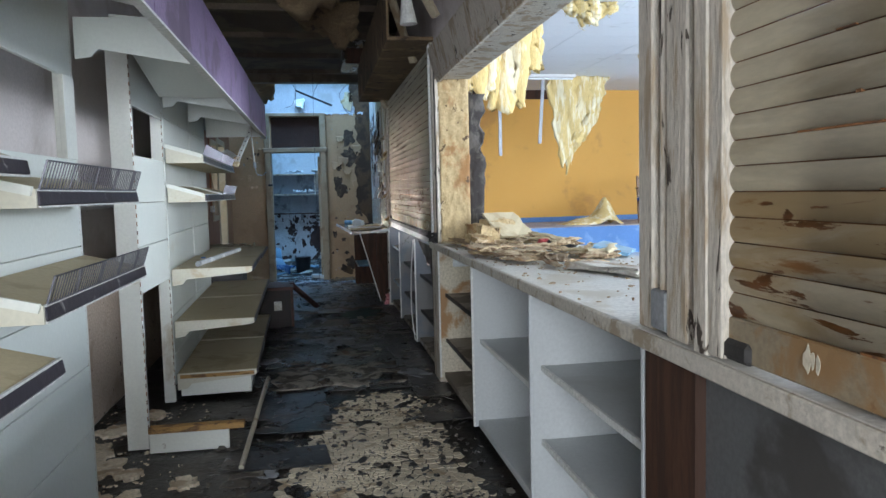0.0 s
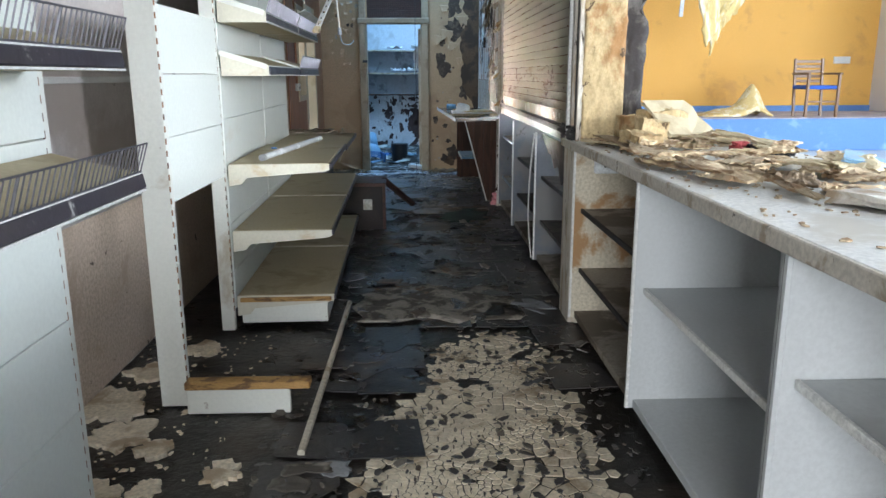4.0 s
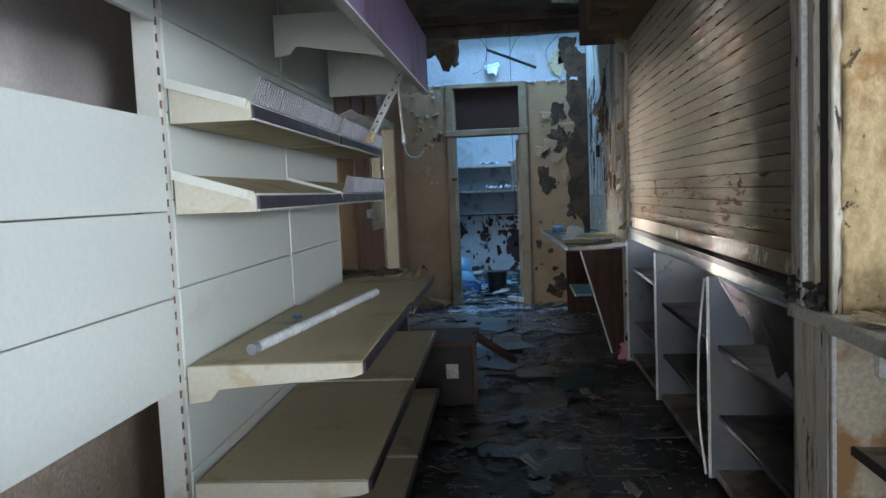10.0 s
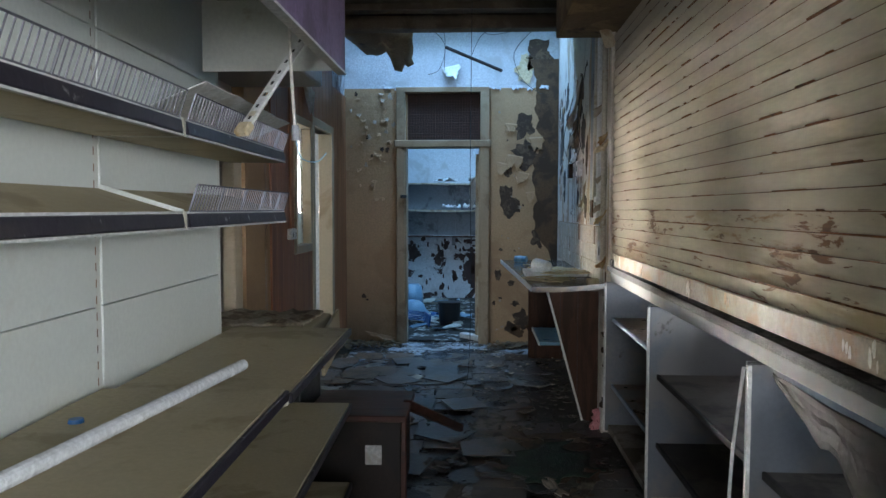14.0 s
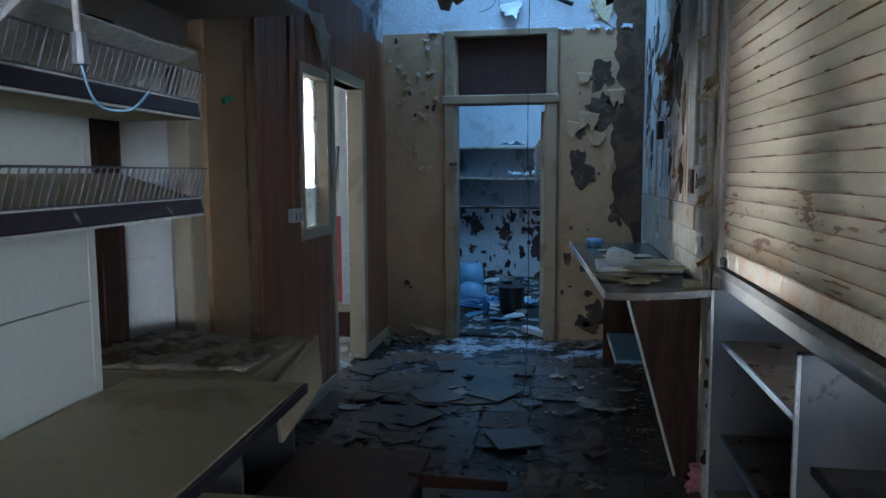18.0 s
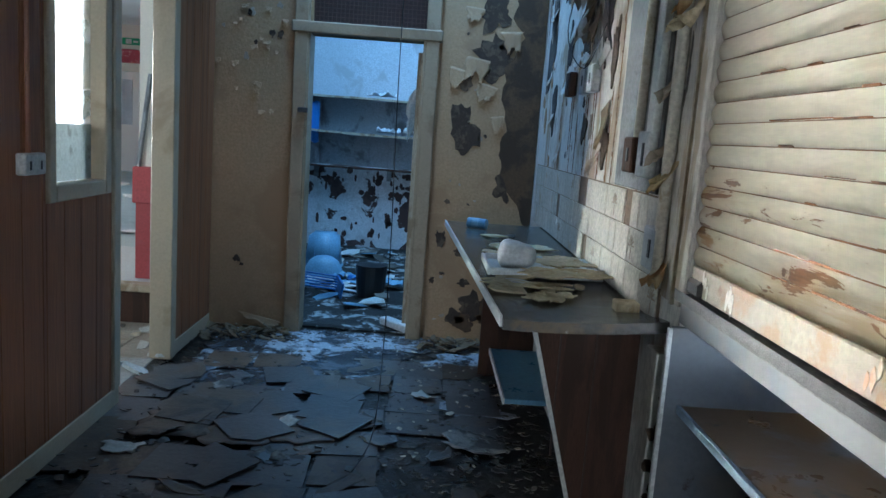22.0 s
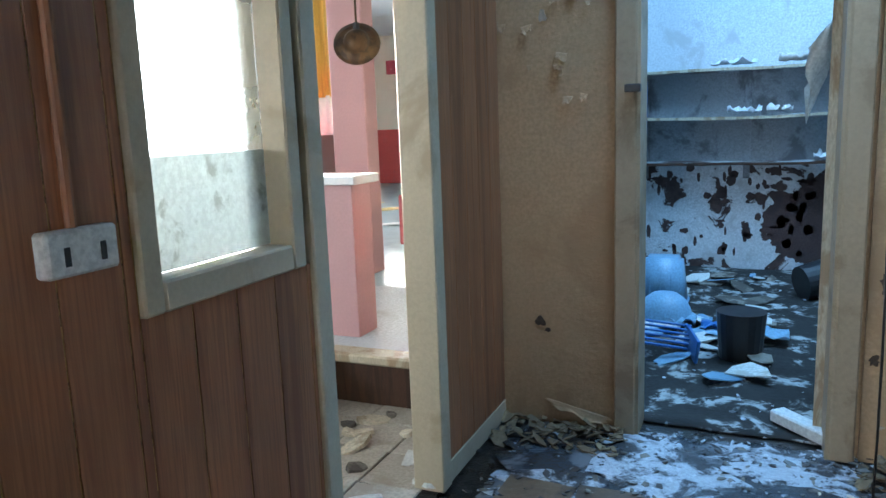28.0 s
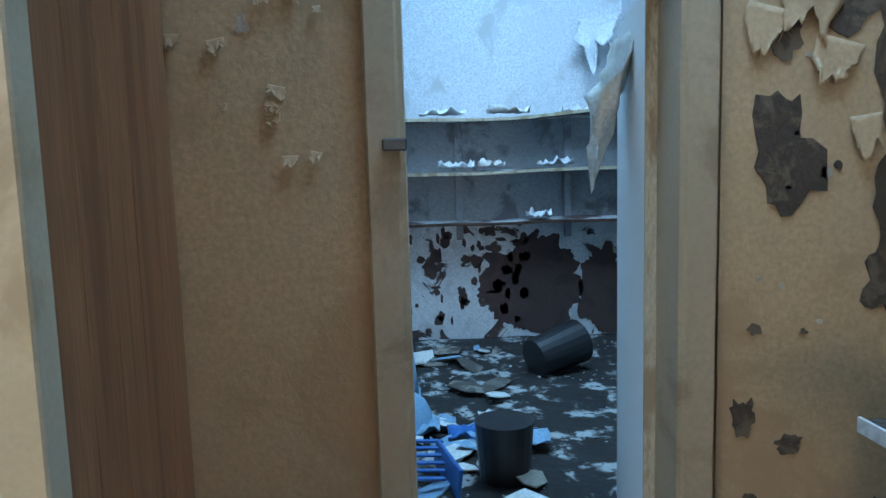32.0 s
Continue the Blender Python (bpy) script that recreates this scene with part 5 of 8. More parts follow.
bm = bmesh.new()
for k in range(28):
    add_rod(bm, (-0.69 + 0.03 * k, 13.182, 2.28), (-0.69 + 0.03 * k, 13.182, 2.78), 0.0018, seg=4)
for k in range(17):
    add_rod(bm, (-0.7, 13.179, 2.29 + 0.03 * k), (0.12, 13.179, 2.29 + 0.03 * k), 0.0018, seg=4)
part("wire_mesh", bm, "redwood", vent, "brown wire mesh")

# open door leaf in the store
ld = thing("door_2", (0.1, 13.7, 0), "white panelled door standing open into the store", "door", kind="structure")
part("leaf", obox((0.145, 13.71, 1.08), (0.04, 0.8, 2.1), (0, 0, -8.5), 0.003), "whitedoor", ld)
part("edge", obox((0.083, 13.318, 1.08), (0.045, 0.02, 2.1), (0, 0, -8.5), 0.002), "frame", ld, "brown worn door edge")

# store shelves, bins
for z in (1.07, 1.5, 1.94):
    s = thing("store_shelf", (-0.5, 17.2, z), "broken wooden store shelf with flaking paint", "shelf", "store shelves")
    part("board", sheet(lambda u, v, z=z: (-2.2 + 3.3 * u, 17.1 + 0.32 * v, z + 0.02 * noise.noise((u * 4, v, z)) + (0.06 * (u - 0.75) * 4 if u > 0.75 and z > 1.9 else 0)), 10, 1, 0.022), "burnt", s)
    part("front_lip", sheet(lambda u, v, z=z: (-2.2 + 3.3 * u, 17.095, z - 0.024 + 0.026 * v + 0.02 * noise.noise((u * 4, 0.0, z)) + (0.06 * (u - 0.75) * 4 if u > 0.75 and z > 1.9 else 0) + 0.006 * noise.noise((u * 30, v, z))), 40, 1, 0.006), ("frame", "darkwood", "darkwood")[int(z * 2) % 3], s)
for y, r, h, x in ((14.5, 0.15, 0.3, -0.28),):
    bm = bmesh.new()
    bmesh.ops.create_cone(bm, cap_ends=True, segments=20, radius1=r * 0.85, radius2=r, depth=h, matrix=Matrix.Translation((x, y, h / 2)))
    lone("bin", bm, "blackplastic", "black plastic bin on the store floor", "bin")

# ---- bar room things ----
bar = thing("bar_counter", (-3.1, 13.7, 0.3), "salmon pink bar counter with a pale top", "counter")
part("body", box(-4.2, -2.33, 13.3, 13.52, 0.3, 1.2, 0.006), "salmon", bar)
part("top", box(-4.25, -2.29, 13.26, 13.56, 1.2, 1.25, 0.006), "hallwhite", bar)
setting("column_bar", box(-3.47, -3.15, 15.0, 15.2, 0.3, 3.4, 0.01), "salmon")
rb = thing("red_post", (-1.9, 13.3, 0.3), "dark red square newel post", "post")
part("shaft", box(-1.985, -1.86, 13.25, 13.38, 0.3, 0.95, 0.004), "redwall", rb)
part("cap", box(-2.0, -1.84, 13.22, 13.42, 0.88, 1.15, 0.006), "redwall", rb)
lone("leaning_board", obox((-1.935, 13.33, 1.49), (0.025, 0.14, 0.69), (0, 7, 0), 0.003), "greywall", "grey board propped upright on the red post", "board")
exitdoor = thing("door_3", (-6.4, 23.95, 0.3), "white glazed exit door", "door", kind="structure")
part("leaf", box(-7.1, -6.1, 23.93, 23.99, 0.3, 2.42, 0.005), "whitedoor", exitdoor)
part("pane", box(-6.95, -6.25, 23.915, 23.932, 1.3, 2.25), "hallfloor", exitdoor)
lone("pelmet", box(-7.5, -6.0, 23.88, 24.0, 2.6, 2.88, 0.01), "pelmet", "red patterned pelmet over the exit door", "pelmet")
bell = thing("ceiling_lamp", (-2.86, 14.4, 2.0), "tarnished brass dish lamp hanging tilted on a chain", "lamp")
TILT = Matrix.LocRotScale((-2.86, 14.4, 2.1), Euler((radians(66), 0, radians(24))), (1.08, 1.08, 1.05))


def turned(profile, m, seg=28):
    """A body of revolution about its own z, placed by m."""
    bm = bmesh.new()
    rings = [[bm.verts.new(m @ Vector((r * math.cos(k * math.tau / seg), r * math.sin(k * math.tau / seg), z))) for k in range(seg)] for r, z in profile]
    for a, b in zip(rings, rings[1:]):
        for k in range(seg):
            bm.faces.new((a[k], a[(k + 1) % seg], b[(k + 1) % seg], b[k]))
    bm.faces.new(rings[0])
    bm.faces.new(rings[-1])
    return bm


part("dish", turned(((0.15, 0.0), (0.155, 0.008), (0.12, 0.022), (0.09, 0.028), (0.085, 0.05), (0.06, 0.085), (0.02, 0.1)), TILT), "brass", bell, smooth=True)
part("inner_cup", turned(((0.08, -0.004), (0.082, -0.02), (0.06, -0.035), (0.02, -0.04)), TILT), "brass", bell, smooth=True)
part("cap", rod((-2.86, 14.4, 2.16), (-2.86, 14.4, 2.25), 0.03, 0.02, 12), "blackplastic", bell)
part("chain", rod((-2.86, 14.4, 2.25), (-2.86, 14.4, 3.4), 0.008), "brass", bell)

# ---- hanging ceiling, wires and ducts ----


def ragged(u, v, s, seed):
    return s * noise.noise(Vector((u * 5 + seed, v * 5, seed * 1.7)))


def hanging_sheet(name, top_a, top_b, drop, sway, mat, label, category, thick=0.03, seed=0.0, tip=0.5, rough=0.06, nu=14, nv=14):
    """A torn sheet that hangs from a line a-b: longest where u is near tip, ragged at its lower edge."""
    a, b = Vector(top_a), Vector(top_b)

    def fn(u, v):
        reach = drop * (1.0 - 0.62 * abs(u - tip) / max(tip, 1 - tip)) * (1 + 0.5 * noise.noise(Vector((u * 6, seed, 3.3))))
        wob = Vector((ragged(u, v, rough, seed), ragged(u, v, rough, seed + 5), 0))
        return a.lerp(b, u * (1 - 0.25 * v) + 0.12 * v) + Vector(sway) * v * v + wob * (0.3 + v) + Vector((0, 0, -reach * v))
    return lone(name, sheet(fn, nu, nv, thick), mat, label, category, smooth=True)


hanging_sheet("ceiling_board", (-1.3, 12.05, 3.3), (-0.52, 12.1, 3.3), 0.36, (0.0, 0.75, 0.1), "browncollapse", "brown torn ceiling board hanging at the roof light", "ceiling board", seed=1.0, tip=0.8, rough=0.02)
for k, (xa, ya, xb, yb, d, sx, sd) in enumerate(((-0.42, 2.2, 0.25, 2.9, 0.55, 0.1, 2.0), (-0.45, 3.4, 0.45, 3.8, 0.42, -0.1, 3.1), (-0.3, 4.6, 0.5, 4.5, 0.38, 0.05, 4.7), (-0.4, 6.0, 0.4, 6.3, 0.34, 0.0, 6.2), (-0.2, 7.6, 0.5, 7.4, 0.3, 0.1, 7.9))):
    hanging_sheet("ceiling_board", (xa, ya, 3.28), (xb, yb, 3.28), d, (sx, 0.35, 0.0), "browncollapse", "rotten brown ceiling board sagging from the ceiling", "ceiling board", seed=sd, tip=0.3 + 0.1 * k, rough=0.08)
hanging_sheet("wall_paper_sheet", (-1.375, 10.95, 2.62), (-1.375, 11.3, 2.66), 0.36, (0.05, 0.05, 0), "paper", "white paper sheet hanging above the window", "paper", thick=0.002, seed=9.0, tip=0.6, rough=0.012)

duct = thing("foil_duct", (0.63, 9.6, 3.04), "foil-wrapped duct box under the ceiling", "duct")
bm = bmesh.new()
add_box(bm, 0.4, 0.86, 9.3, 10.1, 3.05, 3.3)
bmesh.ops.subdivide_edges(bm, edges=bm.edges, cuts=7, use_grid_fill=True)
for v in bm.verts:
    v.co += Vector((ragged(v.co.x * 4, v.co.z * 4, 0.03, 2.0), ragged(v.co.x * 4, v.co.y * 3, 0.03, 8.0), ragged(v.co.x * 3, v.co.y * 4, 0.02, 1.0)))
part("foil_wrap", bm, "foil", duct)
part("end_board", box(0.42, 0.84, 9.27, 9.285, 3.02, 3.2), "darkwood", duct)
for a, b in (((0.62, 6.4, 3.25), (0.9, 6.75, 2.6)), ((0.6, 9.3, 3.25), (0.93, 9.75, 2.55)), ((0.5, 5.2, 3.28), (0.9, 5.5, 2.7))):
    lone("brace", obox((Vector(a) + Vector(b)) / 2, (0.06, 0.04, (Vector(a) - Vector(b)).length), [math.degrees(q) for q in (Vector(b) - Vector(a)).to_track_quat("Z", "Y").to_euler()], 0.004), "frame", "diagonal timber brace under the shutter housing", "brace", "timber braces")
lone("paper_cone", rod((0.66, 5.3, 2.86), (0.68, 5.3, 2.6), 0.02, 0.06, 10), "paper", "white paper scrap hanging at the housing", "paper scrap")

WIRES = (
    ((-0.55, 11.98, 3.2), (-0.4, 12.35, 3.3), (-0.25, 12.4, 3.15), (-0.3, 12.4, 2.92), (-0.42, 12.42, 2.86)),
    ((0.03, 11.3, 3.3), (0.025, 11.3, 2.6), (0.02, 11.3, 1.8), (0.03, 11.3, 0.9), (0.02, 11.28, 0.3), (0.0, 11.1, 0.06), (-0.06, 10.8, 0.03)),
    ((-0.25, 11.98, 3.22), (-0.24, 12.2, 3.15), (-0.245, 12.25, 3.0), (-0.25, 12.25, 2.86)),
    ((0.5, 11.98, 3.2), (0.2, 12.4, 3.25), (0.05, 12.4, 3.35), (-0.1, 11.98, 3.2)),
    ((0.6, 11.98, 3.2), (0.45, 12.6, 3.1), (0.55, 12.7, 2.85), (0.75, 12.8, 2.72)),
    ((0.2, 11.98, 3.2), (0.1, 12.3, 3.2), (0.0, 12.4, 3.0)),
    ((0.9, 10.6, 2.6), (0.85, 10.7, 2.2), (0.93, 10.9, 1.95), (0.95, 11.2, 2.2)),
    ((0.93, 11.6, 2.5), (0.84, 11.5, 2.1), (0.9, 11.3, 1.9), (0.95, 11.1, 2.1)),
)
for pts in WIRES:
    lone("cable", add_tube(bmesh.new(), curve_pts(pts), 0.003, 5), "blackcord", "thin black cable dangling from the ceiling", "cable", "dangling cables", smooth=True)
lone("broken_bar", obox((0.04, 12.4, 3.01), (0.62, 0.035, 0.03), (0, 23, 0), 0.005), "blackplastic", "broken black bar hanging in the cables", "bar")
cord = thing("pendant_cord", (-0.53, 7.4, 1.72), "cream pendant cord with a lamp holder", "lamp cord")
part("cord", add_tube(bmesh.new(), curve_pts(((-0.545, 7.42, 2.4), (-0.55, 7.42, 2.15), (-0.545, 7.41, 1.98), (-0.53, 7.4, 1.78))), 0.006, 6), "cord", cord, smooth=True)
part("holder", rod((-0.53, 7.4, 1.79), (-0.528, 7.4, 1.74), 0.012, 0.015, 10), "metalgrey", cord)
part("bare_wires", add_tube(bmesh.new(), curve_pts(((-0.528, 7.4, 1.74), (-0.51, 7.41, 1.68), (-0.46, 7.42, 1.67), (-0.43, 7.43, 1.7))), 0.0025, 5), "bluebin", cord, smooth=True)

# ---- orange hall ----
def insulation_rag(x0, x1, y, z0, strips, label, seed):
    """Glass wool torn into overlapping ragged strips under a ceiling hole."""
    rr = random.Random(seed)
    t = thing("insulation_batt", ((x0 + x1) / 2, y, z0 - 1.0), label, "insulation", "hanging glass wool")
    for k in range(strips):
        xa = x0 + (x1 - x0) * (k + 0.5 + rr.uniform(-0.15, 0.15)) / strips
        w = (x1 - x0) / strips * rr.uniform(1.6, 2.0)
        d = (0.55 + 0.45 * math.sin(math.pi * (k + 0.7) / (strips + 0.4))) * rr.uniform(0.75, 1.1)
        sx, sd = rr.uniform(-0.15, 0.12), rr.uniform(0, 40)

        def fn(u, v, xa=xa, w=w, d=d, sx=sx, sd=sd, k=k):
            taper = 1 - 0.3 * v
            wob = 0.12 * w * noise.noise(Vector((v * 5 + sd, u * 2, 1.0))) + 0.06 * w * noise.noise(Vector((v * 22, u * 6, sd)))
            low = 1 - 0.55 * (u if sd > 20 else 1 - u) + 0.12 * noise.noise(Vector((u * 3, sd, 0.5))) + 0.07 * noise.noise(Vector((u * 11, sd, 2.5)))
            fold = 0.09 * noise.noise(Vector((u * 5, v * 1.6, sd))) + 0.012 * noise.noise(Vector((u * 22, v * 3.0, sd)))
            return (xa + (u - 0.5) * w * taper + sx * v + wob, y + 0.04 * k + fold, z0 - d * strips_drop * v * low)
        part("strip", sheet(fn, 18, 20, 0.035), "insulation", t, smooth=True)
        bm = bmesh.new()
        for q in range(9):
            p = Vector(fn(rr.random(), 0.8 + 0.2 * rr.random()))
            e = p + Vector((rr.uniform(-0.06, 0.06), rr.uniform(-0.04, 0.04), -rr.uniform(0.05, 0.16) * min(1.0, strips_drop)))
            m_ = (p + e) / 2 + Vector((rr.uniform(-0.03, 0.03), 0, 0))
            add_tube(bm, curve_pts((p, m_, e), 3), 0.0025, 4)
        part("fibre_wisp", bm, "insulation", t)


strips_drop = 1.3
insulation_rag(1.3, 1.85, 6.5, 3.47, 3, "yellow glass wool batt hanging from the hall ceiling", 2)
near_batt = thing("insulation_batt", (1.55, 6.5, 2.2), "thick yellow glass wool batt sagging through the hall ceiling", "insulation", "hanging glass wool")
for k, (xa, w, low, lean) in enumerate(((1.42, 0.3, 2.3, -0.05), (1.62, 0.34, 2.18, 0.03), (1.8, 0.2, 2.5, 0.08))):
    part("fold", sheet(lambda u, v, xa=xa, w=w, low=low, lean=lean, k=k: (xa + (u - 0.5) * w * (1 + 0.25 * noise.noise((v * 5, k * 3.1, 1))) + lean * v + 0.02 * noise.noise((u * 9, v * 14, k)), 6.42 + 0.06 * k + 0.07 * noise.noise((u * 4, v * 2.5, k * 2.0)) + 0.012 * noise.noise((u * 22, v * 18, k)), 3.46 - (3.46 - low) * v * (1 + 0.12 * noise.noise((u * 5, k * 7.0, 2)) + 0.05 * noise.noise((u * 17, k, 4)))), 20, 28, 0.06), "insulation", near_batt, smooth=True)
strips_drop = 1.75
insulation_rag(4.3, 5.2, 13.1, 3.47, 2, "yellow glass wool hanging in rags before the orange wall", 5)
strips_drop = 0.7
insulation_rag(5.0, 5.16, 11.0, 3.47, 1, "narrow yellow glass wool strip hanging", 8)
strips_drop = 0.35
insulation_rag(2.7, 3.25, 8.0, 3.47, 2, "yellow glass wool rag at the hall ceiling", 9)
hp = sheet(lambda u, v: (4.55 + 1.1 * u, 13.3 + 0.6 * v, 0.8 + 0.42 * math.exp(-((u - 0.78) / 0.16) ** 2 - ((v - 0.5) / 0.4) ** 2) + 0.12 * math.sin(math.pi * u) * math.sin(math.pi * v) + 0.03 * noise.noise((u * 8, v * 8, 2))), 24, 10, 0.03)
lone("insulation_roll", hp, "insulation", "crumpled yellow glass wool on the stage", "insulation", smooth=True)
for x, z in ((3.24, 2.1), (4.0, 2.3)):
    st = thing("ceiling_strip", (x, 13.0, z), "loose white metal ceiling strip hanging down", "metal strip", "hanging ceiling strips")
    part("strip", obox((x, 13.0, z + 0.6), (0.06, 0.02, 1.25), (0, 4 if x > 3.5 else 0, 0), 0.003), "metalgrey", st)
lf = thing("ceiling_light", (4.1, 13.0, 3.4), "fluorescent ceiling light fitting", "lamp")
part("body", box(3.62, 4.62, 12.93, 13.07, 3.43, 3.48, 0.008), "hallwhite", lf)
part("tube", rod((3.66, 13.0, 3.41), (4.58, 13.0, 3.41), 0.018, seg=10), "tube", lf)
so = thing("wall_socket", (7.6, 14.98, 1.6), "white double wall socket", "socket")
part("plate", box(7.45, 7.75, 14.97, 15.0, 1.62, 1.74, 0.006), "whitetrim", so)

ch = thing("armchair", (6.25, 13.25, 0.79), "wooden armchair with a blue seat on the stage", "chair")
cz = 0.79
for dx, dy in ((-0.24, -0.22), (0.24, -0.22)):
    part("leg", box(6.25 + dx - 0.02, 6.25 + dx + 0.02, 13.25 + dy - 0.02, 13.25 + dy + 0.02, cz, cz + 0.64, 0.005), "chairwood", ch)
for dx in (-0.22, 0.22):
    part("leg", obox((6.25 + dx, 13.25 + 0.24, cz + 0.44), (0.04, 0.035, 0.9), (-6, 0, 0), 0.005), "chairwood", ch)
part("seat", box(6.0, 6.5, 13.03, 13.5, cz + 0.42, cz + 0.48, 0.015), "seatblue", ch)
for k in range(5):
    part("back_slat", box(6.02, 6.48, 13.51 + 0.006 * k, 13.53 + 0.006 * k, cz + 0.52 + 0.075 * k, cz + 0.565 + 0.075 * k, 0.004), "chairwood", ch)
for dx in (-0.25, 0.25):
    part("armrest", box(6.25 + dx - 0.025, 6.25 + dx + 0.025, 13.0, 13.5, cz + 0.64, cz + 0.67, 0.006), "chairwood", ch)
part("stretcher", box(6.03, 6.47, 13.03, 13.05, cz + 0.22, cz + 0.25, 0.004), "chairwood", ch)

# rubble on the counter
r2 = random.Random(11)


def slab(c, size, rot, name, mat, label, category, group=""):
    bm = obox(c, size, rot)
    bmesh.ops.subdivide_edges(bm, edges=bm.edges, cuts=3, use_grid_fill=True)
    for v in bm.verts:
        v.co += Vector((r2.uniform(-1, 1), r2.uniform(-1, 1), r2.uniform(-0.5, 0.5))) * min(size) * 0.45
    return lone(name, bm, mat, label, category, group)


def torn_board(cx, cy, w, ln, rz, z, thick, tip, mat, label, bend=0.02):
    """A splintered flat board on the counter: ragged ends and sides, slightly warped."""
    sd = r2.uniform(0, 99)
    c_, s_ = math.cos(rz), math.sin(rz)

    def fn(u, v):
        a = (u - 0.5) * w * (1 + 0.5 * noise.noise(Vector((v * 4, sd, 1))) + 0.3 * noise.noise(Vector((v * 15, sd, 2))))
        b = (v - 0.5) * ln * (1 + 0.45 * noise.noise(Vector((u * 5, sd, 3))) + 0.3 * noise.noise(Vector((u * 16, sd, 5))))
        return (min(1.83, max(0.925, cx + a * c_ - b * s_)), min(5.8, cy + a * s_ + b * c_), z + tip * (v - 0.2) * ln + bend * abs(noise.noise(Vector((u * 2, v * 2, sd)))) + 0.005 * noise.noise(Vector((u * 14, v * 14, sd))))
    return lone("rotten_board", sheet(fn, 14, 12, thick), mat, label, "rubble", "rubble on the counter")


for k in range(64):
    y = 3.75 + 2.0 * r2.random() ** 0.75
    heap = 0.05 * max(0.0, 1 - abs(y - 5.1) / 1.1)
    long = r2.random() < 0.4
    torn_board(r2.uniform(1.0, 1.7), y, r2.uniform(0.05, 0.16), r2.uniform(0.2, 0.55) if long else r2.uniform(0.07, 0.2), r2.uniform(-0.7, 0.7) if long else r2.uniform(0, 6.28),
               1.092 + r2.uniform(0, 0.025) + heap * r2.random(), r2.uniform(0.004, 0.012), r2.uniform(-0.02, 0.09), r2.choice(("rubble", "rubble", "rubble", "trayfood", "browncollapse")), "splintered piece of rotten board on the counter")
for cx, cy, cz, sx, sy, sz in ((1.2, 5.52, 1.15, 0.16, 0.26, 0.15), (1.12, 5.25, 1.12, 0.13, 0.2, 0.09), (1.34, 5.66, 1.17, 0.2, 0.16, 0.18)):
    bm = obox((cx, cy, cz), (sx, sy, sz), (4, 5, 14))
    bmesh.ops.subdivide_edges(bm, edges=bm.edges, cuts=9, use_grid_fill=True)
    for v in bm.verts:
        p = v.co * 16
        v.co += 0.02 * noise.noise_vector(v.co * 9) + 0.012 * noise.noise_vector(p * 2.2)
    lone("plaster_lump", bm, "yellowplaster", "crumbled yellow plaster lump beside the post", "rubble", "rubble on the counter")
slab((1.4, 3.55, 1.1), (0.2, 0.5, 0.03), (0, 3, 20), "board_fragment", "whitewall", "pale broken panel on the counter", "rubble")
slab((1.42, 5.6, 1.22), (0.3, 0.28, 0.02), (35, 0, 25), "board_fragment", "shelf", "tilted brown board by the post", "rubble")
slab((1.6, 4.9, 1.12), (0.12, 0.2, 0.04), (0, 0, 10), "dark_bottle", "blackplastic", "dark plastic scrap in the rubble", "rubble")
slab((1.5, 5.0, 1.13), (0.05, 0.06, 0.03), (0, 0, 10), "red_scrap", "redwall", "small red plastic cap in the rubble", "rubble")
slab((1.75, 4.4, 1.12), (0.2, 0.35, 0.02), (0, 14, -30), "blue_sheet", "bluebin", "bent pale blue sheet in the rubble", "rubble")
bm = bmesh.new()
for k in range(420):
    add_flake(bm, (r2.uniform(0.93, 1.82), 2.4 + 3.45 * r2.random() ** 0.6, 1.081), r2.uniform(0.003, 0.013), 0.004, r2, (r2.uniform(-12, 12), r2.uniform(-12, 12), r2.uniform(0, 360)), 5)
lone("counter_crumbs", bm, "rubble", "wood crumbs strewn over the counter", "crumbs", kind="stuff")
tp = sheet(lambda u, v: (1.2 + 0.2 * u * (0.6 + 0.5 * noise.noise((v * 7, 2.0, u))), 5.93 + 0.05 * noise.noise((u * 3, v * 8, 4)), 1.12 + 1.1 * v), 5, 18, 0.02)
lone("torn_wall_edge", tp, "mould", "torn dark wall lining beside the post", "wall lining", smooth=True)

# ---- things beyond the shelving ----
bx = thing("brown_cabinet_box", (-0.5, 8.85, 0), "dark brown wooden box with a white label", "box")
part("body", box(-0.78, -0.3, 8.62, 9.1, 0.0, 0.425, 0.006), "blackwood", bx)
part("lid", box(-0.8, -0.27, 8.59, 9.12, 0.425, 0.46, 0.006), "redwood", bx)
part("corner_post", box(-0.3, -0.272, 8.6, 8.64, 0.0, 0.425, 0.004), "redwood", bx)
part("label", box(-0.485, -0.4, 8.611, 8.621, 0.2, 0.3, 0.002), "paper", bx, "white card label")
lone("loose_plank", obox((-0.16, 9.3, 0.255), (0.05, 1.0, 0.05), (-23, 0, -17), 0.006), "redwood", "dark brown plank leaning from the box to the floor", "slat")
bench = thing("low_bench", (-1.05, 8.8, 0), "pale low bench with a filthy crumpled cover", "bench")
part("top", box(-1.42, -0.74, 8.5, 9.04, 0.85, 0.92, 0.006), "shelf", bench)
part("side", box(-1.42, -0.8, 8.52, 8.54, 0.0, 0.85), "darkpanel", bench)
part("side", box(-1.42, -0.8, 9.0, 9.02, 0.0, 0.85), "darkpanel", bench)
part("back", box(-1.44, -1.42, 8.52, 9.02, 0.0, 0.9), "darkpanel", bench)
part("front_board", obox((-0.70, 8.82, 0.8), (0.018, 0.44, 0.22), (10, 0, 0), 0.003), "shelf", bench, "loose cream front board")
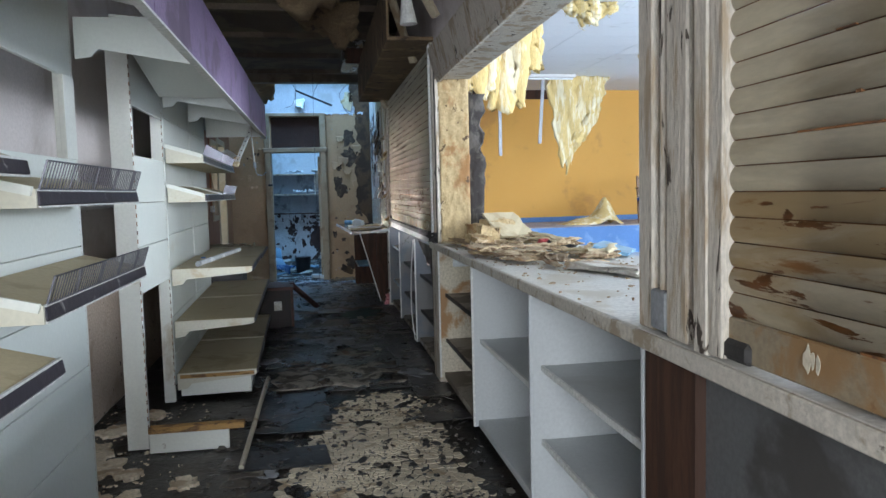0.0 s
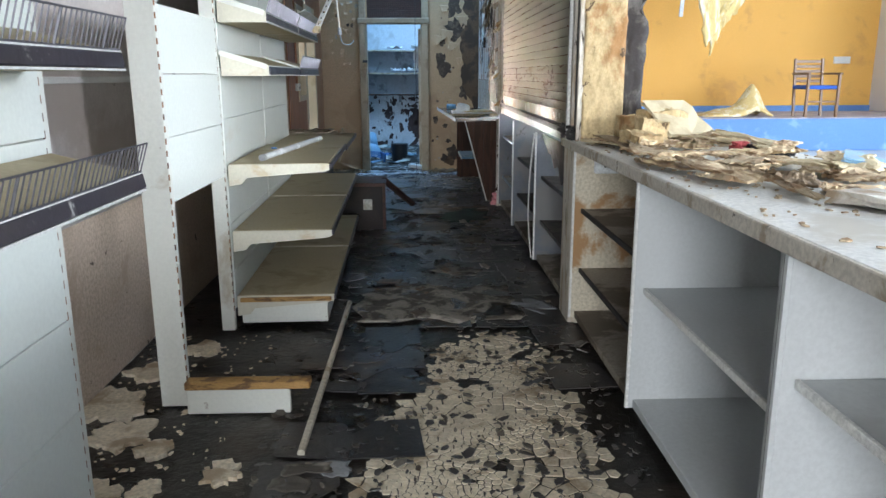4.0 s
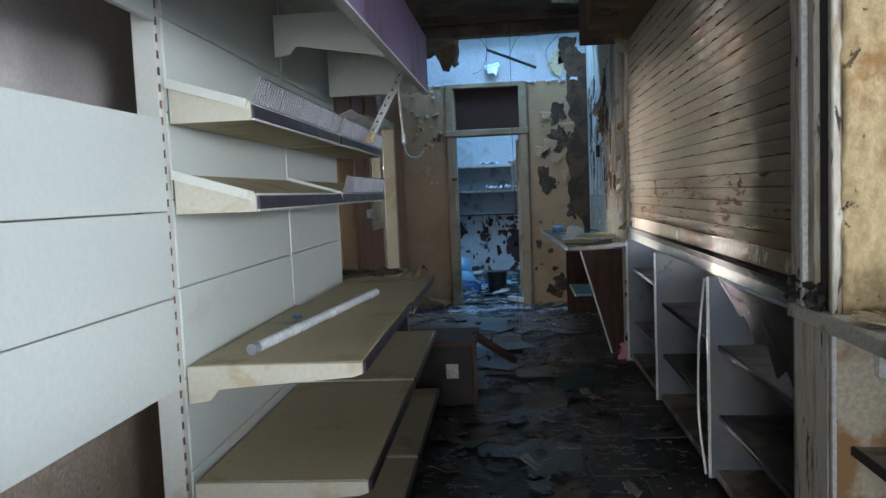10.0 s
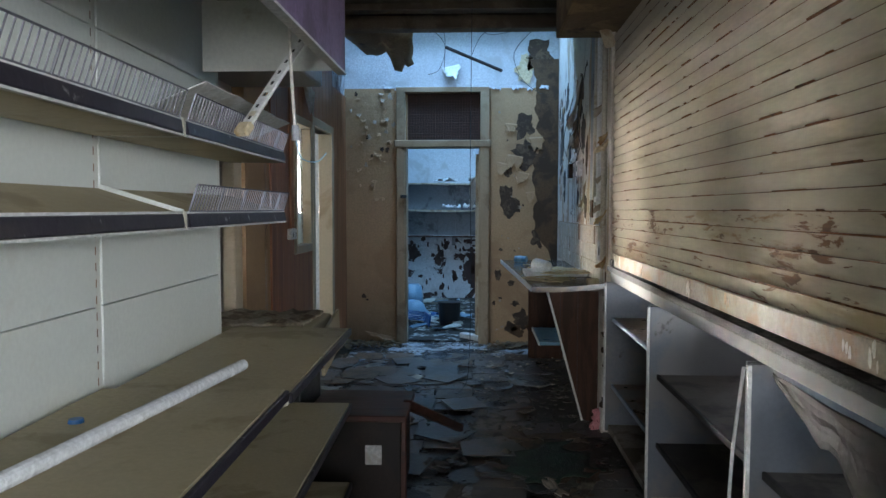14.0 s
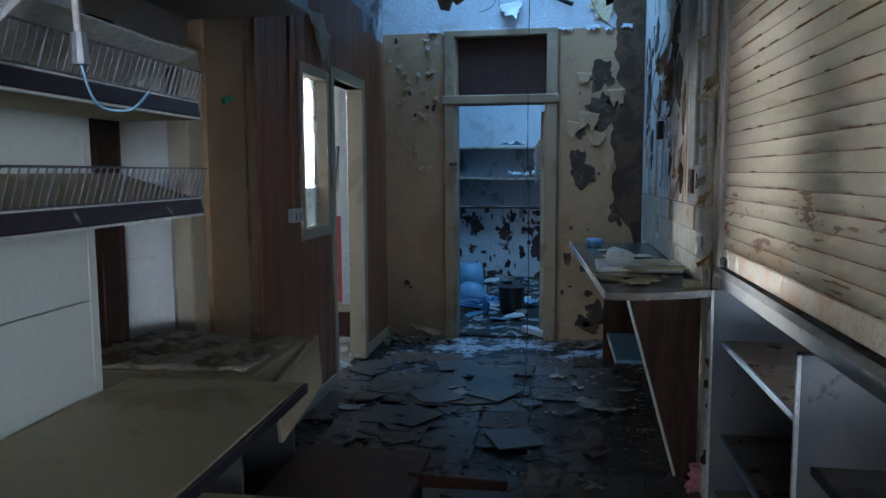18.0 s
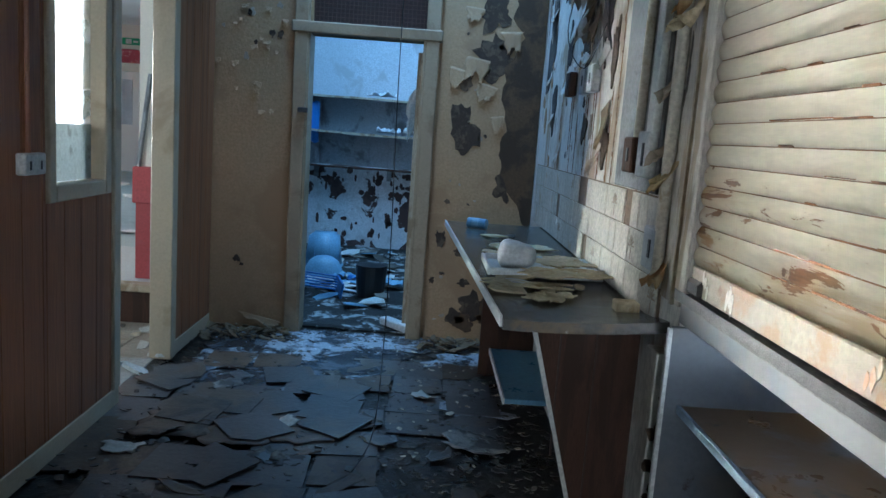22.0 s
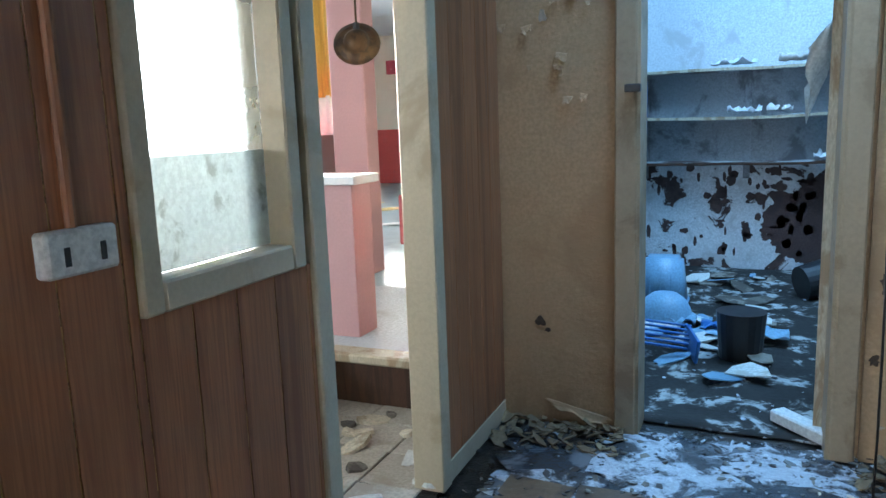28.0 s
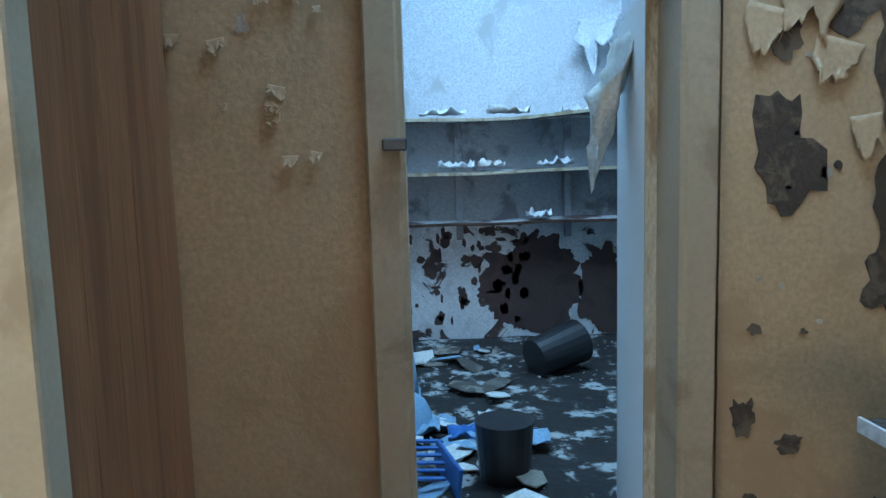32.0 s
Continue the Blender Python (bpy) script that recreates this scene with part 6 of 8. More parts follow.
part("cover", sheet(lambda u, v: (-1.4 + 0.62 * u, 8.52 + 0.5 * v, 0.935 + 0.02 * noise.noise((u * 6, v * 6, 1)) + 0.02 * noise.noise((u * 17, v * 15, 5))), 18, 14, 0.012), "coverdirt", bench, "grey-brown crumpled cover", smooth=True)
lone("stick", rod((-0.425, 4.3, 0.02), (-0.40, 6.15, 0.05), 0.016, seg=8), "pipepaint", "long pale stick lying on the floor", "stick")
soc = thing("wall_socket", (-1.38, 10.63, 1.26), "white double socket on the panelling", "socket")
part("box", box(-1.384, -1.345, 10.55, 10.71, 1.27, 1.355, 0.006), "whitetrim", soc)
for dy in (-0.045, 0.035):
    part("pin_hole", box(-1.346, -1.343, 10.63 + dy, 10.642 + dy, 1.29, 1.325), "blackplastic", soc)
part("conduit", rod((-1.375, 10.63, 1.355), (-1.375, 10.63, 2.6), 0.011, seg=8), "wood", soc)
lone("wall_hook", obox((-1.39, 9.78, 1.93), (0.02, 0.09, 0.03), (18, 0, 0), 0.004), "green", "dark green hook on the tan pier", "hook")
lat = thing("door_latch", (-0.73, 13.07, 1.64), "dark metal latch on the door frame", "latch")
part("plate", box(-0.77, -0.7, 13.05, 13.09, 1.63, 1.665, 0.004), "blackplastic", lat)
lone("vent_duct", box(-1.48, -0.9, 8.4, 9.6, 2.28, 2.42, 0.01), "metalgrey", "grey boxed duct over the west doorway", "duct")
# dark board added to draw the shade over the duct
lone("vent_shadow_board", box(-1.475, -1.0, 8.38, 9.62, 2.42, 2.6, 0.005), "darkwood", "dark board painting the shade above the duct", "board")
# dark leaning sheet in the cabinets and a loose white strip
bm = sheet(lambda u, v: (0.945 + 0.03 * v * u + 0.01 * noise.noise((u * 4, v * 4, 0)), 7.08 - 0.95 * u, 1.032 - 0.32 * v * u ** 0.9 * (1 + 0.3 * noise.noise((u * 9, 1.0, 2.0)))), 22, 6, 0.006)
lone("fallen_sheet", bm, "blackwood", "black torn sheet sagging across the cabinet", "sheet")
lone("loose_strip", add_tube(bmesh.new(), curve_pts(((0.915, 7.23, 1.02), (0.89, 7.25, 0.7), (0.885, 7.25, 0.35), (0.91, 7.23, 0.06))), 0.006, 6), "whitetrim", "loose bowed white edge strip", "strip", smooth=True)
for y, z in ((6.05, 1.13), (5.92, 1.12), (6.1, 1.12)):
    slab((0.93, y, z), (0.05, 0.08, 0.07), (0, 0, 5), "rust_lump", "blacktrim", "blackened rusty corner lump on the counter", "rust lump", "rust lumps")

# ---- east wall: tiles, pipes, sockets ----
east = bpy.data.objects["wall_east_far"]
setting("wall_tile_bed", box(0.962, 0.9695, 10.02, 12.95, 0.985, 1.385), "grout")
bed = bpy.data.objects["wall_tile_bed"]
TILE = bpy.data.meshes.new("tile")
bm = box(-0.006, 0.0, -0.0492, 0.0492, -0.0645, 0.0645, 0.0015)
bm.to_mesh(TILE)
bm.free()
TILE.materials.append(M["tiles"])
r3 = random.Random(5)
for i in range(29):
    for j in range(3):
        if (i, j) in ((4, 2), (11, 0), (12, 2), (13, 2), (19, 1)):
            continue
        ob = new("tile", TILE)
        ob.parent = bed
        ob.location = (0.962 + r3.uniform(-0.001, 0.001), 10.08 + i * 0.1, 1.052 + j * 0.132)
FLOWER = bpy.data.meshes.new("tile_motif")
bm = bmesh.new()
for k in range(7):
    add_obox(bm, (0, 0.022 * math.cos(k * 0.52), 0.022 * math.sin(k * 0.52)), (0.0012, 0.036, 0.007), (math.degrees(k * 0.52), 0, 0))
add_obox(bm, (0, 0, -0.03), (0.0012, 0.006, 0.045))
bm.to_mesh(FLOWER)
bm.free()
FLOWER.materials.append(M["curl"])
for i in range(0, 29, 3):
    ob = new("tile_motif", FLOWER)
    ob.parent = bed
    ob.location = (0.9552, 10.08 + i * 0.1, 1.052 + (i // 3 % 3) * 0.132)
tagged(bed, kind="structure")

lone("grey_patch_board", box(0.958, 0.97, 10.17, 10.73, 1.39, 2.9, 0.003), "greywall", "grey bare plaster panel on the east wall", "plaster panel")
pp = thing("wall_pipe", (0.94, 10.1, 1.1), "cream painted conduit pipe on the wall", "pipe", "wall pipes")
part("pipe", rod((0.945, 10.02, 1.1), (0.945, 10.02, 3.0), 0.02, seg=10), "pipepaint", pp, smooth=True)
pp = thing("wall_pipe", (0.94, 10.38, 1.55), "cream painted conduit pipe over a socket", "pipe", "wall pipes")
part("pipe", rod((0.945, 10.40, 1.58), (0.945, 10.36, 3.0), 0.018, seg=10), "pipepaint", pp, smooth=True)
tk = thing("cable_trunking", (0.94, 10.22, 1.55), "white square cable trunking", "trunking")
part("body", box(0.93, 0.97, 10.19, 10.26, 1.58, 3.0, 0.004), "whitetrim", tk)
for nm, y0, y1, z0, z1, mat, lab in (("wall_socket", 10.4, 10.52, 1.45, 1.58, "darkwood", "brown burnt wall socket"), ("wall_socket", 10.2, 10.33, 1.44, 1.6, "whitetrim", "white wall switch box"), ("wall_socket", 10.01, 10.14, 1.15, 1.29, "metalgrey", "grey metal wall socket"), ("wall_switch", 11.8, 11.92, 1.8, 1.93, "darkwood", "broken brown switch box"), ("wall_switch", 11.4, 11.52, 1.79, 1.92, "metalgrey", "grey metal switch plate with rust"), ("wall_switch", 11.22, 11.34, 1.79, 1.92, "whitetrim", "white rusted switch plate")):
    s = thing(nm, (0.95, (y0 + y1) / 2, z0), lab, "switch" if nm == "wall_switch" else "socket")
    part("box", box(0.925, 0.969, y0, y1, z0, z1, 0.006), mat, s)
    part("rocker", box(0.921, 0.926, y0 + 0.04, y0 + 0.06, z0 + 0.04, z1 - 0.04, 0.001), "blackplastic", s)
rv = thing("rotten_reveal", (0.96, 9.94, 1.08), "dark rotten reveal beside the shutter", "reveal")
part("lining", box(0.958, 0.97, 9.83, 10.0, 1.08, 2.6, 0.003), "flakepaint", rv)
part("bead", box(0.945, 0.958, 9.86, 9.875, 1.08, 2.6, 0.002), "frame", rv)
lone("corner_post", box(0.92, 0.969, 9.845, 9.95, 0.0, 0.93, 0.004), "whitewall", "white flaking corner post under the counter end", "post")

cp = bpy.data.objects["corner_post"]
for k in range(16):
    bm = bmesh.new()
    zz = r3.uniform(0.08, 0.88)
    add_flake(bm, (r3.uniform(0.928, 0.962), 9.8435, zz), r3.uniform(0.008, 0.026), 0.0015, r3, (90, 0, 0), 11, r3.uniform(0.9, 2.2), 0.55)
    part("bare_patch", bm, "patch", cp)

# table litter
tray = thing("food_tray", (0.65, 10.85, 0.983), "white plastic tray with mouldy scraps", "tray")
part("base", box(0.47, 0.93, 10.68, 11.05, 0.985, 0.993, 0.003), "milk", tray)
for a in ((0.46, 0.475, 10.67, 11.06), (0.925, 0.94, 10.67, 11.06), (0.475, 0.925, 10.67, 10.685), (0.475, 0.925, 11.045, 11.06)):
    part("rim", box(a[0], a[1], a[2], a[3], 0.985, 1.018, 0.004), "milk", tray)
cup = thing("plastic_cup", (0.6, 10.84, 1.0), "crumpled clear plastic cup lying in the tray", "cup")
bm = bmesh.new()
prof = ((0.0, 0.038), (0.03, 0.05), (0.09, 0.062), (0.13, 0.066), (0.15, 0.06), (0.16, 0.04))
add = []
for t, r in prof:
    add.append([bm.verts.new(Vector((0.66 - t * 0.78, 10.80 + t * 0.5, 1.05)) + Vector((0.54 * r * math.cos(q), 0.84 * r * math.cos(q), r * math.sin(q)))) for q in [k * math.tau / 16 for k in range(16)]])
for a, b in zip(add, add[1:]):
    for k in range(16):
        bm.faces.new((a[k], a[(k + 1) % 16], b[(k + 1) % 16], b[k]))
bm.faces.new(add[0])
bm.faces.new(add[-1])
part("body", bm, "milk", cup, smooth=True)
can = thing("crushed_can", (0.52, 12.25, 0.985), "blue drinks can lying on the table", "can")
part("body", rod((0.46, 12.27, 1.015), (0.57, 12.22, 1.015), 0.032, seg=14), "blueboard", can, smooth=False)
part("label", rod((0.49, 12.256, 1.015), (0.53, 12.238, 1.015), 0.033, seg=14), "bluebin", can)
for cx, cy, w, h, rz in ((0.78, 10.62, 0.34, 0.2, 14), (0.6, 10.5, 0.3, 0.13, -8), (0.8, 10.9, 0.24, 0.24, 30), (0.84, 11.2, 0.2, 0.12, 5), (0.66, 10.3, 0.2, 0.12, 50), (0.7, 11.5, 0.3, 0.16, 20)):
    def fn(u, v, cx=cx, cy=cy, w=w, h=h, rz=rz):
        a = (u - 0.5) * w * (1 + 0.4 * noise.noise(Vector((v * 5, cx * 9, 1))))
        b = (v - 0.5) * h * (1 + 0.5 * noise.noise(Vector((u * 6, cy * 7, 3))))
        c_, s_ = math.cos(radians(rz)), math.sin(radians(rz))
        return (min(0.955, cx + a * c_ - b * s_), cy + a * s_ + b * c_, (1.024 if 10.6 < cy < 11.1 else 0.992) + 0.012 * noise.noise(Vector((u * 4, v * 4, cx * 20))))
    lone("plaster_flake", sheet(fn, 12, 10, 0.005), "trayfood", "large cream flake of fallen paint on the table", "paint flake", "scraps on the table")
for k in range(16):
    bm = bmesh.new()
    add_flake(bm, (r3.uniform(0.5, 0.9), r3.uniform(10.15, 12.3), 0.985), r3.uniform(0.03, 0.11), 0.006, r3, (r3.uniform(-4, 4), r3.uniform(-4, 4), r3.uniform(0, 360)), 8, r3.uniform(0.4, 0.9))
    lone("paint_scrap", bm, r3.choice(("trayfood", "curl", "trayfood", "paper", "slate")), "cream scrap lying on the table", "scrap", "scraps on the table")
lone("wood_block", box(0.86, 0.94, 10.13, 10.2, 0.983, 1.02, 0.004), "trayfood", "small pale block on the table corner", "block")
slab((0.9, 9.93, 0.07), (0.05, 0.06, 0.14), (4, 5, 0), "foam_scrap", "pink", "pink foam scrap by the cabinet end", "foam")

# ---- peeling paint on the far and east walls ----
def wall_flake(parent, face, u, z, r, mat, rr, n=22, aspect=1.3, lift=0.003):
    """A patch with a ragged outline, flat on the far or the east wall."""
    m_ = Matrix.LocRotScale((u, 13.128, z) if face == "far" else (0.968, u, z), Euler((radians(90), 0, 0 if face == "far" else radians(-90))), None)
    bm, sd = bmesh.new(), rr.uniform(0, 90)
    pts = []
    for k in range(n):
        q = k * math.tau / n
        s = r * (0.78 + 0.5 * noise.noise(Vector((1.1 * math.cos(q) + sd, 1.1 * math.sin(q), 0))) + 0.35 * noise.noise(Vector((3.5 * math.cos(q), 3.5 * math.sin(q), sd))))
        pts.append((s * math.cos(q), s * aspect * math.sin(q)))
    top = [bm.verts.new(m_ @ Vector((x, y, lift))) for x, y in pts]
    bot = [bm.verts.new(m_ @ Vector((x, y, -0.002))) for x, y in pts]
    bm.faces.new(top)
    for k in range(n):
        bm.faces.new((bot[k], bot[(k + 1) % n], top[(k + 1) % n], top[k]))
    return part("bare_patch" if mat in ("patch", "mould") else "paint_flake", bm, mat, parent)


def paint_curl(parent, face, u, z, w, h, rr, mat="curl", out=None):
    """A tongue of paint, fast at its top edge, that curls off the wall with a torn lower edge."""
    turn, out = rr.uniform(-0.3, 0.3), rr.uniform(0.08, 0.3) if out is None else out
    sd = rr.uniform(0, 50)

    def fn(a, b):
        s = (a - 0.5) * w * (1 - 0.3 * b * b + 0.35 * noise.noise(Vector((b * 3, sd, 0))) + 0.15 * noise.noise(Vector((b * 9, sd, a * 2)))) + 0.1 * w * b * math.sin(sd)
        off = 0.004 + out * h * b * b * (0.4 + 0.9 * max(0.0, noise.noise(Vector((a * 2.5, sd, 5))) + 0.5)) + 0.006 * b * (1 + noise.noise(Vector((a * 6, b * 4, sd))))
        dz = -h * b * (1 - 0.2 * b) * (1 + 0.7 * noise.noise(Vector((a * 2.2, sd, 2))) + 0.35 * noise.noise(Vector((a * 7, sd, 8))))
        su, sz = s * math.cos(turn) - dz * math.sin(turn), s * math.sin(turn) + dz * math.cos(turn)
        return (u + su, 13.126 - off, z + sz) if face == "far" else (0.966 - off, u + su, z + sz)
    return part("paint_curl", sheet(fn, 12, 9, 0.002), mat, parent, smooth=True)


r4 = random.Random(21)
far = bpy.data.objects["wall_far"]
setting("wall_far_right_face", box(0.23, 0.968, 13.13, 13.159, 0.0, 2.84), "tan")
farR = bpy.data.objects["wall_far_right_face"]
farL = bpy.data.objects["wall_far_left_face"]
def corner_edge(v):
    z = 0.05 + 3.1 * v
    return 0.93 - 0.2 * min(1.0, max(0.0, (z - 0.9) / 0.5)) + 0.09 * noise.noise(Vector((0.3, z * 3.0, 1.0))) + 0.07 * noise.noise(Vector((2.0, z * 9.0, 5.0)))


setting("wall_far_damp_strip", sheet(lambda u, v: (corner_edge(v) + (0.967 - corner_edge(v)) * u, 13.124, 0.05 + 3.1 * v), 4, 70, -0.001), "cornerdirt")
for u, z, r, asp in ((0.43, 1.6, 0.13, 1.9), (0.40, 1.93, 0.07, 1.2), (0.62, 2.1, 0.16, 1.3), (0.60, 2.42, 0.14, 1.2), (0.31, 0.78, 0.05, 1.5), (0.46, 0.69, 0.045, 0.9), (0.6, 0.28, 0.14, 0.9), (0.45, 0.2, 0.07, 1.0), (0.76, 0.34, 0.13, 1.2), (0.34, 0.52, 0.025, 0.6), (0.27, 0.46, 0.03, 0.9), (0.5, 0.46, 0.05, 0.7), (0.75, 1.2, 0.1, 1.5)):
    wall_flake(farR, "far", u, z, r, "patch", r4, 26, asp)
for u, z, w, h in ((0.36, 2.02, 0.12, 0.16), (0.5, 2.1, 0.16, 0.2), (0.58, 1.92, 0.14, 0.16), (0.66, 1.7, 0.1, 0.14), (0.72, 2.3, 0.14, 0.16), (0.45, 2.45, 0.12, 0.12)):
    paint_curl(farR, "far", u, z, w, h, r4, "tan", 0.03)
for k in range(22):
    wall_flake(farR, "far", r4.uniform(0.25, 0.85), r4.uniform(0.1, 2.7), r4.uniform(0.008, 0.03), r4.choice(("curl", "patch", "patch")), r4, 10, r4.uniform(0.5, 1.2))
wall_flake(farL, "far", -1.19, 0.53, 0.028, "patch", r4, 12, 1.3)
wall_flake(farL, "far", -1.15, 0.49, 0.02, "patch", r4, 12, 0.6)
for k in range(30):
    u, z = r4.uniform(-1.36, -0.86), 1.55 + 1.25 * r4.random() ** 0.6
    paint_curl(farL, "far", u, z, r4.uniform(0.02, 0.06), r4.uniform(0.015, 0.05), r4, r4.choice(("tan", "tan", "tan") if z < 2.3 else ("tan", "curl", "tan")))
for k in range(18):
    wall_flake(farL, "far", r4.uniform(-1.36, -0.85), r4.uniform(2.0, 2.8), r4.uniform(0.012, 0.035), r4.choice(("tan", "patch", "curl")), r4, 12, 1.3)
paint_curl(farL, "far", -1.0, 0.1, 0.3, 0.05, r4, "tan")
for k in range(5):
    px = r4.uniform(0.28, 0.85)
    wall_flake(farR, "far", px, r4.uniform(0.12, 0.4), r4.uniform(0.05, 0.1), "cornerdirt", r4, 26, r4.uniform(0.6, 1.1), 0.004)
up = bpy.data.objects["wall_far_upper"]
for k in range(16):
    paint_curl(up, "far", -0.9 + 1.7 * k / 15 + r4.uniform(-0.05, 0.05), 2.86 + r4.uniform(-0.01, 0.02), r4.uniform(0.05, 0.12), r4.uniform(0.03, 0.06), r4, "bluewall")
paint_curl(up, "far", -0.22, 3.08, 0.18, 0.14, r4, "paper", 0.8)
wall_flake(up, "far", 0.75, 3.2, 0.2, "patch", r4, 26, 1.0)
wall_flake(up, "far", 0.6, 3.05, 0.16, "trayfood", r4, 26, 1.2)
for u, z, r, asp, m_ in ((11.05, 1.55, 0.1, 1.1, "patch"), (11.2, 2.15, 0.12, 1.6, "mould"), (11.5, 1.62, 0.07, 1.2, "patch"), (11.6, 2.1, 0.13, 1.5, "patch"), (12.1, 2.1, 0.1, 1.6, "mould"), (12.5, 1.75, 0.1, 2.0, "mould"), (10.98, 1.95, 0.07, 2.6, "patch"), (12.75, 2.2, 0.16, 2.4, "mould"), (10.06, 2.0, 0.05, 3.0, "mould"), (11.35, 2.5, 0.2, 1.0, "patch"), (12.3, 2.55, 0.18, 1.2, "mould")):
    wall_flake(east, "east", u, z, r, m_, r4, 26, asp)
for k in range(40):
    wall_flake(east, "east", r4.uniform(10.9, 13.0), r4.uniform(1.42, 2.7), r4.uniform(0.012, 0.05), r4.choice(("patch", "tan", "mould", "curl")), r4, 12, r4.uniform(0.8, 2.2))
for k in range(15):
    paint_curl(east, "east", r4.uniform(10.92, 12.8), r4.uniform(1.5, 2.75), r4.uniform(0.05, 0.15), r4.uniform(0.05, 0.14), r4, "whitewall", r4.uniform(0.1, 0.28))
for k in range(8):
    paint_curl(east, "east", r4.uniform(9.9, 10.08), r4.uniform(1.15, 2.3), r4.uniform(0.06, 0.1), r4.uniform(0.08, 0.16), r4, r4.choice(("curl", "trayfood", "yellowplaster")), 0.5)

for u, z0, z1 in ((11.28, 1.42, 1.79), (11.32, 1.55, 1.79), (11.45, 1.4, 1.79), (11.5, 1.6, 1.79), (11.84, 1.42, 1.8), (11.9, 1.55, 1.8), (10.44, 1.4, 1.45), (10.28, 1.39, 1.44), (10.95, 1.39, 1.8), (11.12, 1.39, 1.62), (12.2, 1.4, 2.0), (10.05, 1.3, 2.1), (10.1, 1.4, 1.9), (10.85, 1.4, 2.2), (11.7, 1.39, 1.7)):
    bm = bmesh.new()
    zz = z1
    while zz > z0:
        ln = r4.uniform(0.04, 0.12)
        add_flake(bm, (0.9682, u + r4.uniform(-0.012, 0.012), zz - ln / 2), r4.uniform(0.006, 0.016), 0.0014, r4, (0, -90, 0), 9, r4.uniform(0.5, 0.9), 0.5)
        add_obox(bm, (0.9678, u + r4.uniform(-0.005, 0.005), zz - ln / 2), (0.0014, r4.uniform(0.003, 0.01), ln))
        zz -= ln
    part("rust_run", bm, "rustline", east)
for u, z, w, h in ((11.36, 2.45, 0.16, 0.34), (11.5, 2.6, 0.2, 0.4), (11.58, 2.3, 0.12, 0.28), (11.42, 2.2, 0.12, 0.2), (11.05, 1.72, 0.14, 0.2), (11.12, 1.56, 0.12, 0.16)):
    paint_curl(east, "east", u, z, w, h, r4, r4.choice(("browncollapse", "browncollapse", "curl")), 0.22)

# ---- store room ----
# grey panel added between the shelves: their shade, and dirt, in its colour
setting("wall_store_middle", box(-1.7, 1.12, 17.408, 17.419, 1.05, 1.93), "greywall")
setting("wall_store_lower", box(-1.7, 1.12, 17.405, 17.419, 0.0, 1.05), "storewhite")
lowr = bpy.data.objects["wall_store_lower"]


def bare_outline(n, sd):
    """Ragged outline of a patch where the white paint has come off: half-width 0.62, half-height 0.5."""
    out = []
    for k in range(n):
        q = k * math.tau / n
        c, s = math.cos(q), math.sin(q)
        r = 0.95 + 0.35 * noise.noise(Vector((1.2 * c, 1.2 * s, sd))) + 0.22 * noise.noise(Vector((3 * c, 3 * s, sd))) + 0.09 * noise.noise(Vector((8 * c, 8 * s, sd))) + 0.05 * noise.noise(Vector((20 * c, 20 * s, sd)))
        out.append((r * c, r * s))
    return out


def store_patch(cx, cz, w, h, sd, n):
    bm = bmesh.new()
    pts = bare_outline(n, sd)
    a = [bm.verts.new((cx + x * w, 17.4, max(0.01, cz + z * h))) for x, z in pts]
    b = [bm.verts.new((v.co.x, 17.406, v.co.z)) for v in a]
    bm.faces.new(a)
    for k in range(n):
        bm.faces.new((a[k], b[k], b[(k + 1) % n], a[(k + 1) % n]))
    part("bare_patch", bm, "brownbare", lowr)


store_patch(0.3, 0.5, 0.5, 0.45, 3.0, 260)
store_patch(0.95, 0.4, 0.25, 0.4, 5.0, 160)
for k in range(70):
    px = 0.25 - 1.5 * r4.random() ** 1.3
    store_patch(px, r4.uniform(0.15, 1.0), r4.uniform(0.012, 0.06), r4.uniform(0.012, 0.07), r4.uniform(0, 90), 18)
for x in (-1.3, -0.35, 0.6):
    lone("shelf_batten", box(x, x + 0.06, 17.36, 17.404, 0.9, 1.95, 0.003), "greywall", "upright shelf batten on the store wall", "batten", "shelf battens")
bm = bmesh.new()
bmesh.ops.create_cone(bm, cap_ends=True, segments=22, radius1=0.14, radius2=0.17, depth=0.42, matrix=Matrix.LocRotScale((0.32, 16.3, 0.17), Euler((0, radians(80), radians(28))), None))
lone("bin", bm, "blackplastic", "black plastic bin lying on its side", "bin")
bb = thing("blue_tub", (-0.9, 15.75, 0), "pale blue plastic tub upside down on the litter", "tub")
bm = bmesh.new()
bmesh.ops.create_cone(bm, cap_ends=True, segments=4, radius1=0.27, radius2=0.21, depth=0.4, matrix=Matrix.LocRotScale((-0.9, 15.75, 0.2), Euler((0, 0, radians(45))), None))
bmesh.ops.bevel(bm, geom=list(bm.edges), offset=0.03, segments=3, affect="EDGES")
part("body", bm, "bluebin", bb, smooth=True)
part("rim", box(-1.1, -0.7, 15.55, 15.95, 0.0, 0.05, 0.02), "bluebin", bb)
for q in (-0.08, 0.0, 0.08):
    part("rib", obox((-0.9 + q, 15.585, 0.2), (0.012, 0.012, 0.3), (-7, 0, 0), 0.003), "bluebin", bb)
bw = thing("blue_bowl", (-0.82, 15.2, 0), "pale blue round bowl lying upside down", "bowl")
part("body", turned(((0.2, 0.0), (0.2, 0.02), (0.185, 0.07), (0.15, 0.14), (0.09, 0.185), (0.02, 0.2)), Matrix.Translation((-0.82, 15.2, 0.04))), "bluebin", bw, smooth=True)
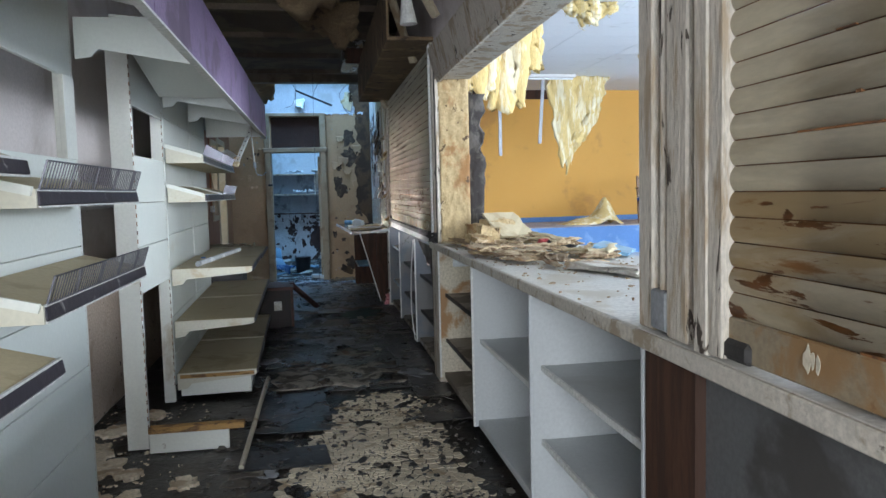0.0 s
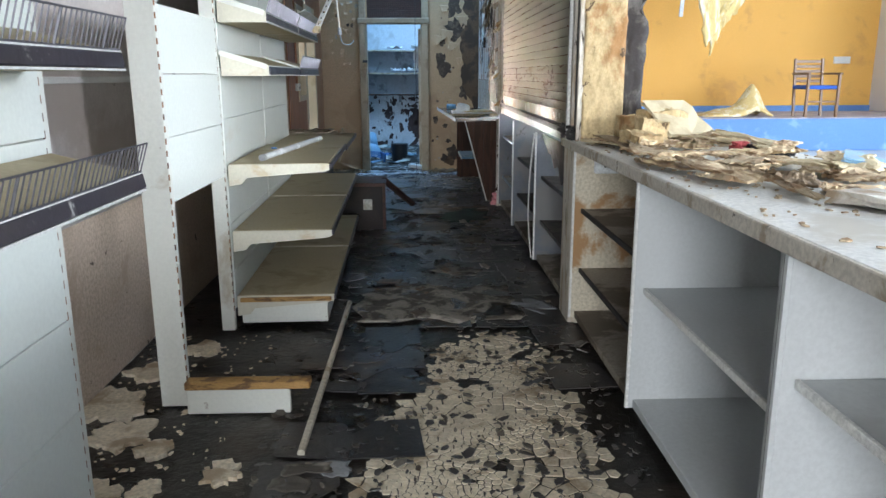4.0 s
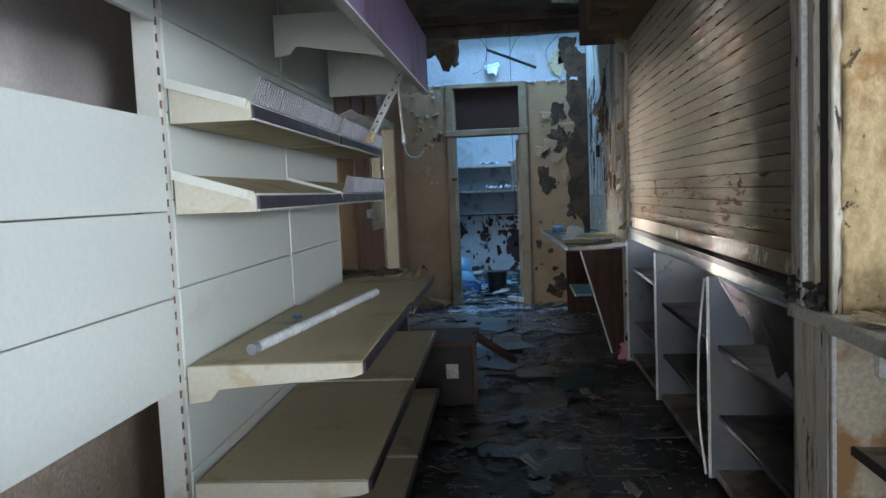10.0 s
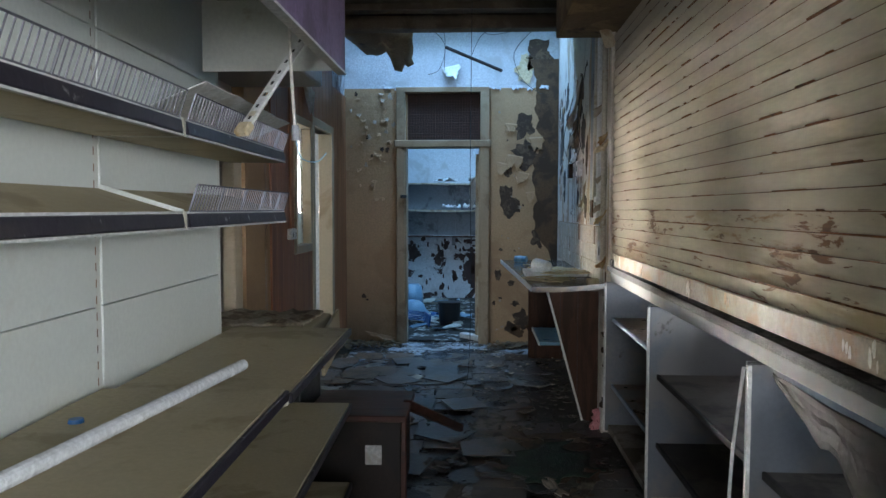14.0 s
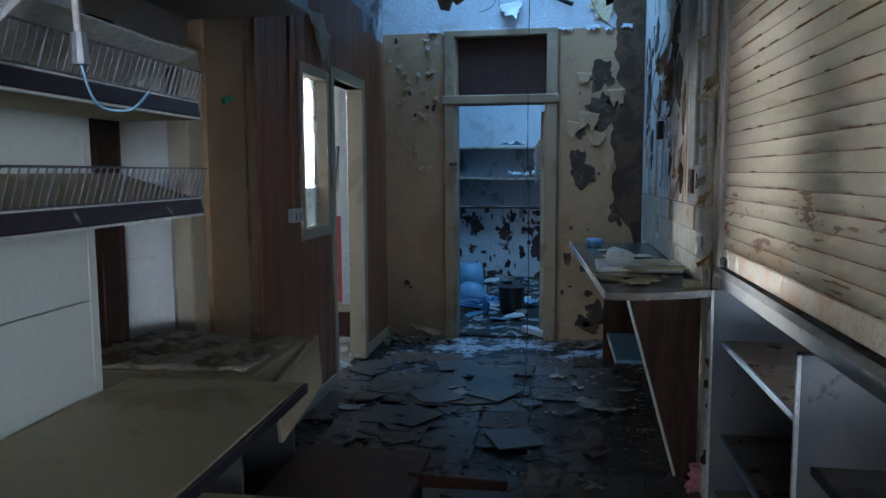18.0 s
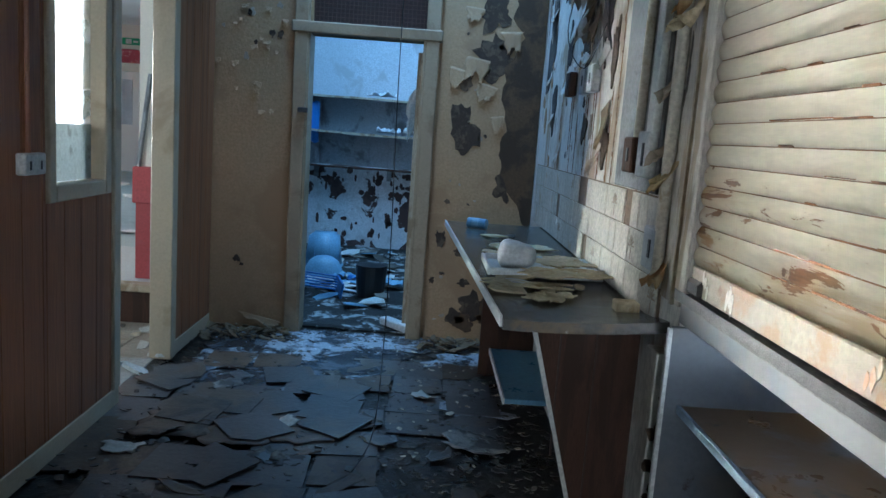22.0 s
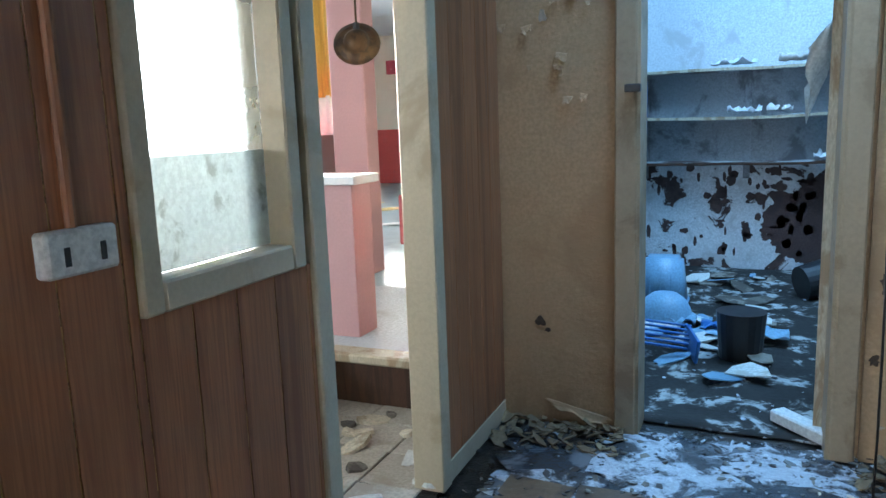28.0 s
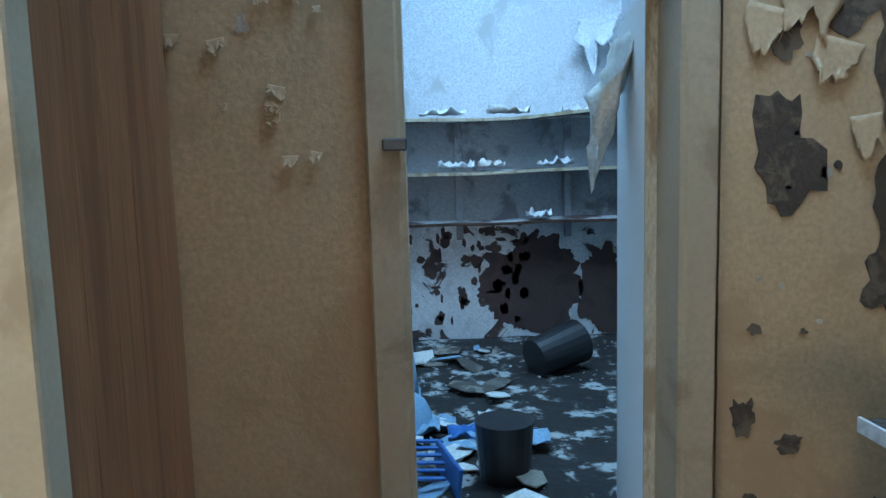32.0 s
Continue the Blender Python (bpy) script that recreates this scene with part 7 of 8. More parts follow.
part("rim", turned(((0.21, 0.0), (0.22, 0.01), (0.21, 0.022), (0.195, 0.022)), Matrix.Translation((-0.82, 15.2, 0.03))), "bluebin", bw, smooth=True)
for k in range(9):
    def fn(u, v, k=k):
        return (-1.05 + 0.1 * k + 0.26 * u, 14.75 + 0.13 * (k % 4) + 0.2 * v, 0.03 + 0.02 * (k % 3) + 0.05 * noise.noise(Vector((u * 4 + k, v * 4, k * 1.3))))
    lone("plastic_sheet", sheet(fn, 8, 7, 0.004), ("bluebin", "paper", "bluecrate")[k % 3 if k % 2 else 0], "crumpled pale blue plastic sheet on the store floor", "plastic sheet", "plastic in the store", smooth=True)
cr = thing("blue_crate", (-0.75, 14.5, 0), "bright blue slatted plastic crate", "crate")
for k in range(6):
    part("slat", obox((-0.75, 14.3 + 0.07 * k, 0.1 + 0.01 * k), (0.34, 0.03, 0.012), (0, 8, 14), 0.002), "bluecrate", cr)
part("side", obox((-0.93, 14.48, 0.06), (0.02, 0.42, 0.12), (0, 8, 14), 0.003), "bluecrate", cr)
part("side", obox((-0.57, 14.46, 0.08), (0.02, 0.42, 0.14), (0, 8, 14), 0.003), "bluecrate", cr)
lone("blue_jacket", sheet(lambda u, v: (-1.5 + 0.25 * u, 17.15 + 0.05 * math.sin(9 * u), 1.35 + 0.5 * v + 0.05 * noise.noise((u * 5, v * 5, 3))), 8, 8, 0.03), "bluecrate", "blue cloth hanging from the store shelf", "cloth", smooth=True)
for k in range(34):
    bm = bmesh.new()
    add_flake(bm, (r4.uniform(-1.1, 0.0), r4.uniform(13.9, 17.2), r4.uniform(0.005, 0.05)), r4.uniform(0.05, 0.2), 0.008, r4, (r4.uniform(-12, 12), r4.uniform(-12, 12), r4.uniform(0, 360)), 6, r4.uniform(0.4, 0.8))
    lone("paper_sheet", bm, r4.choice(("paper", "bluebin", "paper", "scrap")), "crumpled pale sheet on the store floor", "paper", "sheets on the store floor")
lone("white_bar", obox((0.03, 13.36, 0.04), (0.09, 0.36, 0.06), (0, 0, 42), 0.008), "whitetrim", "short white plastic bar lying at the doorway", "bar")
hanging_sheet("paint_sheet", (0.72, 17.38, 2.75), (1.1, 17.38, 2.8), 0.5, (-0.1, -0.15, 0), "bluewall", "peeling paint sheet hanging in the store", "paint sheet", thick=0.004, seed=3.9, rough=0.05)
hanging_sheet("paint_sheet", (0.12, 13.6, 2.05), (0.12, 14.0, 2.05), 0.55, (-0.12, 0.0, 0), "paper", "torn paper hanging from the open door", "paper", thick=0.003, seed=6.9, rough=0.03)

for k, (px, pz, w) in enumerate(((-0.35, 1.52, 0.3), (-0.05, 1.52, 0.22), (0.5, 1.52, 0.3), (-0.45, 1.96, 0.4), (0.1, 1.96, 0.35), (0.7, 1.96, 0.25), (0.35, 1.09, 0.2))):
    def fn(u, v, px=px, pz=pz, w=w, k=k):
        return (px + w * (u - 0.5), 17.12 + 0.2 * v, pz + 0.02 + 0.1 * max(0.0, noise.noise(Vector((u * 5 + k, v * 4, k * 2.1)))) + 0.02 * noise.noise(Vector((u * 15, v * 12, k))))
    lone("crumpled_plastic", sheet(fn, 12, 7, 0.004), ("milk", "paper", "bluewall")[k % 3], "crumpled pale plastic on the store shelf", "plastic sheet", "litter on the store shelves", smooth=True)

# ---- bar room details ----
for k, (y0, y1) in enumerate(((14.0, 14.5), (15.4, 15.9), (16.5, 16.95), (18.1, 18.6), (19.2, 19.6))):
    cu = thing("curtain", (-8.85, (y0 + y1) / 2, 1.1), "golden yellow curtain at the bar window", "curtain", "bar curtains")
    part("cloth", sheet(lambda u, v, y0=y0, y1=y1: (-8.85 + 0.05 * math.sin(u * 22), y0 + (y1 - y0) * u, 1.6 + 1.6 * v), 24, 3, 0.01), "curtain", cu, smooth=True)
cu = thing("curtain", (-4.2, 16.4, 1.5), "golden yellow curtain beside the salmon column", "curtain", "bar curtains")
part("cloth", sheet(lambda u, v: (-4.75 + 0.75 * u, 16.6 + 0.05 * math.sin(u * 24), 1.85 + 1.55 * v), 24, 3, 0.01), "curtain", cu, smooth=True)
# white sheet added below the curtain in place of a bright window
part("net", sheet(lambda u, v: (-4.75 + 0.62 * u, 16.62 + 0.02 * math.sin(u * 40), 1.45 + 0.42 * v), 24, 2, 0.004), "hallwhite", cu, "white sheet standing in for the bright window", smooth=True)
part("lace", sheet(lambda u, v: (-4.05 + 0.14 * u + 0.05 * noise.noise((v * 7, u, 1)), 16.6, 1.3 + 0.6 * v), 4, 10, 0.005), "paper", cu)
setting("wall_bar_low", box(-6.0, -4.3, 15.9, 16.02, 0.3, 1.5), "redwall")
sg = thing("exit_sign", (-6.3, 23.97, 2.98), "green exit sign over the door", "sign")
part("plate", box(-6.5, -6.1, 23.98, 24.0, 2.98, 3.12, 0.003), "green", sg)
part("figure", box(-6.42, -6.3, 23.974, 23.981, 3.0, 3.1), "paper", sg)
part("arrow", box(-6.26, -6.16, 23.974, 23.981, 3.03, 3.07), "paper", sg)
lf = thing("ceiling_light", (-5.0, 19.0, 3.3), "fluorescent light fitting in the bar", "lamp")
part("body", box(-5.9, -4.3, 18.93, 19.07, 3.34, 3.4, 0.008), "hallwhite", lf)
part("tube", rod((-5.85, 19.0, 3.32), (-4.35, 19.0, 3.32), 0.02, seg=10), "tube", lf)
for k in range(26):
    bm = bmesh.new()
    add_flake(bm, (r4.uniform(-6.0, -2.5), r4.uniform(14.6, 21), 0.302), r4.uniform(0.06, 0.35), 0.012, r4, (0, r4.uniform(-4, 4), r4.uniform(0, 360)), 8, 0.6)
    lone("floor_scrap", bm, r4.choice(("insulation", "paper", "hallwhite")), "pale scrap lying on the bar floor", "scrap", "scraps in the bar")
for k in range(20):
    bm = bmesh.new()
    add_flake(bm, (r4.uniform(-2.3, -1.45), r4.uniform(12.0, 13.0), 0.002), r4.uniform(0.03, 0.12), 0.02, r4, (r4.uniform(-15, 15), r4.uniform(-15, 15), r4.uniform(0, 360)), 7, 0.6)
    lone("lobby_rubble", bm, r4.choice(("scrap", "chip", "paper")), "plaster rubble at the step", "rubble", "rubble at the step")

LOBBY_TILE = bpy.data.meshes.new("lobby_tile")
bm = box(-0.146, 0.146, -0.146, 0.146, -0.012, 0.0, 0.003)
bm.to_mesh(LOBBY_TILE)
bm.free()
LOBBY_TILE.materials.append(M["lobbytile"])
for i in range(3):
    for j in range(7):
        ob = new("lobby_tile", LOBBY_TILE)
        ob.parent = lobby
        ob.location = (-2.22 + 0.3 * i, 11.2 + 0.3 * j, 0.003 + r4.uniform(0, 0.006))
        ob.rotation_euler = (r4.uniform(-0.012, 0.012), r4.uniform(-0.012, 0.012), r4.uniform(-0.03, 0.03))

# ---- floor pieces ----
r5 = random.Random(3)


def cells(points, reach):
    """Voronoi cells of scattered points, by cutting a square with each neighbour's middle line."""
    arr = np.array(points)
    for k, p in enumerate(points):
        d = np.hypot(arr[:, 0] - p[0], arr[:, 1] - p[1])
        poly = [(p[0] - reach, p[1] - reach), (p[0] + reach, p[1] - reach), (p[0] + reach, p[1] + reach), (p[0] - reach, p[1] + reach)]
        for q in np.argsort(d)[1:13]:
            nx, ny = arr[q][0] - p[0], arr[q][1] - p[1]
            c = (nx * (arr[q][0] + p[0]) + ny * (arr[q][1] + p[1])) / 2
            out = []
            for a, b in zip(poly, poly[1:] + poly[:1]):
                sa, sb = nx * a[0] + ny * a[1] - c, nx * b[0] + ny * b[1] - c
                if sa <= 0:
                    out.append(a)
                if sa * sb < 0:
                    t = sa / (sa - sb)
                    out.append((a[0] + (b[0] - a[0]) * t, a[1] + (b[1] - a[1]) * t))
            poly = out
            if len(poly) < 3:
                break
        if len(poly) >= 3:
            yield p, poly


def chip_bm(bm, poly, shrink, z, th, tilt, rr):
    n0 = len(poly)
    cx, cy = sum(p[0] for p in poly) / n0, sum(p[1] for p in poly) / n0
    pts = [(cx + (x - cx) * shrink, cy + (y - cy) * shrink) for x, y in poly]
    pts = [p for k, p in enumerate(pts) if math.dist(p, pts[k - 1]) > 0.004]
    n = len(pts)
    if n < 3:
        return
    tx, ty = rr.uniform(-tilt, tilt), rr.uniform(-tilt, tilt)
    zz = [z + (x - cx) * tx + (y - cy) * ty for x, y in pts]
    top = [bm.verts.new((x, y, h + th)) for (x, y), h in zip(pts, zz)]
    bot = [bm.verts.new((x, y, min(h, z) - 0.02)) for (x, y), h in zip(pts, zz)]
    bm.faces.new(top)
    for k in range(n):
        bm.faces.new((bot[k], bot[(k + 1) % n], top[(k + 1) % n], top[k]))


def scatter(x0, x1, y0, y1, gap_at, tries, rr):
    """Random points no nearer to one another than gap_at allows."""
    got, grid = [], {}
    for _ in range(tries):
        p = (rr.uniform(x0, x1), rr.uniform(y0, y1))
        g = gap_at(p)
        i, j = int(p[0] / 0.1 + 100), int(p[1] / 0.1)
        if all(math.dist(p, q) > g for a in (-1, 0, 1) for b in (-1, 0, 1) for q in grid.get((i + a, j + b), ())):
            got.append(p)
            grid.setdefault((i, j), []).append(p)
    return got


def in_patch(x, y):
    """How far inside the cream patch of broken vinyl a place lies; below zero is outside."""
    wob = 0.12 * noise.noise(Vector((x * 2.3, y * 2.3, 4.0))) + 0.09 * noise.noise(Vector((x * 7, y * 7, 1.0)))
    left = -0.2 + 0.42 * max(0.0, (y - 4.4) / 1.3)
    right = 0.8 - 0.2 * max(0.0, y - 5.1) / 0.6
    d = min(x - left, right - x, (5.72 - y) * 0.9, (y - 3.75) * 0.9)
    hole = noise.noise(Vector((x * 4.5, y * 4.5, 11.0)))
    return d + wob - (0.25 * (hole - 0.22) * 4 if hole > 0.22 else 0.0)


spots = scatter(-0.45, 0.9, 3.5, 6.0, lambda p: 0.02 + 0.05 * max(0.0, 0.35 + noise.noise(Vector((p[0] * 2.6, p[1] * 2.6, 7.0)))), 24000, r5)
rest, count = bmesh.new(), 0
for (cx, cy), poly in cells(spots, 0.08):
    if in_patch(cx, cy) < 0.03 + r5.uniform(-0.04, 0.05):
        continue
    size = max(math.dist((cx, cy), p) for p in poly)
    z = floor_height(cx, cy) - 0.012
    if size > 0.034 and count < 300:
        bm = bmesh.new()
        chip_bm(bm, poly, r5.uniform(0.87, 0.95), z + 0.001, r5.uniform(0.0014, 0.003), 0.015, r5)
        if len(bm.verts):
            part("vinyl_chip", bm, "chip", floor)
            count += 1
        else:
            bm.free()
    else:
        chip_bm(rest, poly, r5.uniform(0.78, 0.93), z + 0.001, r5.uniform(0.001, 0.0024), 0.03, r5)
tagged(part("vinyl_chips", rest, "chip", floor), kind="stuff")

# dark square tiles, paler beyond y 8.7, flat where they still lie and tilted where they have come loose


def tile_bm(cx, cy, w, h, turn, tilt, lift, rr):
    pts = [(-w / 2, -h / 2), (w / 2, -h / 2), (w / 2, h / 2), (-w / 2, h / 2)]
    if rr.random() < 0.4:
        k = rr.randrange(4)
        p, q, s = pts[k], pts[k - 1], pts[(k + 1) % 4]
        a, b = rr.uniform(0.15, 0.6), rr.uniform(0.15, 0.6)
        pts[k:k + 1] = [(p[0] + (q[0] - p[0]) * a, p[1] + (q[1] - p[1]) * a), (p[0] + (s[0] - p[0]) * b, p[1] + (s[1] - p[1]) * b)]
    pts = [(x + rr.uniform(-0.012, 0.012), y + rr.uniform(-0.012, 0.012)) for x, y in pts]
    m_ = Matrix.LocRotScale((cx, cy, lift), Euler((radians(rr.uniform(-tilt, tilt)), radians(rr.uniform(-tilt, tilt)), radians(turn))), None)
    bm = bmesh.new()
    top = [bm.verts.new(m_ @ Vector((x, y, 0.004))) for x, y in pts]
    bot = [bm.verts.new(m_ @ Vector((x, y, -0.001))) for x, y in pts]
    bm.faces.new(top)
    bm.faces.new(bot[::-1])
    for k in range(len(pts)):
        bm.faces.new((bot[k], bot[(k + 1) % len(pts)], top[(k + 1) % len(pts)], top[k]))
    return bm


for i in range(8):
    for j in range(33):
        x, y = -1.32 + i * 0.305, 2.6 + j * 0.305
        if noise.noise(Vector((x * 1.7, y * 1.7, 9.0))) < -0.1 or (x > 0.62 and y > 10) or (x < -0.6 and y < 9.2) or x > 0.86 or in_patch(x, y) > -0.05:
            continue
        if y > 12.4:
            continue
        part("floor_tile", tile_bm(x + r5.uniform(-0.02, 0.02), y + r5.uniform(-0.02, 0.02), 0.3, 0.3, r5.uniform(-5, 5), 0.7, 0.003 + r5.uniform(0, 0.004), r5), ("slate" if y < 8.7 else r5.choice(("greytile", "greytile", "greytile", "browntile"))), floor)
for k in range(26):
    x, y = ((r5.uniform(-1.25, -0.2), r5.uniform(11.1, 12.3)) if k < 15 else (r5.uniform(-0.9, 0.5), r5.uniform(8.9, 11.0)))
    part("loose_tile", tile_bm(x, y, 0.3, 0.3, r5.uniform(-40, 40), 3.0, 0.014 + r5.uniform(0, 0.012), r5), "greytile", floor)
for k in range(46):
    y = r5.uniform(3.0, 10.2)
    x = r5.uniform(-0.42, 0.85)
    if in_patch(x, y) > -0.1:
        continue
    bm = bmesh.new()
    add_flake(bm, (x, y, 0.005 + r5.uniform(0, 0.008)), r5.uniform(0.06, 0.2), 0.003, r5, (r5.uniform(-2, 2), r5.uniform(-2, 2), r5.uniform(0, 360)), 9, r5.uniform(0.45, 0.85))
    part("vinyl_scrap", bm, r5.choice(("slate", "slate", "floor", "scrap")), floor)
for k in range(26):
    px, py = r5.uniform(-0.5, 0.75), r5.choice((r5.uniform(9.0, 10.3), r5.uniform(6.6, 10.0), r5.uniform(3.0, 4.2)))
    w, h, rz, sd = r5.uniform(0.06, 0.2), r5.uniform(0.04, 0.1), r5.uniform(0, 6.28), r5.uniform(0, 50)

    def fn(u, v, px=px, py=py, w=w, h=h, rz=rz, sd=sd):
        a = (u - 0.5) * w * (1 + 0.6 * noise.noise(Vector((v * 4, sd, 1))))
        b = (v - 0.5) * h * (1 + 0.6 * noise.noise(Vector((u * 5, sd, 3))))
        return (px + a * math.cos(rz) - b * math.sin(rz), py + a * math.sin(rz) + b * math.cos(rz), 0.012 + 0.03 * max(0.0, u - 0.55) + 0.01 * noise.noise(Vector((u * 3, v * 3, sd))))
    part("paint_scrap", sheet(fn, 7, 6, 0.003), r5.choice(("scrap", "lobbytile", "scrap", "slate")), floor, "curled dirty paint scrap", smooth=True)
# pale patches: paint flakes, with the wet floor's sky sheen put into the colour
for px, py, r in ((-0.55, 12.75, 0.5), (-0.95, 12.45, 0.3), (-0.1, 12.95, 0.35), (-0.3, 12.4, 0.22), (0.5, 12.6, 0.3), (0.55, 11.7, 0.22)):
    bm = bmesh.new()
    add_flake(bm, (px, py, 0.004), r, 0.004, r5, (0, 0, r5.uniform(0, 360)), 26, 0.6, 0.4)
    part("paint_film", bm, "bluefilm", floor)
# sagging damp sheet on the dark stretch of floor
lone("wet_carpet", sheet(lambda u, v: (-0.35 + 1.0 * u + 0.08 * noise.noise((v * 4, 1, 0)), 5.9 + 0.75 * v + 0.15 * noise.noise((u * 4, 2, 0)), 0.012 + 0.02 * noise.noise((u * 5, v * 4, 6))), 16, 12, 0.006), "scrap", "damp grey-brown sheet lying on the floor", "floor sheet", smooth=True)

# broken vinyl, board and cloth trodden into the wet stretch of floor


def torn_piece(px, py, w, h, rz, sd, lift, curl=0.0, nu=8, nv=7):
    """A torn flat piece with an uneven outline, one end lifted by curl."""
    c_, s_ = math.cos(rz), math.sin(rz)

    def fn(u, v):
        a = (u - 0.5) * w * (1 + 0.5 * noise.noise(Vector((v * 3, sd, 1))) + 0.25 * noise.noise(Vector((v * 9, sd, 4))))
        b = (v - 0.5) * h * (1 + 0.5 * noise.noise(Vector((u * 3, sd, 3))) + 0.25 * noise.noise(Vector((u * 9, sd, 6))))
        x, y = px + a * c_ - b * s_, py + a * s_ + b * c_
        return (x, y, lift + max(0.0, floor_height(x, y)) + curl * max(0.0, u - 0.5) ** 1.5 + 0.006 * noise.noise(Vector((u * 3, v * 3, sd))))
    return sheet(fn, nu, nv, 0.004)


def clear_floor(x, y):
    return in_patch(x, y) < -0.08 and not (x < -0.2 and 8.5 < y < 9.2) and not (x > 0.6 and y > 10.0)


for k in range(150):
    py = r5.choice((r5.uniform(5.9, 8.6), r5.uniform(8.0, 10.6), r5.uniform(9.0, 12.2), r5.uniform(2.6, 4.2)))
    px = r5.uniform(-0.45, 0.85) if py < 9.3 else r5.uniform(-1.3, 0.85)
    if not clear_floor(px, py):
        continue
    big = r5.random() < 0.3
    part("torn_piece", torn_piece(px, py, r5.uniform(0.1, 0.34 if big else 0.18), r5.uniform(0.06, 0.26 if big else 0.12), r5.uniform(0, 6.28), r5.uniform(0, 90), 0.008 + r5.uniform(0, 0.008), r5.choice((0.0, 0.0, 0.03, 0.08))),
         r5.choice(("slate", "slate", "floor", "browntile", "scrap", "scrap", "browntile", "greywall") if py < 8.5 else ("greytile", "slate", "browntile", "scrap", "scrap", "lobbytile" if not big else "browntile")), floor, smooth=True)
for px, py, w, h, rz in ((-1.0, 11.25, 0.34, 0.3, 0.1), (-0.66, 11.2, 0.32, 0.3, 0.0), (-0.35, 11.25, 0.3, 0.28, 0.15), (0.62, 9.75, 0.3, 0.14, 0.05), (0.66, 9.5, 0.26, 0.16, 0.3), (0.24, 9.75, 0.38, 0.24, 0.2)):
    part("torn_piece", torn_piece(px, py, w, h, rz, px * 9, 0.016), "browntile", floor, smooth=True)
for px, py, w, h, rz in ((-0.55, 12.55, 1.35, 0.9, 0.0), (-0.3, 12.9, 0.9, 0.5, 0.1), (-0.75, 11.95, 0.9, 0.5, 0.2)):
    part("wet_film", torn_piece(px, py, w, h, rz, px * 7, 0.004, 0.0, 18, 14), "wetfloor", floor, smooth=True)
lone("green_cloth", torn_piece(0.48, 9.2, 0.5, 0.5, 0.4, 4.4, 0.022, 0.05, 16, 14), "greencloth", "soaked dark green cloth trodden into the floor", "cloth", smooth=True)
fine_bits = bmesh.new()
for k in range(2600):
    py = 2.4 + 10.6 * r5.random()
    px = r5.uniform(-0.45, 0.9) if py < 9.2 else r5.uniform(-1.36, 0.93)
    if noise.noise(Vector((px * 3.0, py * 3.0, 14.0))) < r5.uniform(-0.15, 0.5):
        continue
    add_flake(fine_bits, (px, py, 0.002 + r5.uniform(0, 0.014)), r5.uniform(0.004, 0.022), 0.003, r5, (r5.uniform(-25, 25), r5.uniform(-25, 25), r5.uniform(0, 360)), 6, r5.uniform(0.3, 0.9), 0.5)
lone("paint_crumbs", fine_bits, "scrap", "dirty pale paint crumbs in drifts over the floor", "litter", kind="stuff")

small, light_bits, dark_bits = bmesh.new(), bmesh.new(), bmesh.new()
for k in range(2600):
    y = r5.uniform(1.6, 13.1)
    x = r5.uniform(-1.45, 0.95) if y > 8.6 else r5.uniform(-0.6, 0.92)
    which = light_bits if r5.random() < (0.2 + (0.35 if y > 12.2 or (y > 10.2 and x > 0.1) else 0)) else dark_bits
    r = r5.uniform(0.006, 0.03) * (1.6 if r5.random() < 0.15 else 1)
    add_flake(which, (x, y, r5.uniform(-0.002, 0.012)), r, 0.004, r5, (r5.uniform(-16, 16), r5.uniform(-16, 16), r5.uniform(0, 360)), 5, r5.uniform(0.4, 1.0))
for k in range(350):
    add_flake(light_bits, (r5.uniform(0.15, 0.95), r5.uniform(10.6, 13.1), r5.uniform(0, 0.01)), r5.uniform(0.006, 0.03), 0.003, r5, (r5.uniform(-9, 9), r5.uniform(-9, 9), r5.uniform(0, 360)), 9, r5.uniform(0.6, 1.0), 0.65)
for k in range(500):
    px, py = r5.uniform(-1.3, 1.1), r5.uniform(13.0, 17.3)
    if noise.noise(Vector((px * 2.2, py * 2.2, 3.0))) < r5.uniform(-0.3, 0.5):
        continue
    add_flake(small, (px, py, r5.uniform(0, 0.008)), r5.uniform(0.004, 0.022), 0.005, r5, (r5.uniform(-12, 12), r5.uniform(-12, 12), r5.uniform(0, 360)), 6, r5.uniform(0.3, 0.9))
for k in range(2200):
    px, py = r5.uniform(-1.25, 0.25), r5.uniform(12.0, 13.2)
    if noise.noise(Vector((px * 2.5, py * 2.5, 8.0))) + 0.5 * (py - 12.6) < r5.uniform(-0.3, 0.4):
        continue
    add_flake(small, (px, py, r5.uniform(-0.004, 0.004)), r5.uniform(0.004, 0.02), 0.004, r5, (r5.uniform(-10, 10), r5.uniform(-10, 10), r5.uniform(0, 360)), 6, r5.uniform(0.3, 0.9))
cream_bits, foot = bmesh.new(), bmesh.new()
for k in range(420):
    px, py = r5.uniform(0.05, 0.95), r5.uniform(10.9, 13.1)
    if noise.noise(Vector((px * 4, py * 4, 5.0))) < r5.uniform(-0.25, 0.35):
        continue
    add_flake(cream_bits if r5.random() < 0.55 else dark_bits, (px, py, r5.uniform(0, 0.012)), r5.uniform(0.005, 0.028), 0.003, r5, (r5.uniform(-12, 12), r5.uniform(-12, 12), r5.uniform(0, 360)), 9, r5.uniform(0.6, 1.0), 0.65)
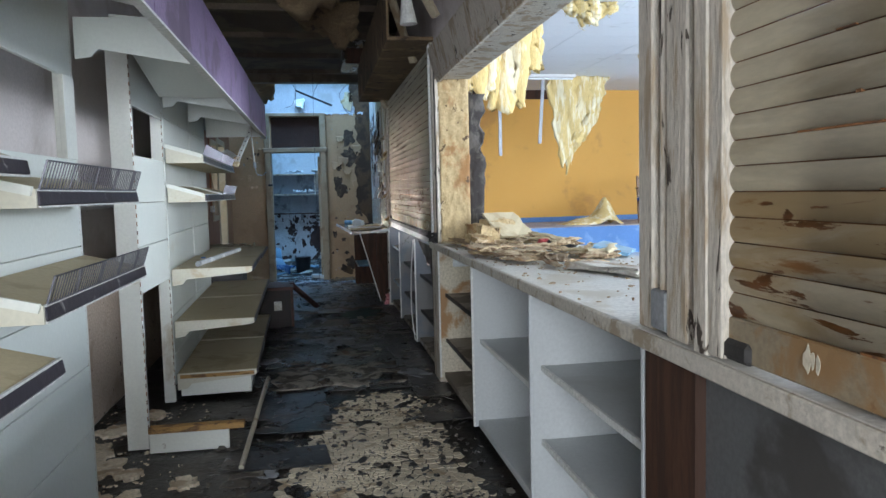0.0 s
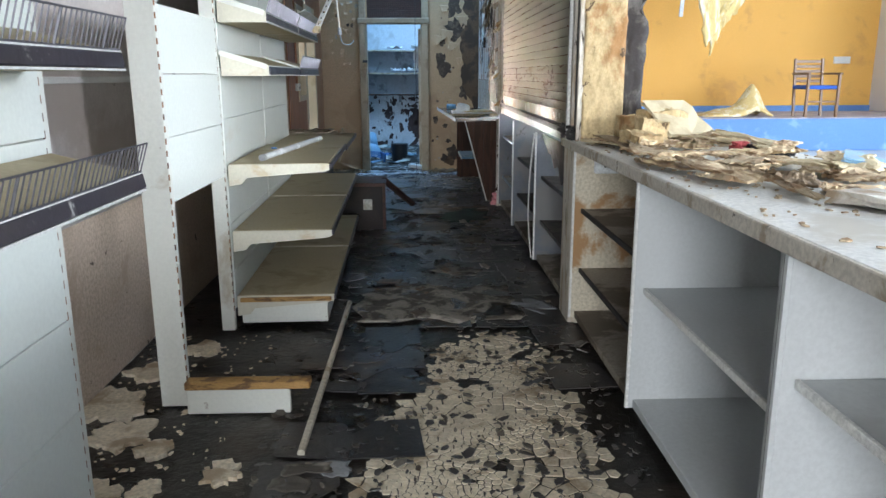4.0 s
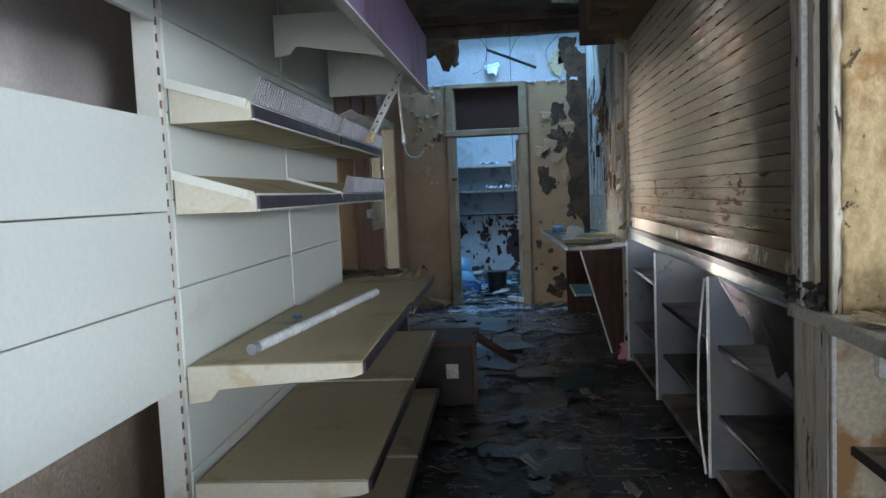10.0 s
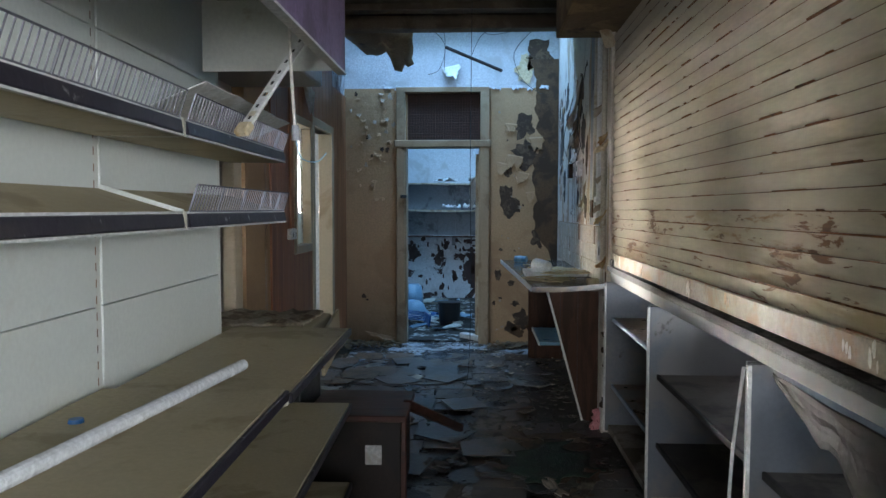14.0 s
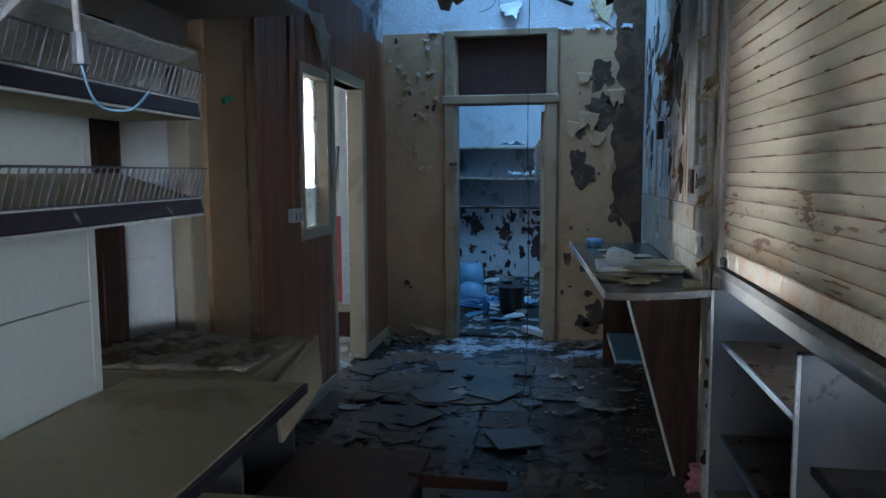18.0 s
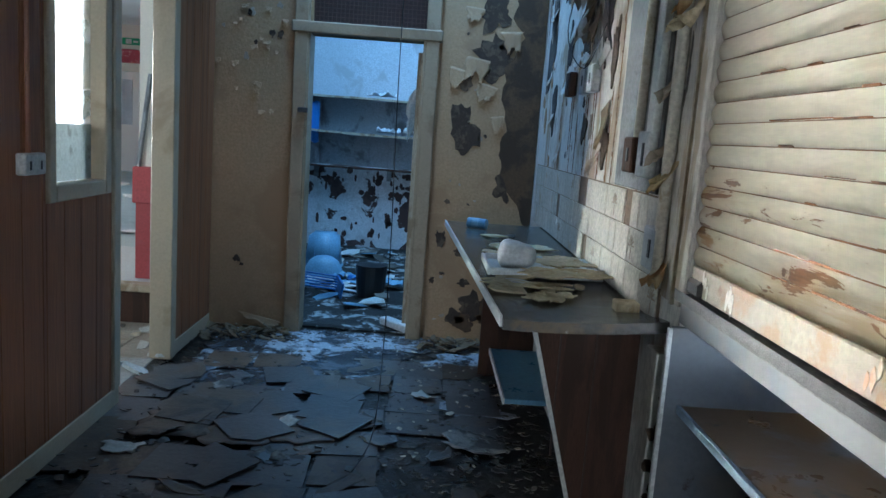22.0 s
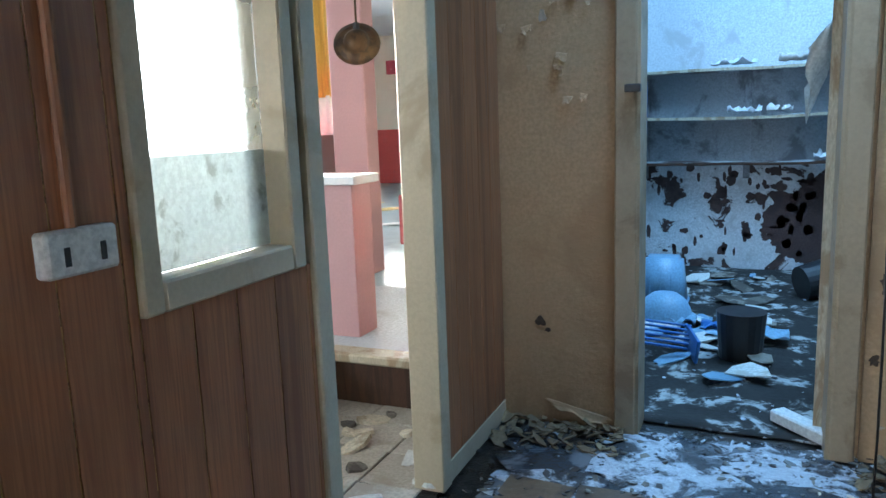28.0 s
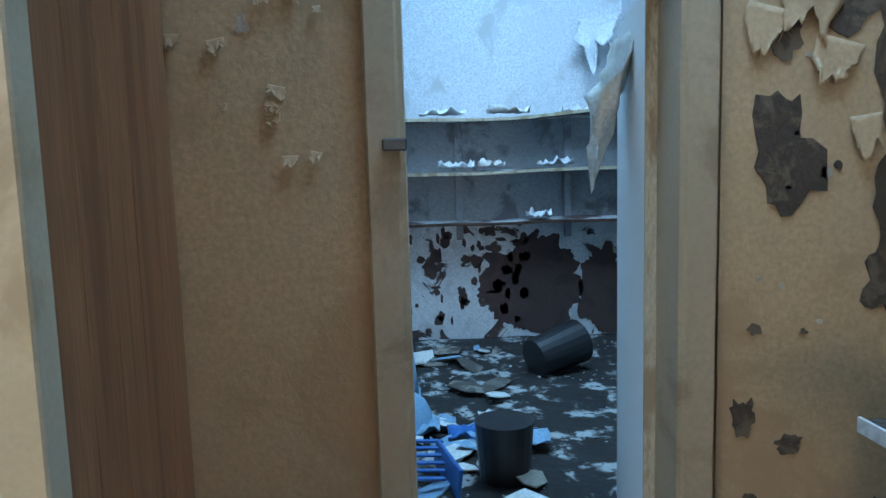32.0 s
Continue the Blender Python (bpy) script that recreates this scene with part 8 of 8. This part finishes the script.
for k in range(240):
    px = r5.choice((r5.uniform(-1.36, -0.78), r5.uniform(0.22, 0.95)))
    add_flake(foot, (px, 13.11 - 0.28 * r5.random() ** 1.7, r5.uniform(0, 0.03)), r5.uniform(0.012, 0.06), 0.006, r5, (r5.uniform(-30, 30), r5.uniform(-30, 30), r5.uniform(0, 360)), 7, r5.uniform(0.3, 0.9), 0.6)
lone("wall_foot_rubble", foot, "browncollapse", "dark brown rotten rubble along the wall foot", "rubble", kind="stuff")
for px, py, r in ((-1.36, 4.15, 0.2), (-1.2, 4.5, 0.16), (-1.38, 4.8, 0.22), (-1.12, 4.05, 0.14), (-1.3, 5.2, 0.16), (-1.42, 3.95, 0.15), (-1.15, 5.5, 0.12), (-1.02, 4.4, 0.08), (-0.95, 4.1, 0.07), (-0.7, 4.2, 0.09)):
    sd, n = r5.uniform(0, 60), 34
    pts = []
    for q in range(n):
        a = q * math.tau / n
        rad = r * (0.8 + 0.5 * noise.noise(Vector((1.3 * math.cos(a), 1.3 * math.sin(a), sd))) + 0.35 * noise.noise(Vector((4 * math.cos(a), 4 * math.sin(a), sd))))
        pts.append((max(-1.465, px + rad * math.cos(a)), py + rad * math.sin(a)))
    bm = bmesh.new()
    chip_bm(bm, pts, 1.0, 0.002, 0.003, 0.0, r5)
    part("vinyl_remnant", bm, "chip", floor, "torn cream vinyl remnant")
for k in range(160):
    add_flake(cream_bits, (r5.uniform(-1.44, -0.75), r5.uniform(3.9, 5.7), r5.uniform(0, 0.004)), r5.uniform(0.004, 0.018), 0.003, r5, (r5.uniform(-8, 8), r5.uniform(-8, 8), r5.uniform(0, 360)), 7, r5.uniform(0.6, 1.0), 0.6)
for nm, bmx, mt, lb in (("store_litter", small, "bluefilm", "pale flakes strewn on the floor"), ("paint_litter", light_bits, "scrap", "cream paint flakes strewn over the floor"), ("cream_litter", cream_bits, "chip", "cream vinyl scraps behind the shelving frame"), ("dark_litter", dark_bits, "slate", "dark vinyl crumbs strewn over the floor")):
    lone(nm, bmx, mt, lb, "litter", kind="stuff")
